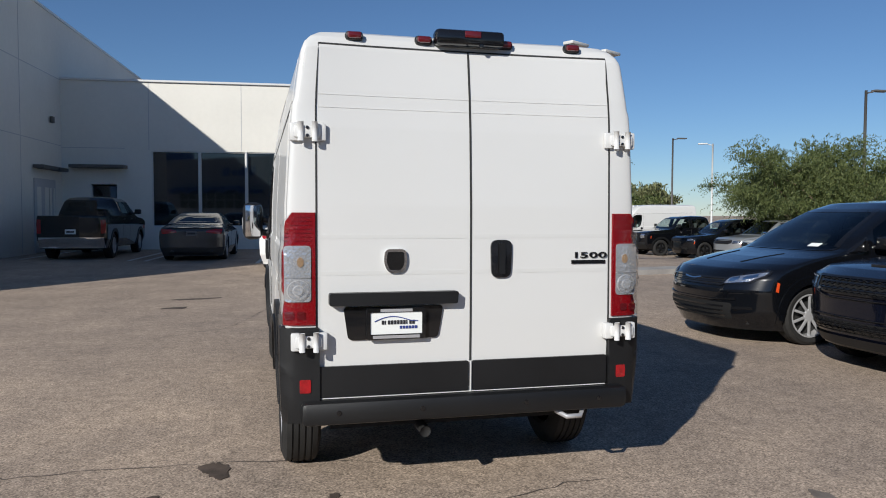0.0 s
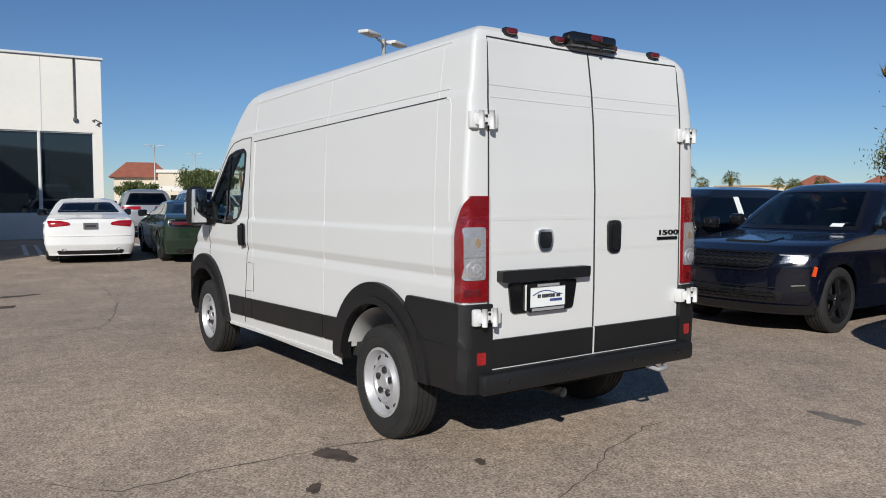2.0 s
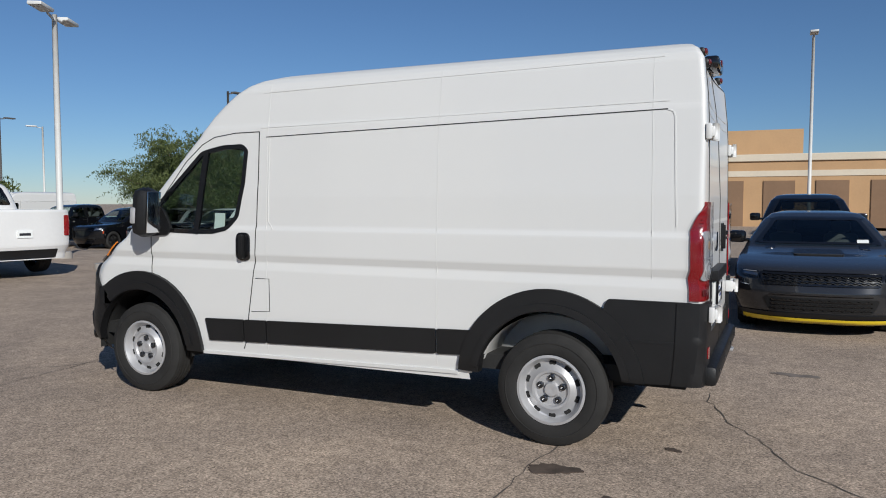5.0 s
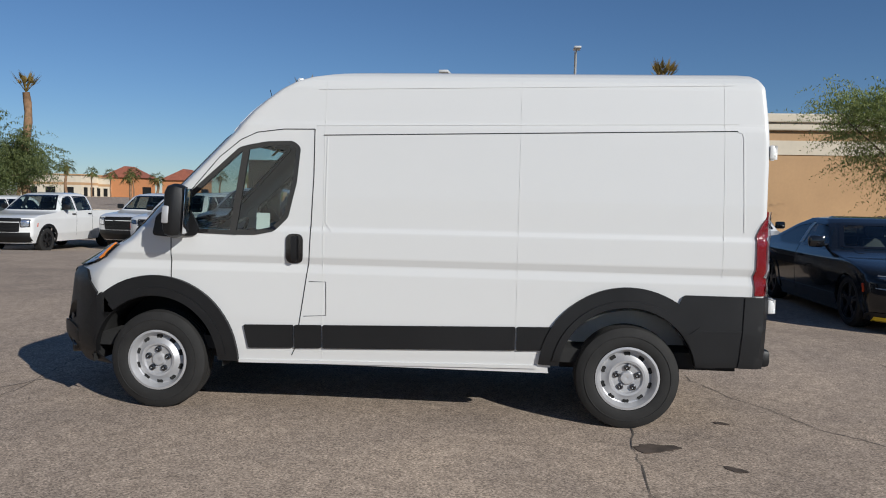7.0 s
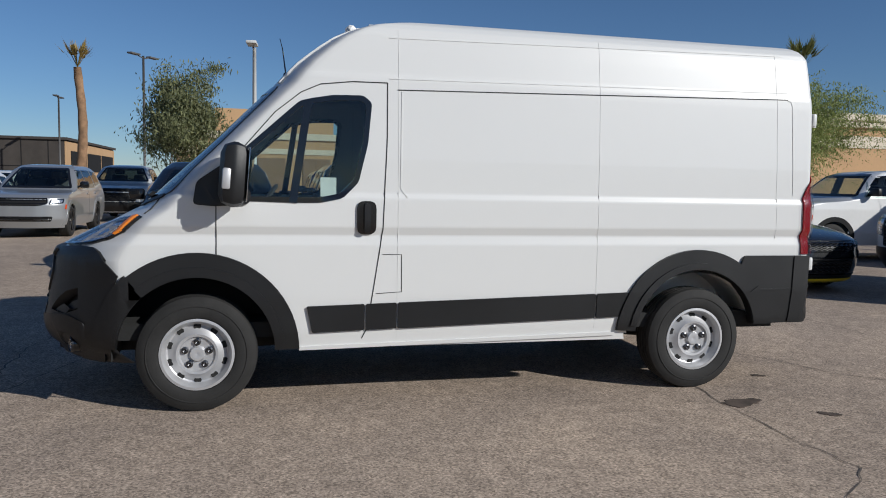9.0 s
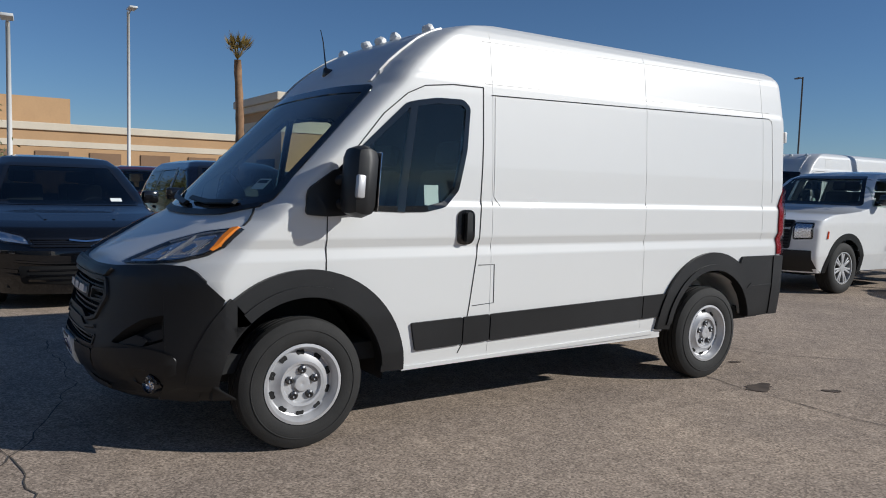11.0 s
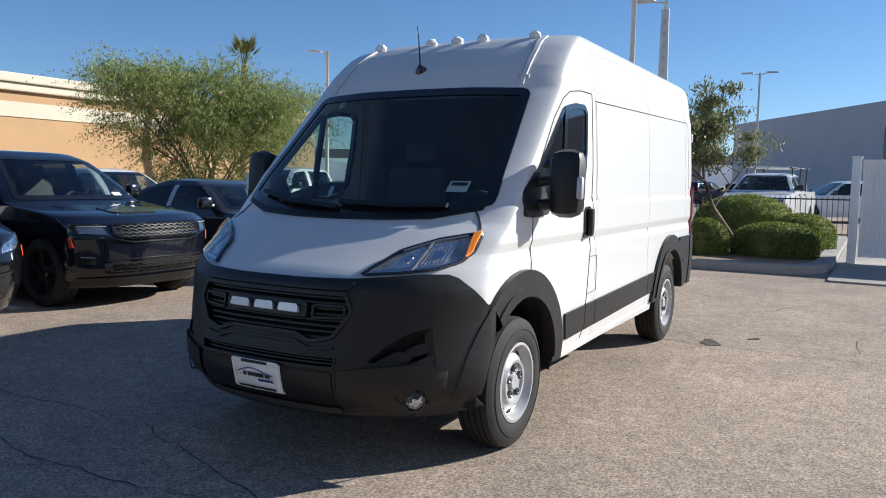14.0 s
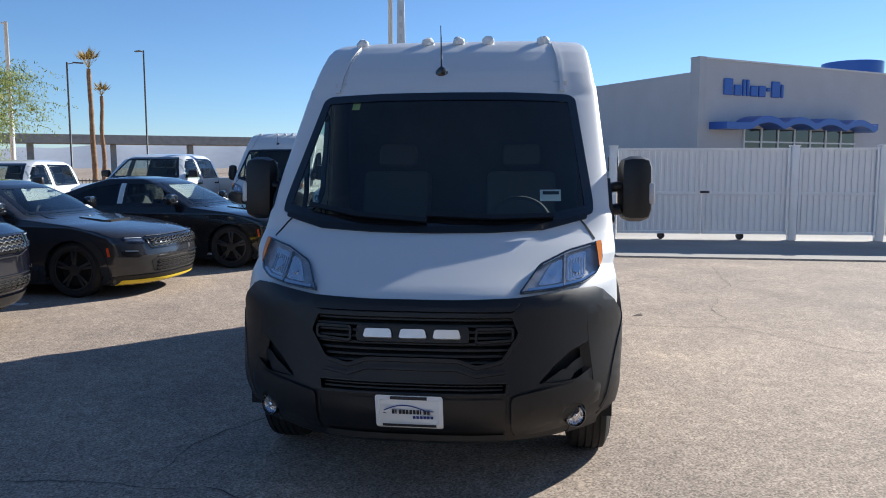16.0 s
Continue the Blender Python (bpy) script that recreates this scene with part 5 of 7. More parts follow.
    part("grille_bar", patch([ribbon([(-.42, .573), (.42, .573)], .005)], F, 0.003, 0.03, 0.08), M_PLASTIC, lw)
    # chrome emblem on the grille, as three plain blocks
    part("emblem_base", patch([rounded([(-.265, .795), (.265, .795), (.265, .868), (-.265, .868)], .02)], F, 0.030, 0.05, 0.1), M_PLASTIC, gr)
    for x0, x1 in ((-.228, -.098), (-.070, .060), (.090, .228)):
        part("emblem_block", patch([rounded([(x0, .810), (x1, .810), (x1 - .010, .850), (x0 + .010, .850)], .010)], F, 0.046, 0.02, 0.1), M_ALLOY, gr, "plain chrome emblem block")


def dealer_plate(van, place, cx, cz, flip=1):
    """A white dealer plate with a frame; its writing as bars."""
    def rect(x0, z0, x1, z1, r=.006):
        return rounded([(cx + x0, cz + z0), (cx + x1, cz + z0), (cx + x1, cz + z1), (cx + x0, cz + z1)], r)
    lift = .012 if flip < 0 else 0
    base = place
    place = lambda u, v, d: base(u, v, d + lift)
    p = part("dealer_plate", patch([rect(-.152, -.078, .152, .078, .012)], place, 0.036, 0.03, 0.4), M_PAPER, van, "white dealer plate in a dark frame")
    part("plate_frame", patch([rect(-.156, -.082, .156, .082, .014), rect(-.138, -.055, .138, .060, .006)], place, 0.042, 0.012, 0.4), M_PAPER if flip < 0 else M_GLOSSBLK, p)
    part("lettering_bar", patch([rect(-.085, .0625, .085, .0775, .002)], place, 0.0445, 0.004, 0.4), M_INKBLK if flip < 0 else M_SILVER, p)
    part("lettering_bar", patch([rect(-.125, -.077, .125, -.061, .002)], place, 0.0445, 0.004, 0.4), M_INKBLK if flip < 0 else M_SILVER, p)
    for row, x0, n, w_, h_, z_ in ((0, -.078, 11, .0125, .021, -.004), (1, .018, 6, .0125, .015, -.028)):
        for k in range(n):
            x = x0 + k * (w_ + .0038)
            t = w_ * (.45 if k in (1, 8) and row == 0 else 1)
            part("lettering_bar", patch([rect(min(flip * x, flip * (x + t)), z_, max(flip * x, flip * (x + t)), z_ + h_, .001)], place, 0.0385, 0.003, 0.4), M_INK if row else M_INKBLK, p)
    arc = [(cx + flip * (-.115 + .23 * t), cz + .012 + .030 * math.sin(math.pi * min(1, t * 1.15)) * (1 - .35 * t)) for t in np.linspace(0, 1, 12)]
    part("swoosh", patch([ribbon(arc, .0045)], place, 0.0385, 0.003, 0.4), M_INK, p)
    return p


M_BULB = mat("bulb_reflector", (.62, .42, .25), .2, metal=.6)


def finish_van_rear(van):
    R = VAN.on_rear()
    def line(nm, pts, w=.009, mt=M_SEAM, off=.004):
        part(nm, patch([ribbon(pts, w)], R, off, .008, .05), mt, van)
    # two rear doors: gaps round them
    line("door_gap", [(-.82, .60), (-.826, 1.0), (-.826, 2.10), (-.822, 2.2), (-.808, 2.44), (.80, 2.44), (.802, 2.3), (.81, 2.1), (.815, 1.0), (.81, .60)], .008)
    line("door_gap", [(0, .765), (0, 2.44)], .010)
    line("door_edge", [(0, .596), (0, .765)], .007, M_WHITE, .016)
    line("door_edge", [(-.81, .598), (.80, .598)], .005, M_WHITE, .014)
    line("door_crease", [(-.815, 2.175), (.80, 2.175)], .004, M_CREASE, .002)
    line("door_crease", [(-.815, 2.108), (.80, 2.108)], .004, M_CREASE, .002)
    # soft shading bands of the door pressings, painted as greyer strips
    for z, mt in ((1.44, M_CREASE), (1.25, M_CREASE)):
        line("door_crease", [(-.81, z), (-.02, z)], .022, mt, .0012)
        line("door_crease", [(.02, z), (.80, z)], .022, mt, .0012)
    # lower black panels
    for x0, x1 in ((-.815, -.012), (.012, .803)):
        part("door_lower_trim", patch([rounded([(x0, .603), (x1, .603), (x1, .765), (x0, .765)], .01)], R, .018, .024, .3), M_PLASTIC, van, "black plastic trim on the door foot")
    # licence bar and recess
    part("plate_recess", patch([rounded([(-.665, .90), (-.185, .90), (-.155, 1.075), (-.69, 1.075)], .025)], R, .012, .02, .2), M_GLOSSBLK, van)
    part("handle_bar", patch([rounded([(-.765, 1.085), (-.085, 1.085), (-.08, 1.15), (-.765, 1.15)], .012)], R, .055, .06, .2), M_PLASTIC, van, "black plastic plate-lamp bar")
    dealer_plate(van, R, -.415, .985)
    # emblem
    em = rounded([(-.472, 1.375), (-.358, 1.375), (-.352, 1.30), (-.375, 1.250), (-.455, 1.250), (-.478, 1.30)], .03)
    e = part("emblem", patch([em], R, .018, .02, .2), M_CHROME, van, "chrome shield emblem")
    part("emblem_face", patch([shrink(em, .014)], R, .020, .004, .2), M_GLOSSBLK, e)
    # handle
    h = part("door_handle", patch([rounded([(.115, 1.215), (.225, 1.215), (.232, 1.42), (.11, 1.42)], .04)], R, .014, .02, .2), M_GLOSSBLK, van, "black rear door handle")
    part("grip", patch([rounded([(.155, 1.235), (.188, 1.235), (.188, 1.405), (.155, 1.405)], .014)], R, .030, .022, .2), M_PLASTIC, h)
    # model number
    for k, ch in enumerate("1500"):
        cu = bpy.data.curves.new("number", "FONT")
        cu.offset = .0012
        cu.body, cu.size, cu.extrude, cu.align_x = ch, .075, .005, "CENTER"
        tmp = bpy.data.objects.new("number", cu)
        scene.collection.objects.link(tmp)
        me = bpy.data.meshes.new_from_object(tmp.evaluated_get(bpy.context.evaluated_depsgraph_get()))
        bpy.data.objects.remove(tmp)
        bm = bmesh.new()
        bm.from_mesh(me)
        bmesh.ops.scale(bm, vec=(1.40, .60, 1), verts=bm.verts)
        bmesh.ops.transform(bm, matrix=pose(.690 + (k - 1.5) * .056 + (.008 if k == 0 else 0), VAN.rear_y(.68, 1.34) - .004, 1.318, 90), verts=bm.verts)
        part("model_digit", bm, M_GLOSSBLK, van, "black digit of the number 1500", 0)
    part("model_bar", patch([[(.585, 1.285), (.79, 1.285), (.79, 1.305), (.585, 1.305)]], R, .008, .01, .4), M_GLOSSBLK, van)
    # tail lights: on the rear corners
    for s in (-1, 1):
        S = VAN.on_side(s)
        C = VAN.on_corner(s, .832, -.40)
        e = lambda z: .215 if z < 1.36 else .215 - .10 * ((z - 1.36) / .205) ** 1.4
        col = [(0.0, .985), (.215, .985)] + [(e(z), z) for z in np.linspace(1.1, 1.565, 12)] + [(0.0, 1.565)]
        tl = part("tail_light", patch([col], C, .012, .04, .04), M_REDFAC, van, "tall red tail light with clear lower lens")
        part("clear_lens", patch([rounded([(.022, 1.105), (.150, 1.105), (.150, 1.395), (.022, 1.395)], .02)], C, .018, .01, .03), M_CLEARF, tl, "clear reversing lens")
        for k, (rr, mt) in enumerate(((.056, M_SILVER), (.051, M_CLEARF), (.030, M_SILVER), (.024, M_CLEARF))):
            part("round_lamp", patch([[(.084 + rr * math.cos(a), 1.165 + rr * math.sin(a)) for a in np.linspace(0, 2 * math.pi, 25)[:-1]]], C, .021 + .003 * k, .01, .03), mt, tl)
        part("lamp_divider", patch([ribbon([(.024, 1.232), (.148, 1.232)], .006)], C, .022, .006, .05), M_LAMPIN, tl)
        part("amber_bulb", patch([[(.075 + .017 * math.cos(a), 1.31 + .026 * math.sin(a)) for a in np.linspace(0, 2 * math.pi, 15)[:-1]]], C, .022, .01, .04), M_BULB, tl)
        # rows of small round cells in the red lens
        for k in range(7):
            z = 1.418 + k * .020
            part("lens_rib", patch([[(.018, z), (e(z) - .03, z), (e(z) - .03, z + .0035), (.018, z + .0035)]], C, .0145, .004, .05), M_DARKRED, tl)
        for u in (.052, .108):
            part("lens_cell", patch([rounded([(u, 1.015), (u + .040, 1.015), (u + .040, 1.055), (u, 1.055)], .008)], C, .0165, .006, .03), M_DARKRED, tl)
        part("lens", patch([col], C, .030, .010, .05), M_LENS, tl)
        # hinges
        for z, dy in ((1.975, 0.0), (.905, -.034)):
            ry = VAN.rear_y(.86, z) + dy
            hg = part("hinge", box((s * .872, ry - .026, z), (.135, .030, .062), .010), M_WHITE, van, "white external door hinge")
            part("hinge_leaf", box((s * .80, ry - .014 - dy * .5, z), (.05, .024 - dy, .088), .008), M_WHITE, hg)
            part("hinge_leaf", box((s * .935, ry - .008, z), (.05, .034, .094), .010), M_WHITE, hg)
            part("knuckle", tube([(s * .835, ry - .045, z - .05), (s * .835, ry - .045, z + .05)], .015, 10), M_WHITE, hg)
            part("knuckle", tube([(s * .905, ry - .042, z - .048), (s * .905, ry - .042, z + .048)], .016, 10), M_WHITE, hg)
            for dz in (-.02, .02):
                part("bolt", revolve([(0, .009), (.006, .008), (.007, .001)], 10), M_DARKRIM, hg).matrix_basis = pose(s * .872, ry - .041, z + dz, 0, 0, -90)
        # rear corner bumper
        CB = VAN.on_corner(s, .812, -.40)
        cb = part("bumper_corner", patch([rounded([(0, .475), (.30, .475), (.30, .972), (0, .972)], .012)], CB, .030, .07, .03), M_PLASTIC, van, "black plastic bumper corner")
        part("reflector", patch([rounded([(.045, .635), (.10, .635), (.10, .705), (.045, .705)], .008)], CB, .035, .02, .02), M_REDLENS, cb, "small red reflector")
        # roof-edge marker lamps
    bm = box((0, -.938, .530), (1.82, .115, .125), .03)
    bp = part("rear_step_bumper", bm, M_PLASTIC, van, "black plastic step bumper")
    for x in (-.72, -.28, .30, .73):
        part("parking_sensor", revolve([(0, .014), (.006, .013), (.007, .001)], 12), M_GLOSSBLK, bp).matrix_basis = pose(x, -.994, .535, 0, 0, -90)
    # top edge: five marker lamps and the camera housing with high brake light
    for x in (-.62, -.245, .21, .605):
        z = 2.49
        lb = part("marker_lamp", box((x, VAN.rear_y(x, z) - .012, z), (.095, .05, .05), .018), M_PLASTIC, van)
        part("lens", box((x, VAN.rear_y(x, z) - .034, z + .002), (.075, .03, .036), .012), M_DARKRED, lb, "dark red marker lens")
    ch = part("camera_housing", box((0, -.862, 2.505), (.385, .10, .085), .022), M_GLOSSBLK, van, "black camera housing with brake light")
    part("brake_light", box((.01, -.914, 2.52), (.09, .012, .035), .004), M_DARKRED, ch)
    part("camera_lens", revolve([(0, .012), (.01, .011), (.011, .001)], 12), M_GLOSSBLK, ch).matrix_basis = pose(.06, -.90, 2.465, 0, 0, -90)
    # tow eye, exhaust, spare
    part("tow_loop", tube([(.50, -.93, .46), (.54, -.99, .44), (.62, -.99, .44), (.66, -.93, .46)], .014, 8), M_SILVER, van)
    part("exhaust", tube([(-.25, -.60, .40), (-.25, -.93, .39)], .03, 10), M_UNDER, van)


def finish_van_inside(van):
    bm = box((0, 1.72, .50), (1.78, 4.6, .10))
    add_box(bm, (0, 0.0, .42), (1.1, .9, .16))
    add_box(bm, (0, 3.6, .50), (1.1, 1.2, .36))
    add_box(bm, (0, -.55, .45), (1.5, .5, .10))
    part("underbody", bm, M_UNDER, van)
    part("axle", tube([(-.8, 0, .36), (.8, 0, .36)], .05, 10), M_UNDER, van)
    part("spare_wheel", revolve([(.26, .30), (.28, .34), (.40, .34), (.42, .30), (.42, .12)], 30, "z"), M_UNDER, van)
    part("bulkhead", box((0, 2.05, 1.38), (1.74, .03, 1.72)), M_INTER, van)
    part("cab_roof_lining", box((0, 2.50, 2.14), (1.5, .8, .03)), M_WALLG, van)
    part("dashboard", box((0, 3.42, 1.14), (1.70, .55, .30), .10), M_INTER, van)
    for x in (-.46, .46):
        simple_seat(van, x, 2.62, .86, 1.1)
    st = revolve([(-.014, .19), (0, .206), (.014, .19), (0, .174), (-.014, .19)], 30)
    add_box(st, (0, 0, 0), (.02, .36, .05), .008)
    bmesh.ops.transform(st, matrix=pose(-.46, 3.08, 1.27, 0, -38, 90), verts=st.verts)
    part("steering_wheel", st, M_INTER, van)
    # papers in the windows
    part("window_sticker", patch([[(2.70, 1.36), (2.60, 1.36), (2.60, 1.48), (2.70, 1.48)]], VAN.on_side(-1), -.012, .002), M_PAPER, van, "white paper sticker inside the door glass")
    part("stock_tag", patch([[(-.70, 1.435), (-.585, 1.435), (-.585, 1.495), (-.70, 1.495)]], VAN.on_front(), -.012, .002), M_PAPER, van, "white stock tag inside the windshield")
    part("tag_bar", patch([[(-.69, 1.468), (-.60, 1.468), (-.60, 1.486), (-.69, 1.486)]], VAN.on_front(), -.009, .001), M_INKBLK, van)
    part("inspection_tag", patch([[(.55, 1.98), (.60, 1.98), (.60, 2.04), (.55, 2.04)]], VAN.on_front(), -.012, .002), mat("yellow_tag", (.6, .65, .2), .6), van)


def finish_van_roof(van):
    F = VAN.on_front()
    # antenna
    a = part("antenna", revolve([(0, .045), (.02, .04), (.045, .016), (.055, .004)], 16, "z"), M_GLOSSBLK, van, "black roof antenna")
    a.matrix_basis = pose(.05, 2.865, 2.215, -38)
    part("mast", tube([(0, .0, .03), (0, -.10, .20), (0, -.13, .27)], [.006, .004, .003], 8), M_GLOSSBLK, a)
    # wrapped clearance lamps along the roof front
    for x in (-.60, -.225, -.02, .19, .66):
        z = 2.46
        y = VAN.front_y(x, z)
        bm = bmesh.new()
        bmesh.ops.create_icosphere(bm, subdivisions=2, radius=.05)
        for v in bm.verts:
            k = 1 + .25 * noise.noise(v.co * 30 + Vector((x * 9, 0, 0)))
            v.co = Vector((v.co.x * .9, v.co.y * .8, v.co.z * .75)) * k
        bmesh.ops.translate(bm, vec=(x, y, z + .012), verts=bm.verts)
        part("clearance_lamp", bm, M_WHITE2, van, "clearance lamp in crumpled clear wrap", 20)
    # pressed ridge on each side of the roof cap
    for s in (-1, 1):
        pts = [(s * .72, 2.085), (s * .715, 2.2), (s * .70, 2.34), (s * .665, 2.47)]
        part("cap_ridge", patch([ribbon(pts, .028)], F, 0.012, 0.02, 0.06), M_WHITE, van)
        part("cap_gap", patch([ribbon([(x - s * .028, z) for x, z in pts], .008)], F, 0.003, 0.006, 0.06), M_CREASE, van)


VAN_OB, VAN_BODY, WIND, _s = build_van_body("cargo_van", "white high-roof cargo van with black plastic trim, steel wheels", Matrix())
finish_van_front(VAN_OB, WIND)
dealer_plate(VAN_OB, VAN.on_front(), 0.005, .468, -1)
finish_van_rear(VAN_OB)
finish_van_inside(VAN_OB)
finish_van_roof(VAN_OB)

# ---- buildings ----
def lean(x, y, rz=0, z=0.0):
    return pose(x, y, z, 0, 0, rz)


def wall_with_openings(name, length, height, thick, openings, material, parent=None, label=""):
    """A wall along +x from 0 to length, its face at y = 0 looking along -y, with openings (x0, z0, x1, z1) right through it."""
    xs = sorted({0.0, length, *[o[0] for o in openings], *[o[2] for o in openings]})
    zs = sorted({0.0, height, *[o[1] for o in openings], *[o[3] for o in openings]})
    solid = {}
    for i in range(len(xs) - 1):
        for k in range(len(zs) - 1):
            cx, cz = (xs[i] + xs[i + 1]) / 2, (zs[k] + zs[k + 1]) / 2
            solid[i, k] = not any(o[0] < cx < o[2] and o[1] < cz < o[3] for o in openings)
    bm = bmesh.new()
    cache = {}
    def v(x, y, z):
        key = (round(x, 4), y, round(z, 4))
        if key not in cache:
            cache[key] = bm.verts.new((x, y, z))
        return cache[key]
    for (i, k), s in solid.items():
        if not s:
            continue
        x0, x1, z0, z1 = xs[i], xs[i + 1], zs[k], zs[k + 1]
        bm.faces.new((v(x0, 0, z0), v(x1, 0, z0), v(x1, 0, z1), v(x0, 0, z1)))
        bm.faces.new((v(x0, thick, z0), v(x0, thick, z1), v(x1, thick, z1), v(x1, thick, z0)))
        for (a, b), (p, q) in (((i - 1, k), ((x0, z0), (x0, z1))), ((i + 1, k), ((x1, z1), (x1, z0))), ((i, k - 1), ((x1, z0), (x0, z0))), ((i, k + 1), ((x0, z1), (x1, z1)))):
            if not solid.get((a, b), False):
                bm.faces.new((v(p[0], 0, p[1]), v(p[0], thick, p[1]), v(q[0], thick, q[1]), v(q[0], 0, q[1])))
    bmesh.ops.recalc_face_normals(bm, faces=bm.faces)
    return part(name, bm, material, parent, label, 0)


def dealer_building():
    """White rendered building: a tall side block and a lower glazed wing."""
    b = thing("showroom_building", "white rendered dealership building with dark storefront windows", "building", lean(2.45, 26.0, -5.0, 0.13))
    # wing front: local x runs from the free corner back towards the tall block
    wing = 10.75
    wins = [(wing + a, z0, wing + c, z1) for a, z0, c, z1 in [(-2.03, .92, -.30, 3.87), (-3.84, .92, -2.09, 3.87), (-5.63, .92, -3.90, 3.87), (-7.45, .92, -5.69, 3.87)]]
    door = (1.05, 0.0, 2.0, 2.55)
    w = wall_with_openings("wing_wall", wing, 6.52, 0.3, wins + [door], M_WALLW, b)
    w.matrix_basis = pose(-wing, 0, 0)
    for (x0, z0, x1, z1) in wins:
        f = part("window", box(((x0 + x1) / 2 - wing, .16, (z0 + z1) / 2), (x1 - x0, .02, z1 - z0)), M_STORE, b, "dark storefront pane")
        bm = bmesh.new()
        for cx in (x0 + .015, x1 - .015):
            add_box(bm, (cx - wing, .10, (z0 + z1) / 2), (.03, .10, z1 - z0 - .002))
        for cz in (z0 + .02, z1 - .02):
            add_box(bm, ((x0 + x1) / 2 - wing, .10, cz), (x1 - x0 - .07, .10, .04))
        part("window_frame", bm, M_ALU, f, "", 0)
    for x in (2.06, 3.87, 5.66):
        part("mullion", box((-x, .02, 2.395), (.05, .10, 2.95)), M_ALU, b, "", 0)
    # door in shade, with a flat canopy
    dr = part("door", box((1.525 - wing, .14, 1.25), (.86, .05, 2.46), .01), M_GLOSSBLK, b, "dark glazed side door")
    part("door_frame", box((1.06 - wing, .08, 1.27), (.06, .12, 2.52)), M_ALU, dr, "", 0)
    part("door_notice", box((1.6 - wing, .11, 1.55), (.4, .006, .3)), M_PAPER, dr, "", 0)
    part("canopy", box((1.4 - wing, -.25, 3.22), (2.0, .6, .13), .02), M_POLED, b, "dark flat door canopy", 0)
    # joints in the render
    for x in (-7.55, -4.05, -2.0 + .03):
        part("render_joint", box((x, -.002, 5.2), (.025, .006, 2.6)), M_WALLG, b, "", 0)
    part("render_joint", box((-9.6, -.002, 3.95), (2.3, .006, .025)), M_WALLG, b, "", 0)
    part("coping", box((-wing / 2 + .02, .13, 6.56), (wing + .1, .42, .08), .01), M_ALU, b, "", 0)
    # downpipe and lamp near the free corner
    part("downpipe", tube([(-.9, -.05, 6.5), (-.9, -.05, 4.35)], .028, 8), M_POLED, b)
    part("downpipe_head", box((-.9, -.07, 4.32), (.12, .1, .14), .02), M_POLED, b)
    part("wall_lamp", tube([(-.03, -.02, 4.25), (-.25, -.18, 4.33), (-.30, -.22, 4.26)], [.025, .025, .06], 8), M_POLED, b)
    # end wall of the wing, roof, and the tall block
    part("end_wall", box((.0 - .155, 6.3, 3.25), (.3, 12.0, 6.5)), M_WALLW, b, "", 0)
    part("wing_roof", box((-wing / 2, 6.2, 6.3), (wing - .7, 11.7, .2)), M_WALLG, b, "", 0)
    part("back_wall", box((-wing / 2, 12.15, 3.25), (wing - .7, .3, 6.5)), M_WALLW, b, "", 0)
    tall = part("tall_block", box((-wing - 7.0, 1.5, 4.38), (14.0, 42.0, 8.76), 0.0), M_WALLW, b, "tall white side block", 0)
    part("tall_coping", box((-wing - 7.0, 1.5, 8.8), (14.1, 42.1, .1), .01), M_ALU, b, "", 0)
    x = -wing + .03
    for y, wd in ((-2.2, 1.5), (-4.0 + 2.75, .75)):
        d = part("service_door", box((x, y, 1.35), (.05, wd, 2.6), .01), M_WALLG, b, "grey louvred service door", 0)
        for dy in (-wd / 4, wd / 4):
            part("louvre", box((x + .03, y + dy, 1.6), (.02, wd / 4, 1.5)), M_WALLW, d, "", 0)
    for y, wd in ((-2.3, 1.5), (-.9, .9)):
        part("door_hood", box((x + .18, y, 3.05), (.36, wd, .12), .02), M_POLED, b, "", 0)
    part("alarm_box", box((x + .06, -1.2, 4.85), (.12, .2, .24), .02), M_POLED, b)
    for zz in (4.0, 6.5):
        part("render_joint", box((-wing + .004, -8.5, zz), (.006, 17.0, .025)), M_WALLG, b, "", 0)
    for yy in (-4.0, -9.0, -14.0):
        part("render_joint", box((-wing + .005, yy, 4.35), (.006, .025, 8.6)), M_WALLG, b, "", 0)
    return b


dealer_building()


def tan_building():
    """Tan and cream retail box with a banded parapet."""
    b = thing("retail_building", "tan stucco retail building with cream bands and parapet", "building", pose(29.6, -8.3, 0) @ Matrix.Diagonal((.92, .92, .945, 1)))
    part("wall", box((3.1, -12.9, 2.07), (6.2, 25.8, 4.14)), M_TAN, b, "", 0)
    part("band", box((3.1, -12.9, 4.48), (6.3, 25.9, .68)), M_CREAM, b, "cream stucco band", 0)
    part("upper_wall", box((3.1, -12.9, 5.06), (6.24, 25.84, .48)), M_TAN, b, "", 0)
    part("cornice", box((3.1, -12.9, 5.48), (6.7, 26.3, .38), .06), M_CREAM, b, "", 0)
    part("cornice_lip", box((3.1, -12.9, 5.87), (7.0, 26.6, .42), .06), M_CREAM, b, "", 0)
    part("loading_door", box((2.2, .02, 1.4), (2.6, .1, 2.8)), M_CAVITY, b, "", 0)
    part("roof_vent", tube([(3, -12, 6.0), (3, -12, 7.3)], .18, 10), M_POLEW, b)
    return b


tan_building()


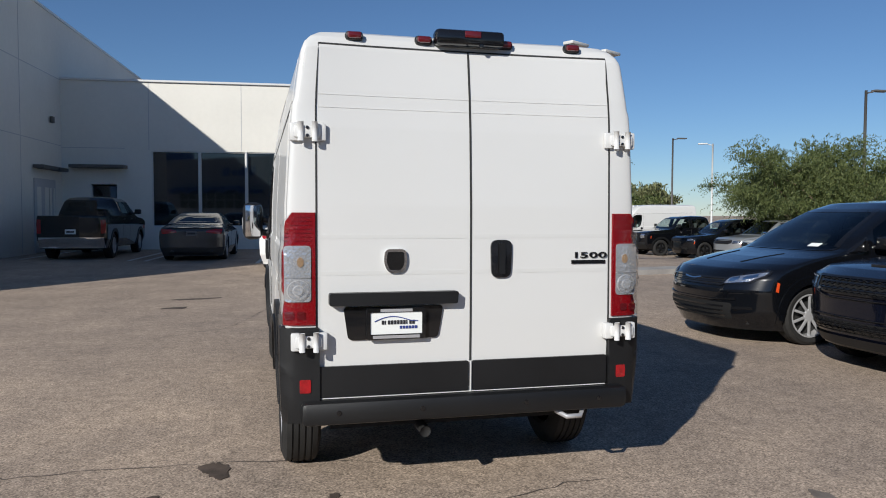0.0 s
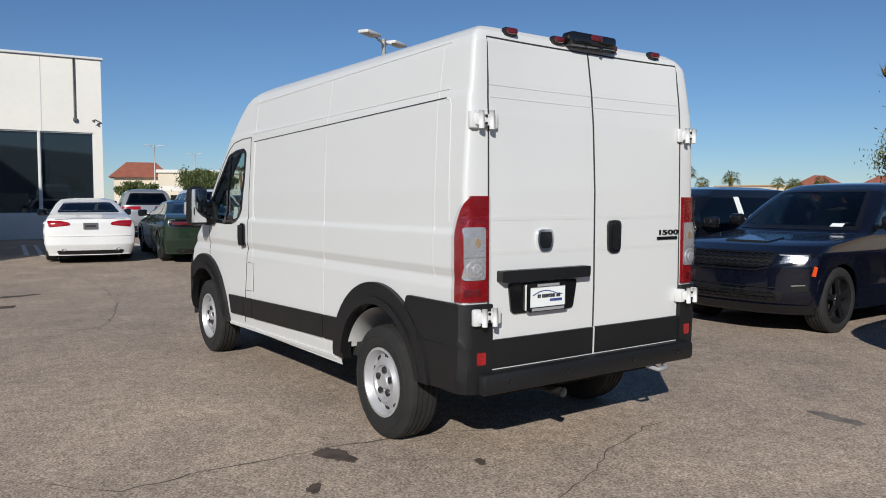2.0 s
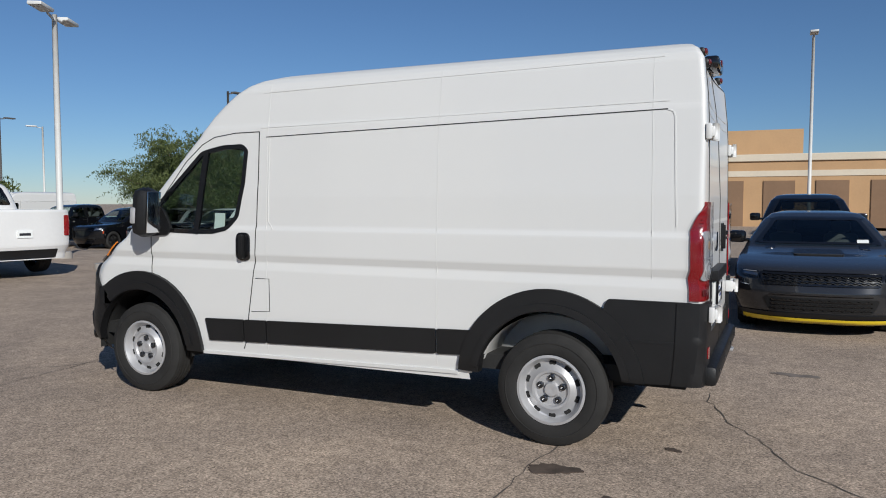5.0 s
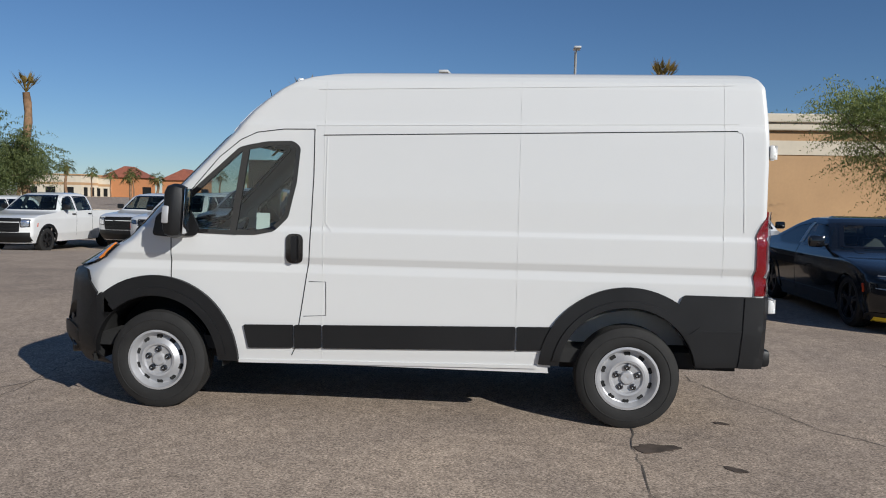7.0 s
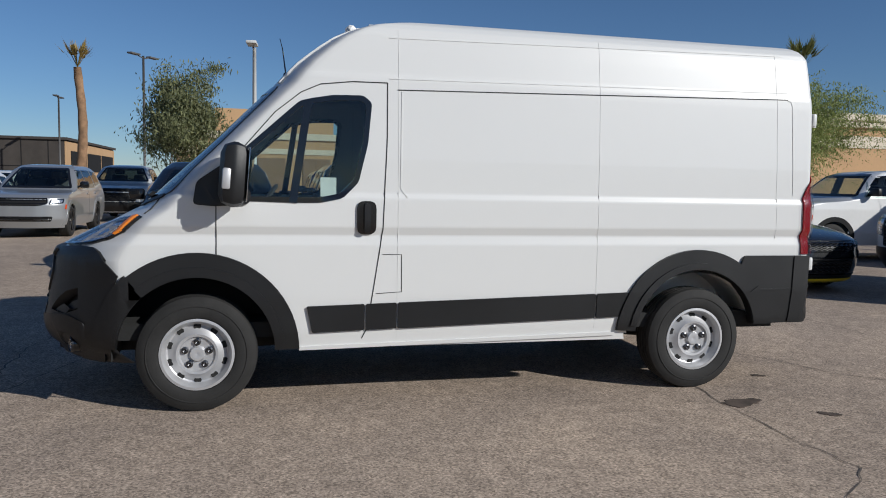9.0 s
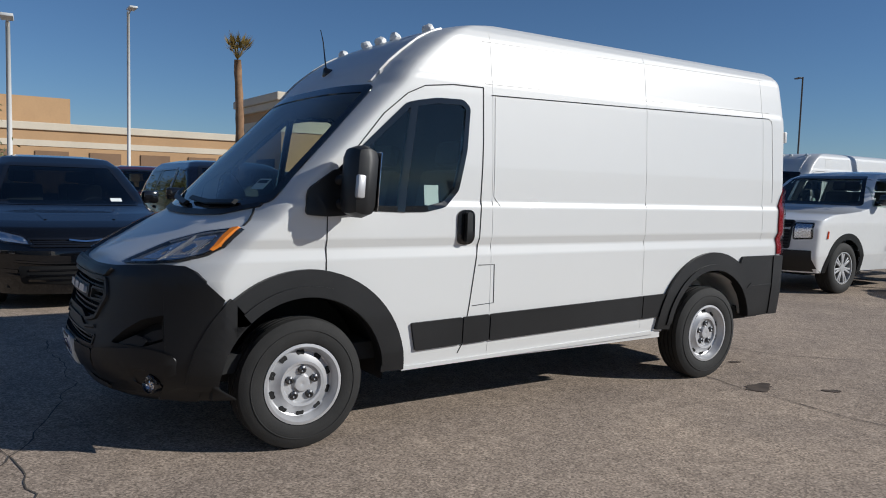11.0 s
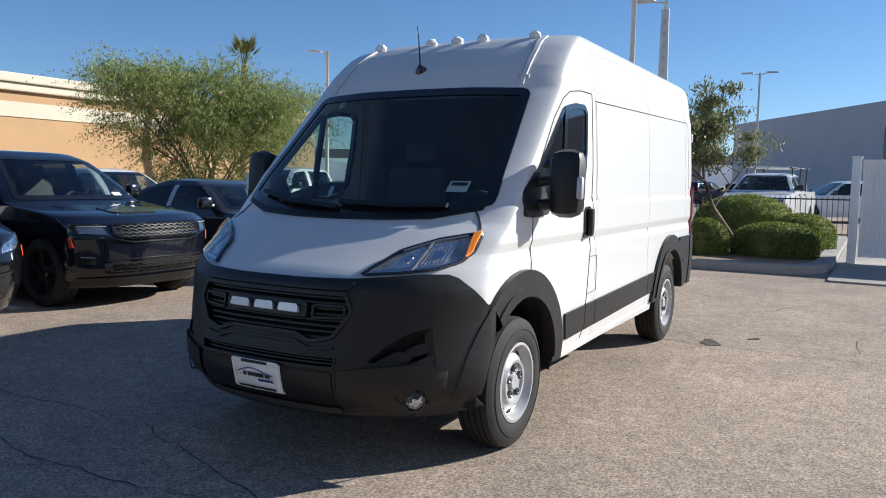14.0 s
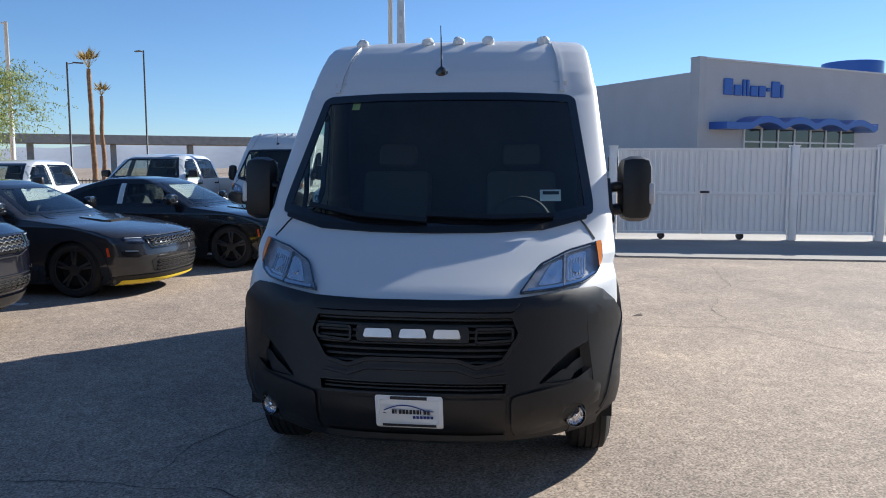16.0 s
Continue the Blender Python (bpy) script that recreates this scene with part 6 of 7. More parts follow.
def far_store(x, y, sx, sy, h, mats, rz=0, label="cream and tan strip-mall building in the distance"):
    b = thing("store_building", label, "building", lean(x, y, rz, -.6))
    part("wall", box((0, 0, h / 2), (sx, sy, h)), mats[0], b, "", 0)
    part("parapet", box((0, 0, h + .25), (sx + .6, sy + .6, .5), .05), mats[1], b, "", 0)
    part("band", box((0, 0, h * .62), (sx + .1, sy + .1, h * .12)), mats[1], b, "", 0)
    for k in range(3):
        xx = -sx * .3 + k * sx * .3
        part("shopfront", box((xx, -sy / 2 - .03, h * .25), (sx * .16, .1, h * .42)), M_CAVITY, b, "", 0)
        part("shopfront", box((-sx / 2 - .03, -sy * .3 + k * sy * .3, h * .25), (.1, sy * .16, h * .42)), M_CAVITY, b, "", 0)
    return b


def gable_store(x, y, w, d, h, rz, wallm, roofm, label):
    b = thing("store_building", label, "building", lean(x, y, rz, -.6))
    part("wall", box((0, 0, h / 2), (w, d, h)), wallm, b, "", 0)
    bm = bmesh.new()
    o = .8
    a = [bm.verts.new(p) for p in ((-w / 2 - o, -d / 2 - o, h), (w / 2 + o, -d / 2 - o, h), (w / 2 + o, d / 2 + o, h), (-w / 2 - o, d / 2 + o, h), (-w * .28, 0, h + d * .32), (w * .28, 0, h + d * .32))]
    for f in ((0, 1, 5, 4), (1, 2, 5), (2, 3, 4, 5), (3, 0, 4)):
        bm.faces.new([a[k] for k in f])
    bm.faces.new([a[k] for k in (3, 2, 1, 0)])
    part("roof", bm, roofm, b, "tiled hip roof", 0)
    part("shopfront", box((0, -d / 2 - .03, h * .3), (w * .5, .1, h * .5)), M_CAVITY, b, "", 0)
    return b


# the dark carport-like block, the store with service doors, and the far strip malls
def dark_block():
    b = thing("service_building", "low dark-panelled service building with tan end wall", "building", lean(72.0, 21.0, 0, -.4))
    part("wall", box((12, 3.7, 2.7), (24, 7.4, 5.4)), M_DBROWN, b, "", 0)
    part("end_wall", box((12, -.06, 2.7), (24, .1, 5.2)), M_TAN, b, "", 0)
    part("roof_edge", box((12, 3.7, 5.52), (24.4, 8.0, .24)), M_DBROWN, b, "", 0)
    for k in range(3):
        part("bay_opening", box((5.2 + 7.2 * k, -.13, 3.5), (6.6, .1, 1.9)), M_CAVITY, b, "", 0)
        part("panel_joint", box((-.01, 1.4 + 2.3 * k, 2.7), (.04, .06, 5.2)), M_CAVITY, b, "", 0)
    part("panel_joint", box((-.01, 3.7, 2.9), (.04, 7.2, .06)), M_CAVITY, b, "", 0)
    return b


dark_block()


def service_store():
    b = thing("retail_building", "tan retail building with a row of service doors", "building", lean(52.0, 8.0, 0, 0))
    part("wall", box((8, -12.5, 2.3), (16, 27, 4.6)), M_TAN, b, "", 0)
    part("cornice", box((8, -12.5, 4.8), (16.3, 27.3, .5), .05), M_CREAM, b, "", 0)
    part("band", box((8, -12.5, 3.7), (16.1, 27.1, .4)), M_CREAM, b, "", 0)
    part("upper_block", box((9, -6, 6.0), (12, 9, 2.0)), M_TAN, b, "", 0)
    part("roof_slab", box((3.6, .2, 5.75), (9, 3.4, .75), .08), M_NAVYROOF, b, "dark blue overhanging roof slab", 0)
    for k in range(7):
        part("service_door", box((-.03, -2.4 - 3.3 * k, 1.6), (.1, 2.0, 3.2)), M_BROWN, b, "", 0)
    return b


service_store()
gable_store(27.8, 126.4, 8, 8, 5.8, -14, M_CREAM, M_ROOFT, "cream store with a red tiled roof, far off")
far_store(37.5, 124, 15, 12, 6.5, (M_CREAM, M_WALLW), -14, "long cream store far behind the car park")
gable_store(260, 139, 13, 13, 7.2, 0, M_ORANGE, M_ROOFT, "orange stucco store with a tiled roof, far off")
far_store(249, 158, 14, 22, 7.4, (M_CREAM, M_TAN), 0)
far_store(257, 147, 8, 9, 6.8, (M_CREAM, M_TAN), 0)
gable_store(262, 118, 13, 13, 6.6, 0, M_ORANGE, M_ROOFT, "orange stucco store with a tiled roof, far off")


def grey_dealership():
    """Grey dealership hall opposite, seen over the fence: a long side wall, and a front with a wavy blue canopy."""
    b = thing("dealership_hall", "grey rendered dealership hall with blue wavy canopy", "building", pose(-12.4, -51.2, 0, 0, 0, -146))
    # local +y runs along the long side wall, local +x along the front
    part("hall", box((11.0, 22.3, 4.35), (22, 44, 8.7)), M_WALLG, b, "", 0)
    part("front_wall", box((11.2, -.15, 4.8), (22.8, .7, 9.6)), M_WALLG, b, "", 0)
    part("coping", box((11.2, -.15, 9.65), (23, .9, .12)), M_ALU, b, "", 0)
    part("corner_pier", box((.05, -.2, 4.85), (.7, .9, 9.75)), M_PIER, b, "", 0)
    for k in range(7):
        part("storefront", box((5.5 + 1.9 * k, -.56, 2.9), (1.75, .1, 3.4)), M_STORE, b, "", 0)
        part("pier", box((4.55 + 1.9 * k, -.6, 2.9), (.15, .2, 3.5)), M_ALU, b, "", 0)
    part("transom", box((11.2, -.62, 3.6), (13.4, .12, .12)), M_ALU, b, "", 0)
    bm = bmesh.new()
    rows_ = []
    for k in range(41):
        x = 1.0 + 17.5 * k / 40
        z = 5.0 + .55 * abs(math.sin(math.pi * (x - 3.6) / 3.6)) ** .8 * (1 if x > 3.6 else 0)
        rows_.append([bm.verts.new((x, y, zz)) for y, zz in ((-.4, z), (-2.2, z - .05), (-2.2, z - .55), (-.4, z - .55))])
    for a, c in zip(rows_, rows_[1:]):
        for j in range(4):
            bm.faces.new((a[j], a[(j + 1) % 4], c[(j + 1) % 4], c[j]))
    bm.faces.new(rows_[0])
    bm.faces.new(rows_[-1][::-1])
    bmesh.ops.recalc_face_normals(bm, faces=bm.faces)
    part("canopy", bm, M_BLUE, b, "bright blue wavy canopy", 60)
    # sign: plain bars in place of the name
    for x, w, h in ((2.75, .95, 1.25), (3.75, .78, .82), (4.4, .30, 1.25), (4.82, .30, 1.25), (5.5, .78, .82), (6.4, .80, .85), (7.1, .42, .28), (7.9, .95, 1.25), (8.65, .30, 1.05)):
        part("sign_bar", box((x, -.58, 7.05 + h / 2 + (.45 if h < .5 else 0)), (w, .16, h), .08), M_BLUE, b, "blue sign lettering as bars", 0)
    part("side_window", box((-.06, 16.0, 5.1), (.1, 1.6, 2.9)), M_STORE, b, "", 0)
    part("window_bar", box((-.12, 16.0, 5.1), (.06, .1, 2.9)), M_ALU, b, "", 0)
    for y in (3.0, 9.0, 12.0):
        part("side_window", box((-.06, y, 1.9), (.1, 3.0 if y < 4 else 1.4, 1.2)), M_STORE, b, "", 0)
    part("roof_drum", revolve([(9.6, 2.6), (11.2, 2.6), (11.25, 2.4)], 30, "z", True), M_BLUE, b, "round blue roof tower").matrix_basis = pose(23.6, 4, 0)
    return b


grey_dealership()

# ---- island, fence, apron ----
def island():
    soil = rounded([(-1.75, -7.0), (1.0, -7.1), (1.0, -16.5), (-1.75, -16.5)], [1.0, .8, .2, .8], 8)
    outer = rounded([(-2.05, -6.7), (1.3, -6.8), (1.3, -16.8), (-2.05, -16.8)], [1.25, 1.0, .3, 1.0], 8)
    flat = lambda x, y, d: Vector((x, y, d))
    k = tagged(part("kerb", patch([outer, soil], flat, .15, .30, 2.0), M_KERB, None, "pale concrete kerb round a planted island", 40), "", "kerb", "", "structure")
    tagged(part("planting_bed", patch([soil], flat, .12, .2, .8), M_SOIL, None, "reddish gravel bed inside the kerbed island"), "", "planting bed", "", "structure")


def bush(x, y, r, h, seed, label="round clipped green bush", z=.12, group="bushes on the island"):
    rnd = random.Random(seed)
    b = thing("bush", label, "bush", pose(x, y, z), group)
    bm = bmesh.new()
    for _ in range(int(9000 * r)):
        a, c = rnd.uniform(0, 2 * math.pi), rnd.uniform(-.5, 1)
        rr = r * (1 + .06 * math.sin(3 * a + seed) + .03 * math.sin(7 * a + 2 * seed)) * rnd.uniform(.90, 1.03)
        s_ = max(0, 1 - max(0, c) ** 2.6) ** .5
        p = Vector((rr * s_ * math.cos(a), rr * s_ * math.sin(a), h * (.33 + .64 * c) * rnd.uniform(.95, 1.02)))
        leaf(bm, p, rnd, .019)
    part("leaves", bm, M_BUSH, b, "", 0)
    core = revolve([(0, r * .90), (h * .3, r * .93), (h * .6, r * .88), (h * .83, r * .62), (h * .92, .01)], 20, "z")
    part("core", core, M_BUSH, b)
    return b


def leaf(bm, p, rnd, s, stretch=2.1):
    q = Euler((rnd.uniform(0, 6.3), rnd.uniform(0, 6.3), rnd.uniform(0, 6.3))).to_matrix()
    a, b = q @ Vector((s * stretch, 0, 0)), q @ Vector((0, s * .6, 0))
    vs = [bm.verts.new(p + d) for d in (-a, b, a, -b)]
    bm.faces.new(vs)


def tree(name, label, x, y, z, trunk_h, top, spread, seed, leafm, n_leaf, leaf_s, flat=1.0, lean_x=0.0, density=1.0, multi=1, droop=0.0, feather=0.0, slim=1.0, dome=False):
    """A tapered trunk with forking limbs, and clumps of small leaves at the twigs."""
    rnd = random.Random(seed)
    t = thing(name, label, "tree", pose(x, y, z))
    wood = bmesh.new()
    tips = []
    def grow(p, d, length, r, depth):
        n = 3
        pts, rad = [p], [r]
        for k in range(n):
            d = (d + Vector((rnd.uniform(-.22, .22), rnd.uniform(-.22, .22), rnd.uniform(-.10, .14)))).normalized()
            p = p + d * length / n
            pts.append(p)
            rad.append(r * (1 - .5 * (k + 1) / n))
        add_tube(wood, pts, rad, 7 if depth < 2 else 5, False)
        if depth >= 3:
            tips.append((p, d))
            tips.append((pts[1], d))
            return
        for k in range(3 if depth else 4):
            a = rnd.uniform(0, 2 * math.pi)
            out = Vector((math.cos(a), math.sin(a), rnd.uniform(.15, .75) * flat))
            grow(p if k else pts[-2], (d * .45 + out).normalized(), length * rnd.uniform(.62, .85), rad[-1] * .8, depth + 1)
    for k in range(multi):
        a = 2 * math.pi * k / max(1, multi)
        d0 = Vector((lean_x + (.35 * math.cos(a) if multi > 1 else 0), (.35 * math.sin(a) if multi > 1 else 0), 1)).normalized()
        grow(Vector((0, 0, -.1)), d0, trunk_h, (.05 * trunk_h ** .7 + .03) * slim, 0)
    pts = [p for p, _ in tips]
    cx, cy = sum(p.x for p in pts) / len(pts), sum(p.y for p in pts) / len(pts)
    ex, zmax = max(math.hypot(p.x - cx, p.y - cy) for p in pts), max(p.z for p in pts)
    fx, fz = spread * .9 / ex, (top - trunk_h) / max(.1, zmax - trunk_h)
    if dome:
        zmax = sorted(p.z for p in pts)[int(len(pts) * .82)]
        fz = (top - trunk_h) * .86 / max(.1, zmax - trunk_h)
    def cap(h):
        lim = (top - trunk_h) * .86
        return h if not dome or h < lim else lim + (top - trunk_h) * .14 * math.tanh((h - lim) / lim * 2)
    def warp(p):
        k = ramp01(p.z, trunk_h * .8, trunk_h * 1.6)
        return Vector((p.x * (1 + (fx - 1) * k), p.y * (1 + (fx - 1) * k), p.z if p.z < trunk_h else trunk_h + cap((p.z - trunk_h) * fz)))
    for v in wood.verts:
        v.co = warp(v.co)
    part("trunk", wood, M_TRUNK, t)
    bm = bmesh.new()
    per = max(1, int(n_leaf / len(tips)))
    for p, d in tips:
        c = warp(p)
        rr = spread * rnd.uniform(.12, .26)
        if feather:
            # fine sprays: thin arching twigs with leaflets along both sides
            hub = Vector((0, 0, trunk_h + (top - trunk_h) * .3))
            for _ in range(max(3, int(per * rnd.uniform(.5, 1.5) / 16))):
                b0 = c + Vector((rnd.gauss(0, 1), rnd.gauss(0, 1), rnd.gauss(0, .7))) * rr * .38
                a = ((b0 - hub).normalized() + Vector((rnd.uniform(-.7, .7), rnd.uniform(-.7, .7), rnd.uniform(-.35, .35)))).normalized()
                ln = feather * rnd.uniform(.6, 1.4)
                for j in range(16):
                    u = j / 15
                    q = b0 + a * ln * u + Vector((0, 0, -.55 * ln * u * u))
                    leaf(bm, q + Vector((rnd.gauss(0, 1), rnd.gauss(0, 1), rnd.gauss(0, 1))) * .035, rnd, leaf_s * rnd.uniform(.7, 1.3) * (1.1 - .4 * u))
            continue
        for _ in range(int(per * rnd.uniform(.5, 1.5))):
            o = Vector((rnd.gauss(0, 1), rnd.gauss(0, 1), rnd.gauss(0, .6))) * rr * .5
            o.z -= droop * math.hypot(o.x, o.y)
            leaf(bm, c + o, rnd, leaf_s * rnd.uniform(.7, 1.3))
    part("crown", bm, leafm, t, "", 0)
    return t


def palm(x, y, h, seed, tied=True, crown=1.1, z=-.3, label="", fresh=False):
    """A fan palm: tall ringed trunk; new-planted ones have their fronds tied up in a tuft."""
    rnd = random.Random(seed)
    p = thing("palm_tree", label or ("tall thin palm with its fronds tied upright" if tied else "palm tree with a full round crown of fronds"), "palm tree", pose(x, y, z, 0, 0, rnd.uniform(0, 360)))
    H = h - z - (crown if tied else crown * .7)
    pts = [(.10 * math.sin(k * .5 + seed), .08 * math.cos(k * .7 + seed), H * k / 14) for k in range(15)]
    rad = [.21 - .06 * k / 14 + .022 * (k % 2) for k in range(15)]
    part("trunk", tube(pts, rad, 9), M_PTRUNK, p)
    tx, ty, tz = pts[-1]
    bm = bmesh.new()
    n = 34 if tied else 46
    for k in range(n):
        a = rnd.uniform(0, 2 * math.pi)
        up = rnd.uniform(.75, 1.3) if tied else rnd.uniform(-.5, 1.2)
        L = crown * rnd.uniform(.75, 1.1)
        d = Vector((math.cos(a) * math.cos(up), math.sin(a) * math.cos(up), math.sin(up)))
        side = d.cross(Vector((0, 0, 1))).normalized()
        base = Vector((tx, ty, tz))
        mid = base + d * L * .55
        for j in range(7):
            q = (j - 3) / 3
            tip = base + d * L * (1 - .25 * abs(q)) + side * q * L * (.14 if tied else .40) + Vector((0, 0, -(.02 if tied else .22) * L * (1 + abs(q))))
            w = side * .03 * L
            v = [bm.verts.new(c) for c in (mid - w, mid + w, tip)]
            bm.faces.new(v)
        s0 = [bm.verts.new(c) for c in (base - side * .015, base + side * .015, mid + side * .012, mid - side * .012)]
        bm.faces.new(s0)
    part("crown", bm, M_DRYFR if tied and not fresh else M_FROND, p, "", 0)
    if not tied:
        sk = bmesh.new()
        for k in range(60):
            a, L = rnd.uniform(0, 6.28), crown * rnd.uniform(.4, .9)
            b0 = Vector((tx + .2 * math.cos(a), ty + .2 * math.sin(a), tz + .05))
            t0 = b0 + Vector((.25 * math.cos(a), .25 * math.sin(a), -L))
            w = Vector((-math.sin(a), math.cos(a), 0)) * .08
            sk.faces.new([sk.verts.new(c) for c in (b0 - w, b0 + w, t0)])
        part("skirt", sk, M_DRYFR, p, "dry hanging fronds", 0)
    return p


def lamp_post(x, y, h, az, kind="single", pale=True, z=-.3, base=True, w=.09):
    """A steel post with one or two flat lamp heads; az: degrees to which its arm points."""
    mt = M_POLEW if pale else M_POLED
    p = thing("street_lamp", ("white" if pale else "dark bronze") + " steel car park lamp post with " + ("two flat heads" if kind == "double" else "one flat head"), "street lamp", pose(x, y, z, 0, 0, -az), "car park lamps")
    H = h - z
    part("post", tube([(0, 0, 0), (0, 0, H * .5), (0, 0, H)], [w, w * .9, w * .75], 10), mt, p)
    part("footing", revolve([(0, .28), (.5, .28), (.55, .25), (.55, .05)], 16, "z"), M_CONC, p)
    for s in ((1, -1) if kind == "double" else (1,)):
        part("arm", tube([(0, 0, H - .15), (0, s * .45, H - .06)], .035, 8), mt, p)
        part("lamp_head", box((0, s * .85, H), (.36, .82, .10), .03, None), mt, p)
    return p


island()
# white slatted fence with gates, on a concrete apron
def fence():
    ap = tagged(part("pavement", patch([rounded([(-2.06, -6.05), (-2.06, -14.0), (-26.0, -14.0), (-26.0, -5.0)], .05)], lambda x, y, d: Vector((x, y, d)), .03, .1, 3.0), M_CONC, None, "pale concrete apron before the fence", 40), "", "pavement", "", "structure")
    f = thing("fence", "white painted steel slat fence with double gates", "fence", pose(0, -9.45, .03))
    xs = [-2.3, -6.15, -7.95, -11.8, -13.6, -17.4, -19.2, -23.0]
    for x in xs:
        part("post", box((x, 0, 1.02), (.16, .16, 2.04), .01), M_FENCE, f)
        part("post_cap", box((x, 0, 2.05), (.20, .20, .03), .008), M_FENCE, f)
    slat = None
    for a, b in zip(xs, xs[1:]):
        wide = a - b > 3
        leaves = [(b + .11, (a + b) / 2 - .01), ((a + b) / 2 + .01, a - .11)] if wide else [(b + .09, a - .09)]
        for lo, hi in leaves:
            part("gate_sheet", box(((lo + hi) / 2, 0, 1.06), (hi - lo, .012, 1.86)), M_FENCE, f, "", 0)
            for z, h in ((.16, .06), (1.02, .06), (1.98, .05)):
                part("rail", box(((lo + hi) / 2, .052, z), (hi - lo, .04, h), .004), M_FENCE, f, "", 0)
            for x in (lo + .025, hi - .025):
                part("gate_stile", box((x, .054, 1.07), (.05, .045, 1.87), .004), M_FENCE, f, "", 0)
            n = max(1, int((hi - lo - .1) / .125))
            for k in range(n):
                x = lo + .05 + (k + .5) * (hi - lo - .1) / n
                if slat is None:
                    slat = part("slat", box((0, .020, 0), (.062, .030, 1.80), .006), M_FENCE, f, "", 0)
                    slat.matrix_basis = pose(x, 0, 1.07)
                else:
                    o = slat.copy()
                    scene.collection.objects.link(o)
                    o.matrix_basis = pose(x, 0, 1.07)
        if wide:
            part("gate_latch", box(((a + b) / 2 - .05, .085, 1.05), (.2, .03, .05), .01), M_IRON, f)
            for q in (.28, .72):
                part("caster", tube([(b + (a - b) * q, -.05, .08), (b + (a - b) * q, .02, .08)], .08, 10), M_IRON, f)
    # black railing beyond the island
    r = thing("railing", "black iron railing behind the planted island", "railing", pose(0, -17.2, .0))
    bar = part("bar", box((0, 0, .65), (.018, .018, 1.15)), M_IRON, r, "", 0)
    bar.matrix_basis = pose(-2.0, 0, 0)
    for k in range(1, 130):
        o = bar.copy()
        scene.collection.objects.link(o)
        o.matrix_basis = pose(-2.0 + k * .14, 0, 0)
    for z in (.15, 1.15):
        part("rail", box((7.0, 0, z), (18.2, .04, .04)), M_IRON, r, "", 0)


fence()
tree("oleander_tree", "small leaning tree with thin trunk and grey-green leaves", -.25, -9.6, .12, 1.75, 3.45, 1.55, 5, M_LEAF2, 10000, .027, .75, .5, slim=.7)
for k, (x, y, r, h) in enumerate([(.32, -8.6, .48, .72), (-1.0, -9.1, .80, .68), (.1, -12.4, 1.15, 1.2), (-1.25, -11.4, .7, .8)]):
    bush(x, y, r, h, k)

# ---- lamps, palms, trees ----
for x, y, h, az, kind, pale in [(8.9, 16.6, 6.6, 60, "double", True), (23.1, 3.3, 6.3, 275, "single", True), (43.8, 10.0, 8.9, 300, "double", False), (29.9, 28.4, 8.1, 90, "single", False),
        (34, 54, 8.2, 90, "single", False), (38.9, 55.5, 8.0, 300, "single", True), (34.2, -2.4, 9.4, 270, "single", True), (66, 20.0, 8.4, 90, "double", False), 
        (3.7, -14.7, 7.3, 240, "double", True), (4.8, -22.8, 8.6, 90, "single", True), (38, -52, 10.3, 230, "single", False), (35.5, -60, 12.4, 120, "single", False),
        (22.6, 97.7, 8.6, 90, "double", True), (34, 118, 9, 90, "double", True), (30.2, 69.1, 6.7, 90, "single", False), (58.3, -59.8, 7.4, 90, "double", False), (67.1, -65.1, 6.8, 90, "double", False), (5.2, -52.4, 9.7, 90, "double", True)]:
    lamp_post(x, y, h, az, kind, pale)
lamp_post(29.5, -33.2, 9.9, 50, "single", True, w=.14)
for k, (x, y, h, tied, c) in enumerate([(26.5, 22.8, 7.1, True, 1.1), (53.2, 44.5, 9.4, True, 1.4), (28.8, 10.4, 7.3, True, 1.25), (28.5, -5.9, 8.15, True, 1.3),
        (34.5, -49.5, 11.2, True, 1.8), (40.5, -61, 10.0, True, 1.6), (82.3, 65.4, 7.2, False, 2.0), (84.6, 62.6, 6.8, False, 1.9), (118, 84.2, 6.4, False, 2.0), (96.5, 63.6, 6.4, False, 1.9), (100.2, 56.0, 4.9, False, 1.7), (102.5, 53.0, 4.8, False, 1.7), (30.6, 88.2, 6.1, True, 1.3), (32.2, 87.6, 6.4, True, 1.3),
        (31.8, 79, 9.6, False, 1.7), (30.0, 80, 8.3, False, 1.6), (219, 130, 9.6, False, 3.2), (221, 125, 9.0, False, 3.0), (224, 119, 9.8, False, 3.2), (150, 62, 7.0, False, 2.4), (156, 58, 7.2, False, 2.4), (148, 56, 6.6, False, 2.3)]):
    palm(x, y, h, 11 + k, tied, c)
palm(26.4, -22.3, 9.1, 40, True, 1.8, fresh=True, label="tall palm with green fronds tied upright")
tree("palo_verde_tree", "wide green palo verde tree with feathery crown", 21.4, -15.3, -.2, 1.3, 5.75, 5.9, 3, M_LEAF, 120000, .031, .6, 0, multi=4, droop=.5, feather=.95, dome=True)
tree("palo_verde_tree", "wide dark green mesquite tree with dense feathery crown", 23.3, 24.6, -.4, 1.5, 5.1, 5.0, 4, M_MESQ, 150000, .033, .7, 0, multi=4, droop=.3, feather=.55)
tree("broadleaf_tree", "airy upright broadleaf tree with several thin trunks", 20.6, 5.65, .0, 1.55, 5.3, 2.3, 8, M_LEAF2, 23000, .034, 1.2, 0, multi=4, slim=.55)
tree("palo_verde_tree", "wide green palo verde tree with feathery crown", 20.0, 41.0, -.3, 1.7, 5.0, 4.4, 9, M_MESQ, 30000, .075, .8, multi=3, droop=.3, feather=.7)
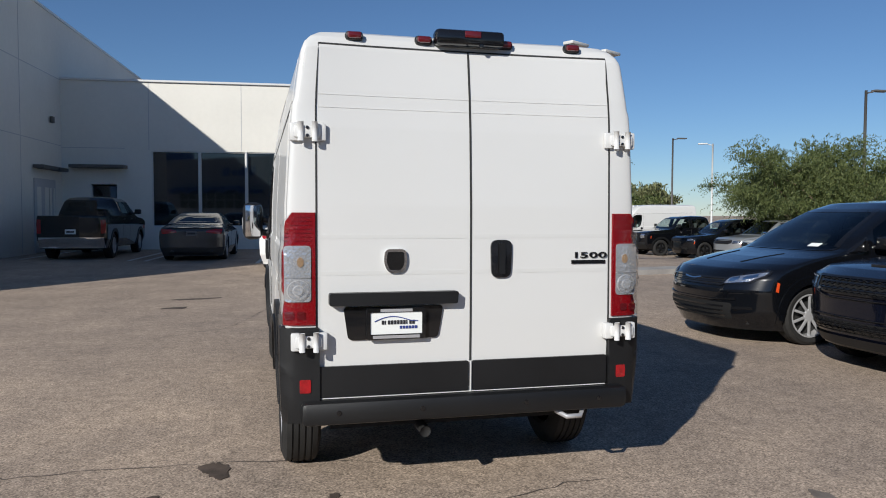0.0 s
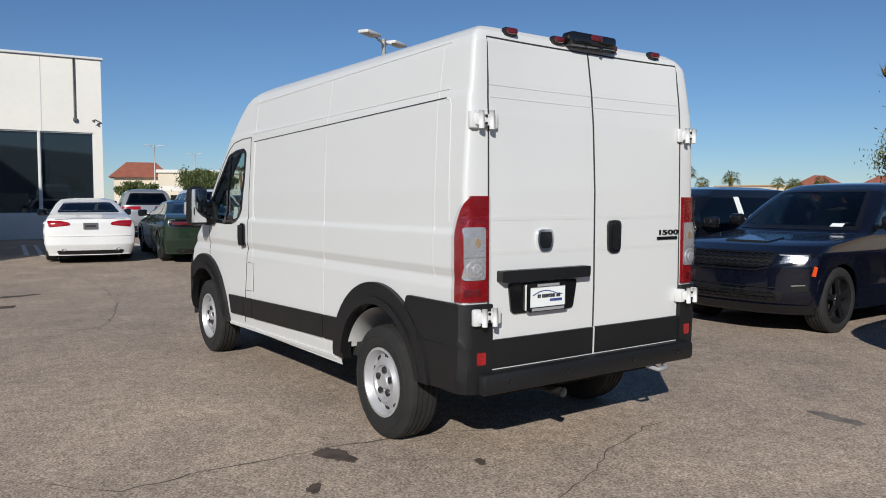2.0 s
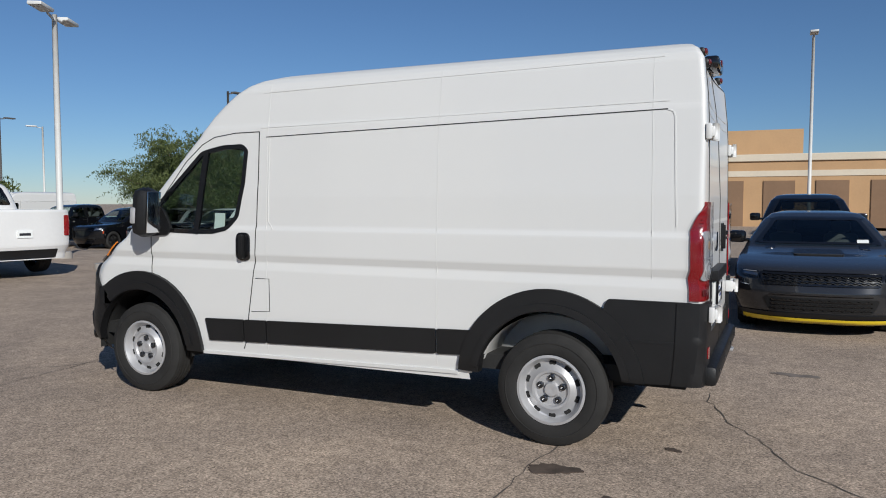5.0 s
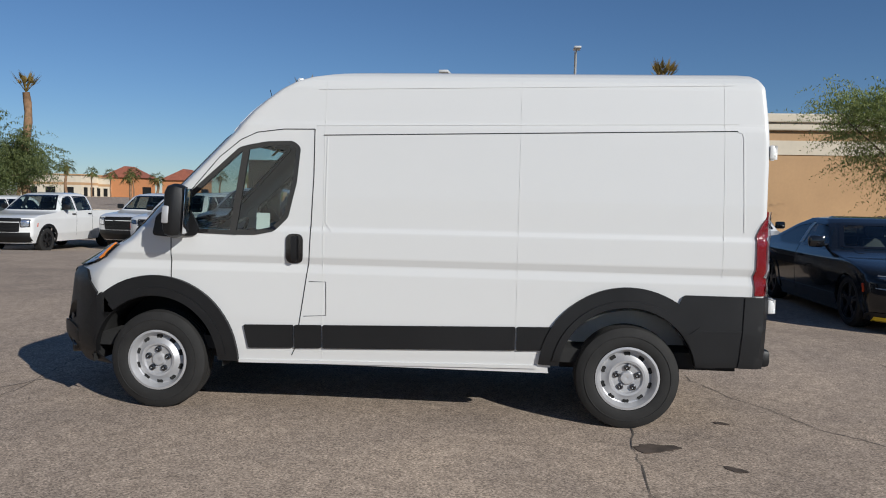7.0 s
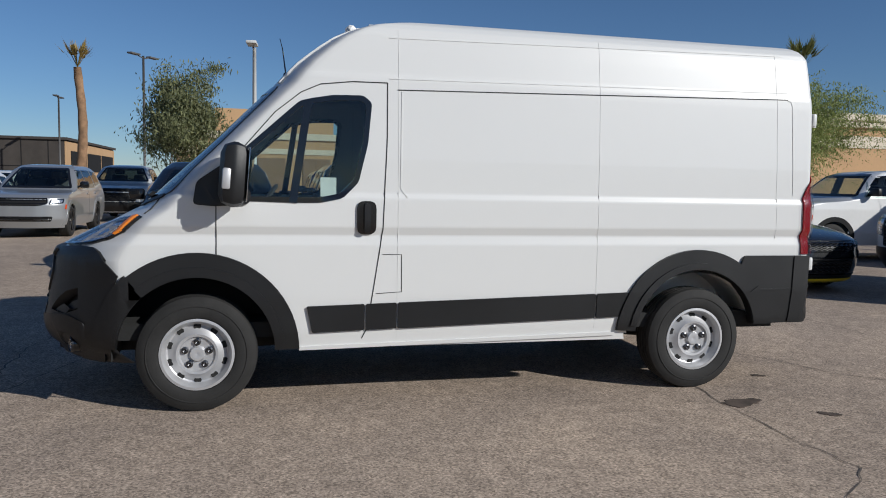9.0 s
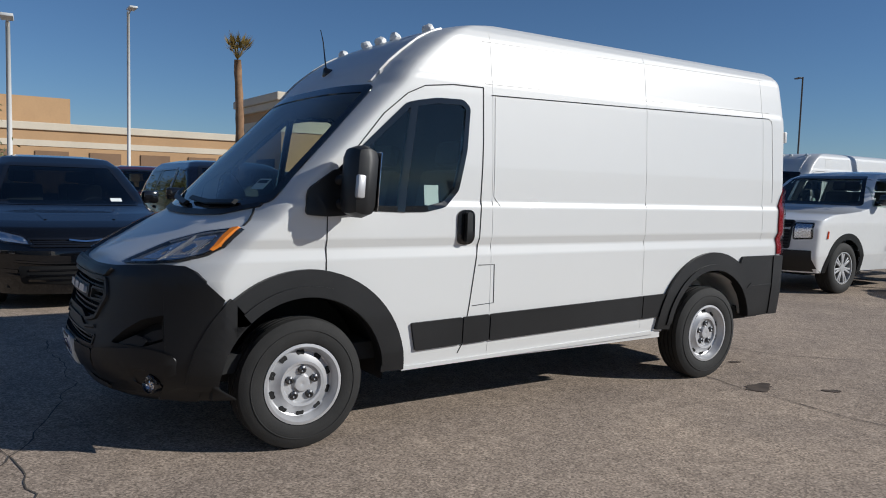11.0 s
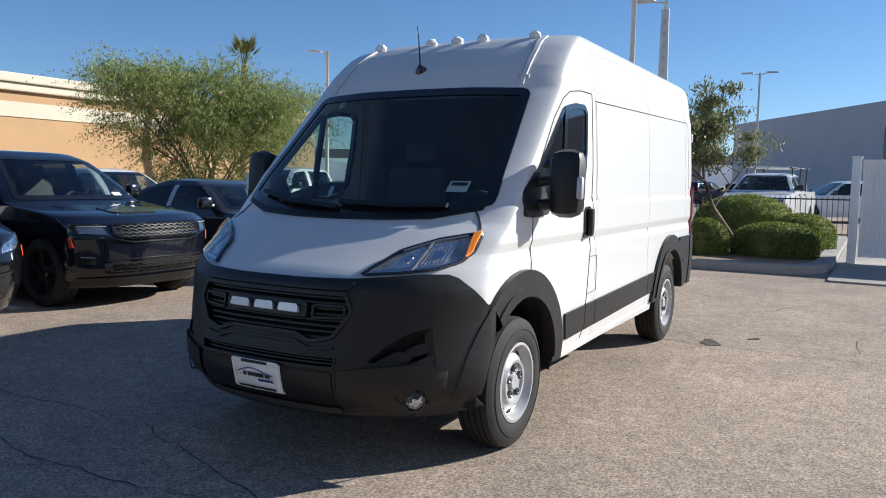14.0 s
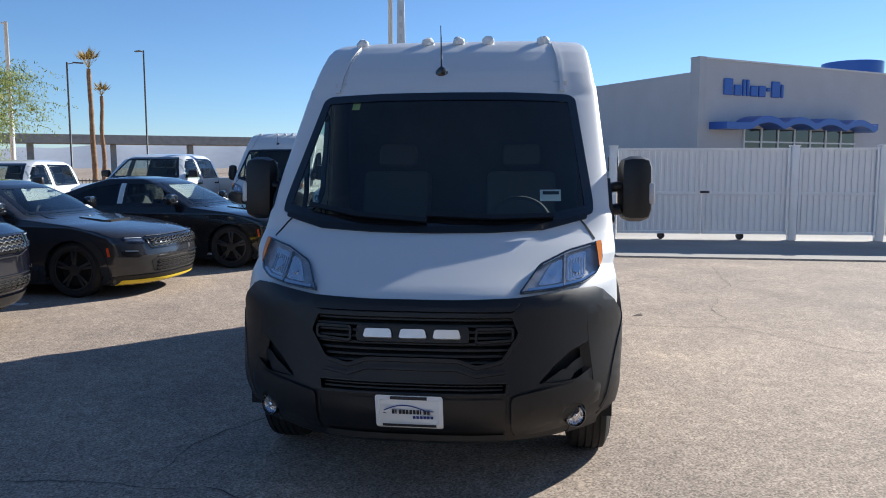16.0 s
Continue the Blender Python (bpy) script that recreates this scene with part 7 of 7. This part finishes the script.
tree("broadleaf_tree", "rounded green tree far behind the car park", 25.7, 86.3, -.5, 1.6, 5.3, 4.2, 10, M_MESQ, 16000, .10, 1.0)
tree("broadleaf_tree", "low rounded tree far behind the car park", 17.6, 88.6, -.5, 1.2, 4.0, 2.8, 15, M_MESQ, 10000, .10, 1.0)
tree("broadleaf_tree", "rounded green tree far behind the car park", 58.0, 98.0, -.5, 1.8, 6.0, 7.0, 12, M_LEAF2, 7000, .2, 1.0)

def lane_island():
    """Small kerbed bed across the lane with a yellow hydrant and a low shrub."""
    outer = rounded([(19.3, 4.7), (22.8, 4.7), (22.8, 6.9), (19.3, 6.9)], .8, 8)
    bed = shrink(outer, .16)
    tagged(part("kerb", patch([outer, bed], on_ground, .13, .22, 1.0), M_KERB, None, "pale concrete kerb round a small planted bed", 40), "", "kerb", "", "structure")
    tagged(part("planting_bed", patch([bed], on_ground, .11, .2, .8), M_SOIL, None, "gravel bed round the tree across the lane"), "", "planting bed", "", "structure")
    x, y = 20.9, 5.80
    z = ground_z(x, y) + .10
    h = thing("fire_hydrant", "bright yellow cast-iron fire hydrant on a gravel bed", "fire hydrant", pose(x, y, z))
    part("barrel", revolve([(0, .01), (0, .15), (.04, .15), (.05, .10), (.42, .10), (.44, .135), (.48, .135), (.50, .11), (.60, .095), (.67, .05), (.69, .01)], 20, "z"), M_HYDRANT, h)
    part("top_nut", box((0, 0, .71), (.05, .05, .06), .008), M_HYDRANT, h)
    for a in (0, 90, 180):
        part("outlet_cap", revolve([(.08, .055), (.15, .055), (.155, .065), (.19, .065), (.20, .03), (.20, .005)], 14), M_HYDRANT, h).matrix_basis = pose(0, 0, .36, 0, 0, a)
    bush(20.4, 6.25, .42, .62, 21, "low loose green shrub beside a hydrant", ground_z(20.4, 6.25) + .10, "")


lane_island()

# raised road and low desert hills beyond the car parks to the south
def overpass():
    b = thing("overpass", "grey concrete overpass on columns, far off", "bridge", pose(125, -208, 0, 0, 0, 31.5))
    part("deck", box((0, 0, 9.4), (240, 11, 1.7), .1), M_CONC, b, "", 0)
    for y in (-5.4, 5.4):
        part("parapet", box((0, y, 10.7), (240, .3, .9)), M_CONC, b, "", 0)
    for k in range(11):
        part("column", box((-110 + 22 * k, 0, 4.2), (1.6, 4.5, 8.6), .2), M_CONC, b, "", 0)


overpass()


def hills():
    bm = bmesh.new()
    rows_ = []
    for k in range(121):
        a = radians(95 + k)
        h = 66 + 26 * noise.noise(Vector((k * .11, 3.1, 0))) + 12 * noise.noise(Vector((k * .43, 8.2, 0)))
        rows_.append([bm.verts.new((r * math.sin(a), r * math.cos(a), z)) for r, z in ((2050, -8), (2150, h * .55), (2260, h))])
    for p, q in zip(rows_, rows_[1:]):
        for j in range(2):
            bm.faces.new((p[j], q[j], q[j + 1], p[j + 1]))
    bmesh.ops.recalc_face_normals(bm, faces=bm.faces)
    tagged(part("backdrop", bm, M_HILL, None, "low desert hills on the horizon, haze put into their colour", 60), "", "hills", "", "structure")


hills()

# tall white pole sign, its writing as bars
sg = thing("pole_sign", "tall white tapered sign on a pole with dark lettering bars", "sign", pose(4.8, -22.8, 0, 0, 0, 8))
bm = box((0, .16, 6.2), (.34, .12, 4.0), .02)
for v in bm.verts:
    v.co.x *= 1.0 - .08 * (v.co.z - 6.2)
part("panel", bm, M_POLEW, sg)
for k in range(7):
    part("lettering_bar", box((0, .226, 7.7 - .46 * k), (.11, .012, .22), .01), M_WALLG, sg, "grey lettering bar", 0)

# ---- parked cars ----
P_BLACK = paint("black_car_paint", (.004, .0045, .006), .16)
P_NAVY = paint("navy_car_paint", (.004, .005, .011), .2)
P_GREY = paint("grey_car_paint", (.040, .041, .045), .20, .4)
P_MAROON = paint("maroon_car_paint", (.07, .008, .012), .22)
P_GREEN = paint("dark_green_car_paint", (.016, .030, .018), .22)
P_TAUPE = paint("taupe_grey_car_paint", (.060, .055, .053), .18, .2)
P_SILVER = paint("silver_car_paint", (.36, .37, .38), .3, .5)
P_WHITE = paint("white_car_paint", (.74, .74, .73), .28)
P_DGREY = paint("charcoal_car_paint", (.012, .013, .015), .18, .2)


BUILT = {}


def parked(name, kind, label, pm, x, y, heading, **kw):
    """heading: degrees clockwise from +y."""
    m = pose(x, y, ground_z(x, y), 0, 0, -heading)
    key = (kind, pm.name, kw.get("rim"), kw.get("dark_bumper"), kw.get("yellow"), kw.get("plate"))
    if key in BUILT and kw.get("group") != "front row of parked cars":
        ob, sh = BUILT[key]
        ob = copy_thing(ob, m)
        ob.name = name
        return tagged(ob, label, kw.get("category", "car"), kw.get("group", "")), sh
    made = build_car(name, kind, label, pm, m, **kw)
    if kw.get("group") != "front row of parked cars":
        BUILT[key] = made
    return made


for nm, kind, lab, pm, x, y, rim, kw in [
        ("minivan", "minivan", "black minivan parked nose out with bright alloy wheels", P_BLACK, 6.88, 3.78, "ten", dict(category="minivan")),
        ("parked_suv", "suv", "dark navy three-row SUV with hood scoop and black wheels", P_NAVY, 7.05, 1.28, "five", dict(category="suv")),
        ("muscle_sedan", "sedan", "grey sedan with a yellow lip under its nose", P_GREY, 6.60, -1.74, "five", dict(yellow=True)),
        ("muscle_sedan", "sedan", "black sedan with a yellow lip under its nose", P_DGREY, 5.78, -4.65, "five", dict(yellow=True))]:
    c, sh_ = parked(nm, kind, lab, pm, x, y, -90, rim=rim, group="front row of parked cars", **kw)
    dress_near(c, sh_, kind)
# trucks in the row before the island, noses towards the lane
parked("chassis_truck", "chassis_cab", "white chassis-cab truck with bare rear frame", P_WHITE, 2.5, -8.4, 0, rim="seven", dark_bumper=True, plate=False, category="truck", group="row of trucks")
parked("pickup_truck", "pickup", "white heavy pickup with black grille and bumper", P_WHITE, 8.6, -10.4, 0, dark_bumper=True, group="row of trucks", category="pickup truck")
parked("pickup_truck", "pickup", "white heavy pickup with black grille and bumper", P_WHITE, 11.6, -9.0, 0, dark_bumper=True, group="row of trucks", category="pickup truck")
# second row
parked("parked_suv", "suv", "maroon SUV in the second row", P_MAROON, 14.6, 1.0, -90, category="suv", group="second row of parked cars")
parked("parked_suv", "suv", "white SUV in the second row", P_WHITE, 13.2, -4.6, -90, category="suv", group="second row of parked cars")
parked("parked_suv", "suv", "dark SUV in the second row", P_BLACK, 13.6, -1.8, -90, category="suv", group="second row of parked cars")
# row by the showroom
parked("old_pickup", "pickup", "old black compact pickup parked nose to the wall", P_BLACK, -6.25, 22.7, 4, rim="seven", dark_bumper=True, category="pickup truck", group="cars by the showroom")
parked("parked_sedan", "sedan", "charcoal sedan parked nose to the showroom", P_TAUPE, -2.75, 21.1, 4, rim="seven", group="cars by the showroom")
parked("parked_sedan", "sedan", "white sedan parked nose to the showroom", P_WHITE, .25, 16.9, 8, rim="seven", group="cars by the showroom")
parked("coupe", "coupe", "dark green muscle coupe with slim red tail lights", P_GREEN, 2.5, 15.9, 6, group="cars by the showroom", tail_mat=M_DARKRED)
parked("pickup_truck", "pickup", "white crew-cab pickup seen from behind", P_WHITE, 5.0, 15.1, 9, rim="seven", category="pickup truck", group="cars by the showroom")
parked("parked_suv", "suv", "silver SUV beside the showroom", P_SILVER, 4.2, 27.5, 10, rim="seven", category="suv", group="cars by the showroom")
parked("parked_suv", "suv", "white SUV parked nose to nose with the green coupe", P_WHITE, 5.6, 23.6, 186, rim="seven", category="suv", group="cars by the showroom")
# far row across the lane
for k, (kind, pm, x, y, lab, cat) in enumerate([
        ("pickup", P_WHITE, 18.8, 16.7, "white heavy pickup with black grille", "pickup truck"), ("pickup", P_WHITE, 21.2, 13.9, "white heavy pickup with black grille", "pickup truck"),
        ("pickup", P_WHITE, 25.0, 12.4, "white pickup with black grille", "pickup truck"), ("suv", P_WHITE, 18.2, 11.5, "white SUV with black grille", "suv"),
        ("suv", P_SILVER, 16.3, 8.6, "grey SUV with slatted black grille", "suv"), ("pickup", P_WHITE, 24.0, 7.8, "white pickup with black grille", "pickup truck"),
        ("suv", P_WHITE, 19.4, 19.8, "white SUV with black grille", "suv"), ("suv", P_SILVER, 20.6, 23.4, "silver boxy off-road SUV", "suv"), ("suv", P_BLACK, 20.2, 26.2, "black boxy off-road SUV", "suv"), ("pickup", P_BLACK, 19.8, 29.0, "black pickup", "pickup truck")]):
    parked("pickup_truck" if kind == "pickup" else "parked_suv", kind, lab + " in the far row", pm, x, y, -90, dark_bumper=kind == "pickup", category=cat, group="far row of parked cars")
# behind the railing
for x, y, pm, lab in ((11.2, -49.0, P_MAROON, "maroon SUV in the row beyond the railing"), (8.2, -49.6, P_NAVY, "dark blue SUV in the row beyond the railing"), (14.6, -48.5, P_SILVER, "silver SUV in the row beyond the railing"), (4.8, -50.5, P_WHITE, "white SUV in the row beyond the railing")):
    parked("parked_suv", "suv", lab, pm, x, y, 200, category="suv", group="cars beyond the fence")
rack = thing("ladder_rack", "black steel ladder rack on a white work truck", "rack", pose(.5, -20.6, ground_z(.5, -20.6), 0, 0, -5))
for sx in (-.72, .72):
    part("rail", tube([(sx, .55, 2.12), (sx, -2.5, 2.12)], .03, 8), M_IRON, rack)
    for yy in (.2, -1.2, -2.4):
        part("upright", tube([(sx, yy, 1.86 if yy > -.9 else 1.30), (sx, yy, 2.12)], .025, 8), M_IRON, rack)
for yy in (.5, -1.0, -2.45):
    part("crossbar", tube([(-.80, yy, 2.14), (.80, yy, 2.14)], .028, 8), M_POLEW, rack)
parked("parked_suv", "suv", "white SUV beyond the fence", P_WHITE, -1.2, -30.0, 60, category="suv", group="cars beyond the fence")
parked("pickup_truck", "pickup", "white work truck beyond the railing", P_WHITE, .5, -20.6, 5, category="pickup truck", group="cars beyond the fence")
v2, b2, w2, _s = build_van_body("cargo_van", "white high-roof cargo van in the row of parked cars", pose(6.0, -14.2, ground_z(6, -14.2), 0, 0, 0))
finish_van_front(v2, w2)
finish_van_inside(v2)
finish_van_roof(v2)
copy_thing(v2, pose(21.5, 33.0, ground_z(21, 33), 0, 0, 90))["label"] = "white high-roof cargo van in the far row"

# ---- marks on the asphalt ----
def crack(pts, seed, w=.014, jitter=.05):
    """A thin wandering crack through rough points."""
    rnd = random.Random(seed)
    out = []
    for (x0, y0), (x1, y1) in zip(pts, pts[1:]):
        n = max(3, int(math.hypot(x1 - x0, y1 - y0) / .09))
        for k in range(n):
            t = k / n
            out.append((x0 + (x1 - x0) * t, y0 + (y1 - y0) * t))
    drift = 0.0
    a, b = [], []
    for i, (x, y) in enumerate(out):
        nx, ny = out[min(i + 1, len(out) - 1)][0] - out[max(i - 1, 0)][0], out[min(i + 1, len(out) - 1)][1] - out[max(i - 1, 0)][1]
        l = math.hypot(nx, ny) or 1
        nx, ny = -ny / l, nx / l
        drift = .8 * drift + rnd.uniform(-jitter, jitter) * .6
        ww = w * rnd.uniform(.25, 1.0) * min(1, i / 6 + .2, (len(out) - 1 - i) / 6 + .2)
        a.append((x + nx * (drift + ww / 2), y + ny * (drift + ww / 2)))
        b.append((x + nx * (drift - ww / 2), y + ny * (drift - ww / 2)))
    bm = bmesh.new()
    va = [bm.verts.new(on_ground(x, y, .004)) for x, y in a]
    vb = [bm.verts.new(on_ground(x, y, .004)) for x, y in b]
    for k in range(len(va) - 1):
        bm.faces.new((va[k], va[k + 1], vb[k + 1], vb[k]))
    bmesh.ops.recalc_face_normals(bm, faces=bm.faces)
    ob = part("crack", bm, M_CRACK, GROUND, "", 0)
    return ob


def stain(x, y, rx, ry, seed, turn=0.0, material=None):
    rnd = random.Random(seed)
    ph = [rnd.uniform(0, 6.3) for _ in range(5)]
    poly = []
    for k in range(48):
        a = 2 * math.pi * k / 48
        r = 1 + .22 * math.sin(2 * a + ph[0]) + .14 * math.sin(3 * a + ph[1]) + .10 * math.sin(5 * a + ph[2]) + .07 * math.sin(9 * a + ph[3]) + .05 * math.sin(14 * a + ph[4])
        u, v = rx * r * math.cos(a), ry * r * math.sin(a)
        poly.append((x + u * math.cos(turn) - v * math.sin(turn), y + u * math.sin(turn) + v * math.cos(turn)))
    return part("oil_stain", patch([poly], on_ground, .005, .008, 1.0), material or M_OIL, GROUND, "", 0)


def stall_line(x, y, heading, length, w=.11):
    d = Vector((math.sin(radians(heading)), math.cos(radians(heading))))
    p = [(x, y), (x + d.x * length, y + d.y * length)]
    return part("stall_line", patch([ribbon(p, w)], on_ground, .006, .008, 1.5), M_LINE, GROUND, "", 0)


for k, (x, y, rx, ry) in enumerate([(-1.37, -.13, .08, .15), (-2.18, 9.55, .36, .12), (-2.4, 8.25, .22, .10), (-.72, -.73, .05, .03), (-1.71, -.55, .06, .04), (1.9, -1.47, .17, .08)]):
    stain(x, y, rx, ry, 40 + k, .3 * k, M_OIL if k != 5 else M_FAINT)
for k, pts in enumerate([
        [(-6.5, 4.3), (-3.94, 4.64), (-2.44, 4.78), (-.95, 4.75), (.6, 5.0), (2.6, 4.9)], [(-2.5, 5.0), (-1.54, 5.72), (-.95, 7.6), (-.69, 10.5), (-.9, 13.5)],
        [(1.0, -.75), (.6, -.82), (.0, -1.08), (-.62, -1.36), (-1.05, -1.66), (-1.7, -2.5), (-2.2, -3.6)], [(-.2, -.3), (-1.1, .0), (-1.9, .06), (-2.56, .02), (-3.4, .9), (-4.6, 1.3), (-5.6, 2.6)],
        [(3.2, 4.4), (2.33, 4.33), (1.74, 4.29), (1.08, 4.31), (.72, 4.5), (.07, 4.6), (-.46, 4.82), (-1.2, 5.6)], [(1.4, 4.3), (1.38, 3.67), (1.1, 3.1), (1.2, 2.4)],
        [(-3.5, -5.6), (-3.4, -4.5), (-3.25, -2.75), (-4.14, -1.3), (-5.4, -.9)], [(-.9, -3.6), (-1.3, -3.3), (-2.2, -2.7), (-2.9, -2.2), (-3.25, -2.75)], [(-2.9, -2.2), (-2.56, -.9), (-2.56, .0)],
        [(-5.5, 7.4), (-3.8, 7.1), (-2.2, 7.5), (-.6, 7.3)], [(2.8, -2.6), (1.6, -3.0), (.3, -2.9), (-1.3, -3.3)], [(-4.3, -1.35), (-6.0, -2.0), (-8.5, -1.7)]]):
    crack(pts, 60 + k, .012 if k < 6 else .009)
for x, y in ((-4.25, 18.9), (-4.75, 19.2), (-.75, 17.2), (-1.05, 17.5), (2.0, 16.6), (2.3, 16.9), (5.3, 15.3), (5.0, 15.6), (-8.0, 20.5)):
    stall_line(x, y, 5, 5.0)
for x, y in ((5.6, 5.3), (5.5, 2.45), (5.4, -.35), (5.3, -3.1)):
    stall_line(x, y, 92, 4.6)
tagged(part("kerb", patch([rounded([(7.0, 12.3), (11.5, 13.4), (11.3, 14.2), (6.8, 13.1)], .3, 6)], on_ground, .13, .2, .6), M_KERB, None, "pale concrete kerb end of a car park island"), "", "kerb", "", "structure")
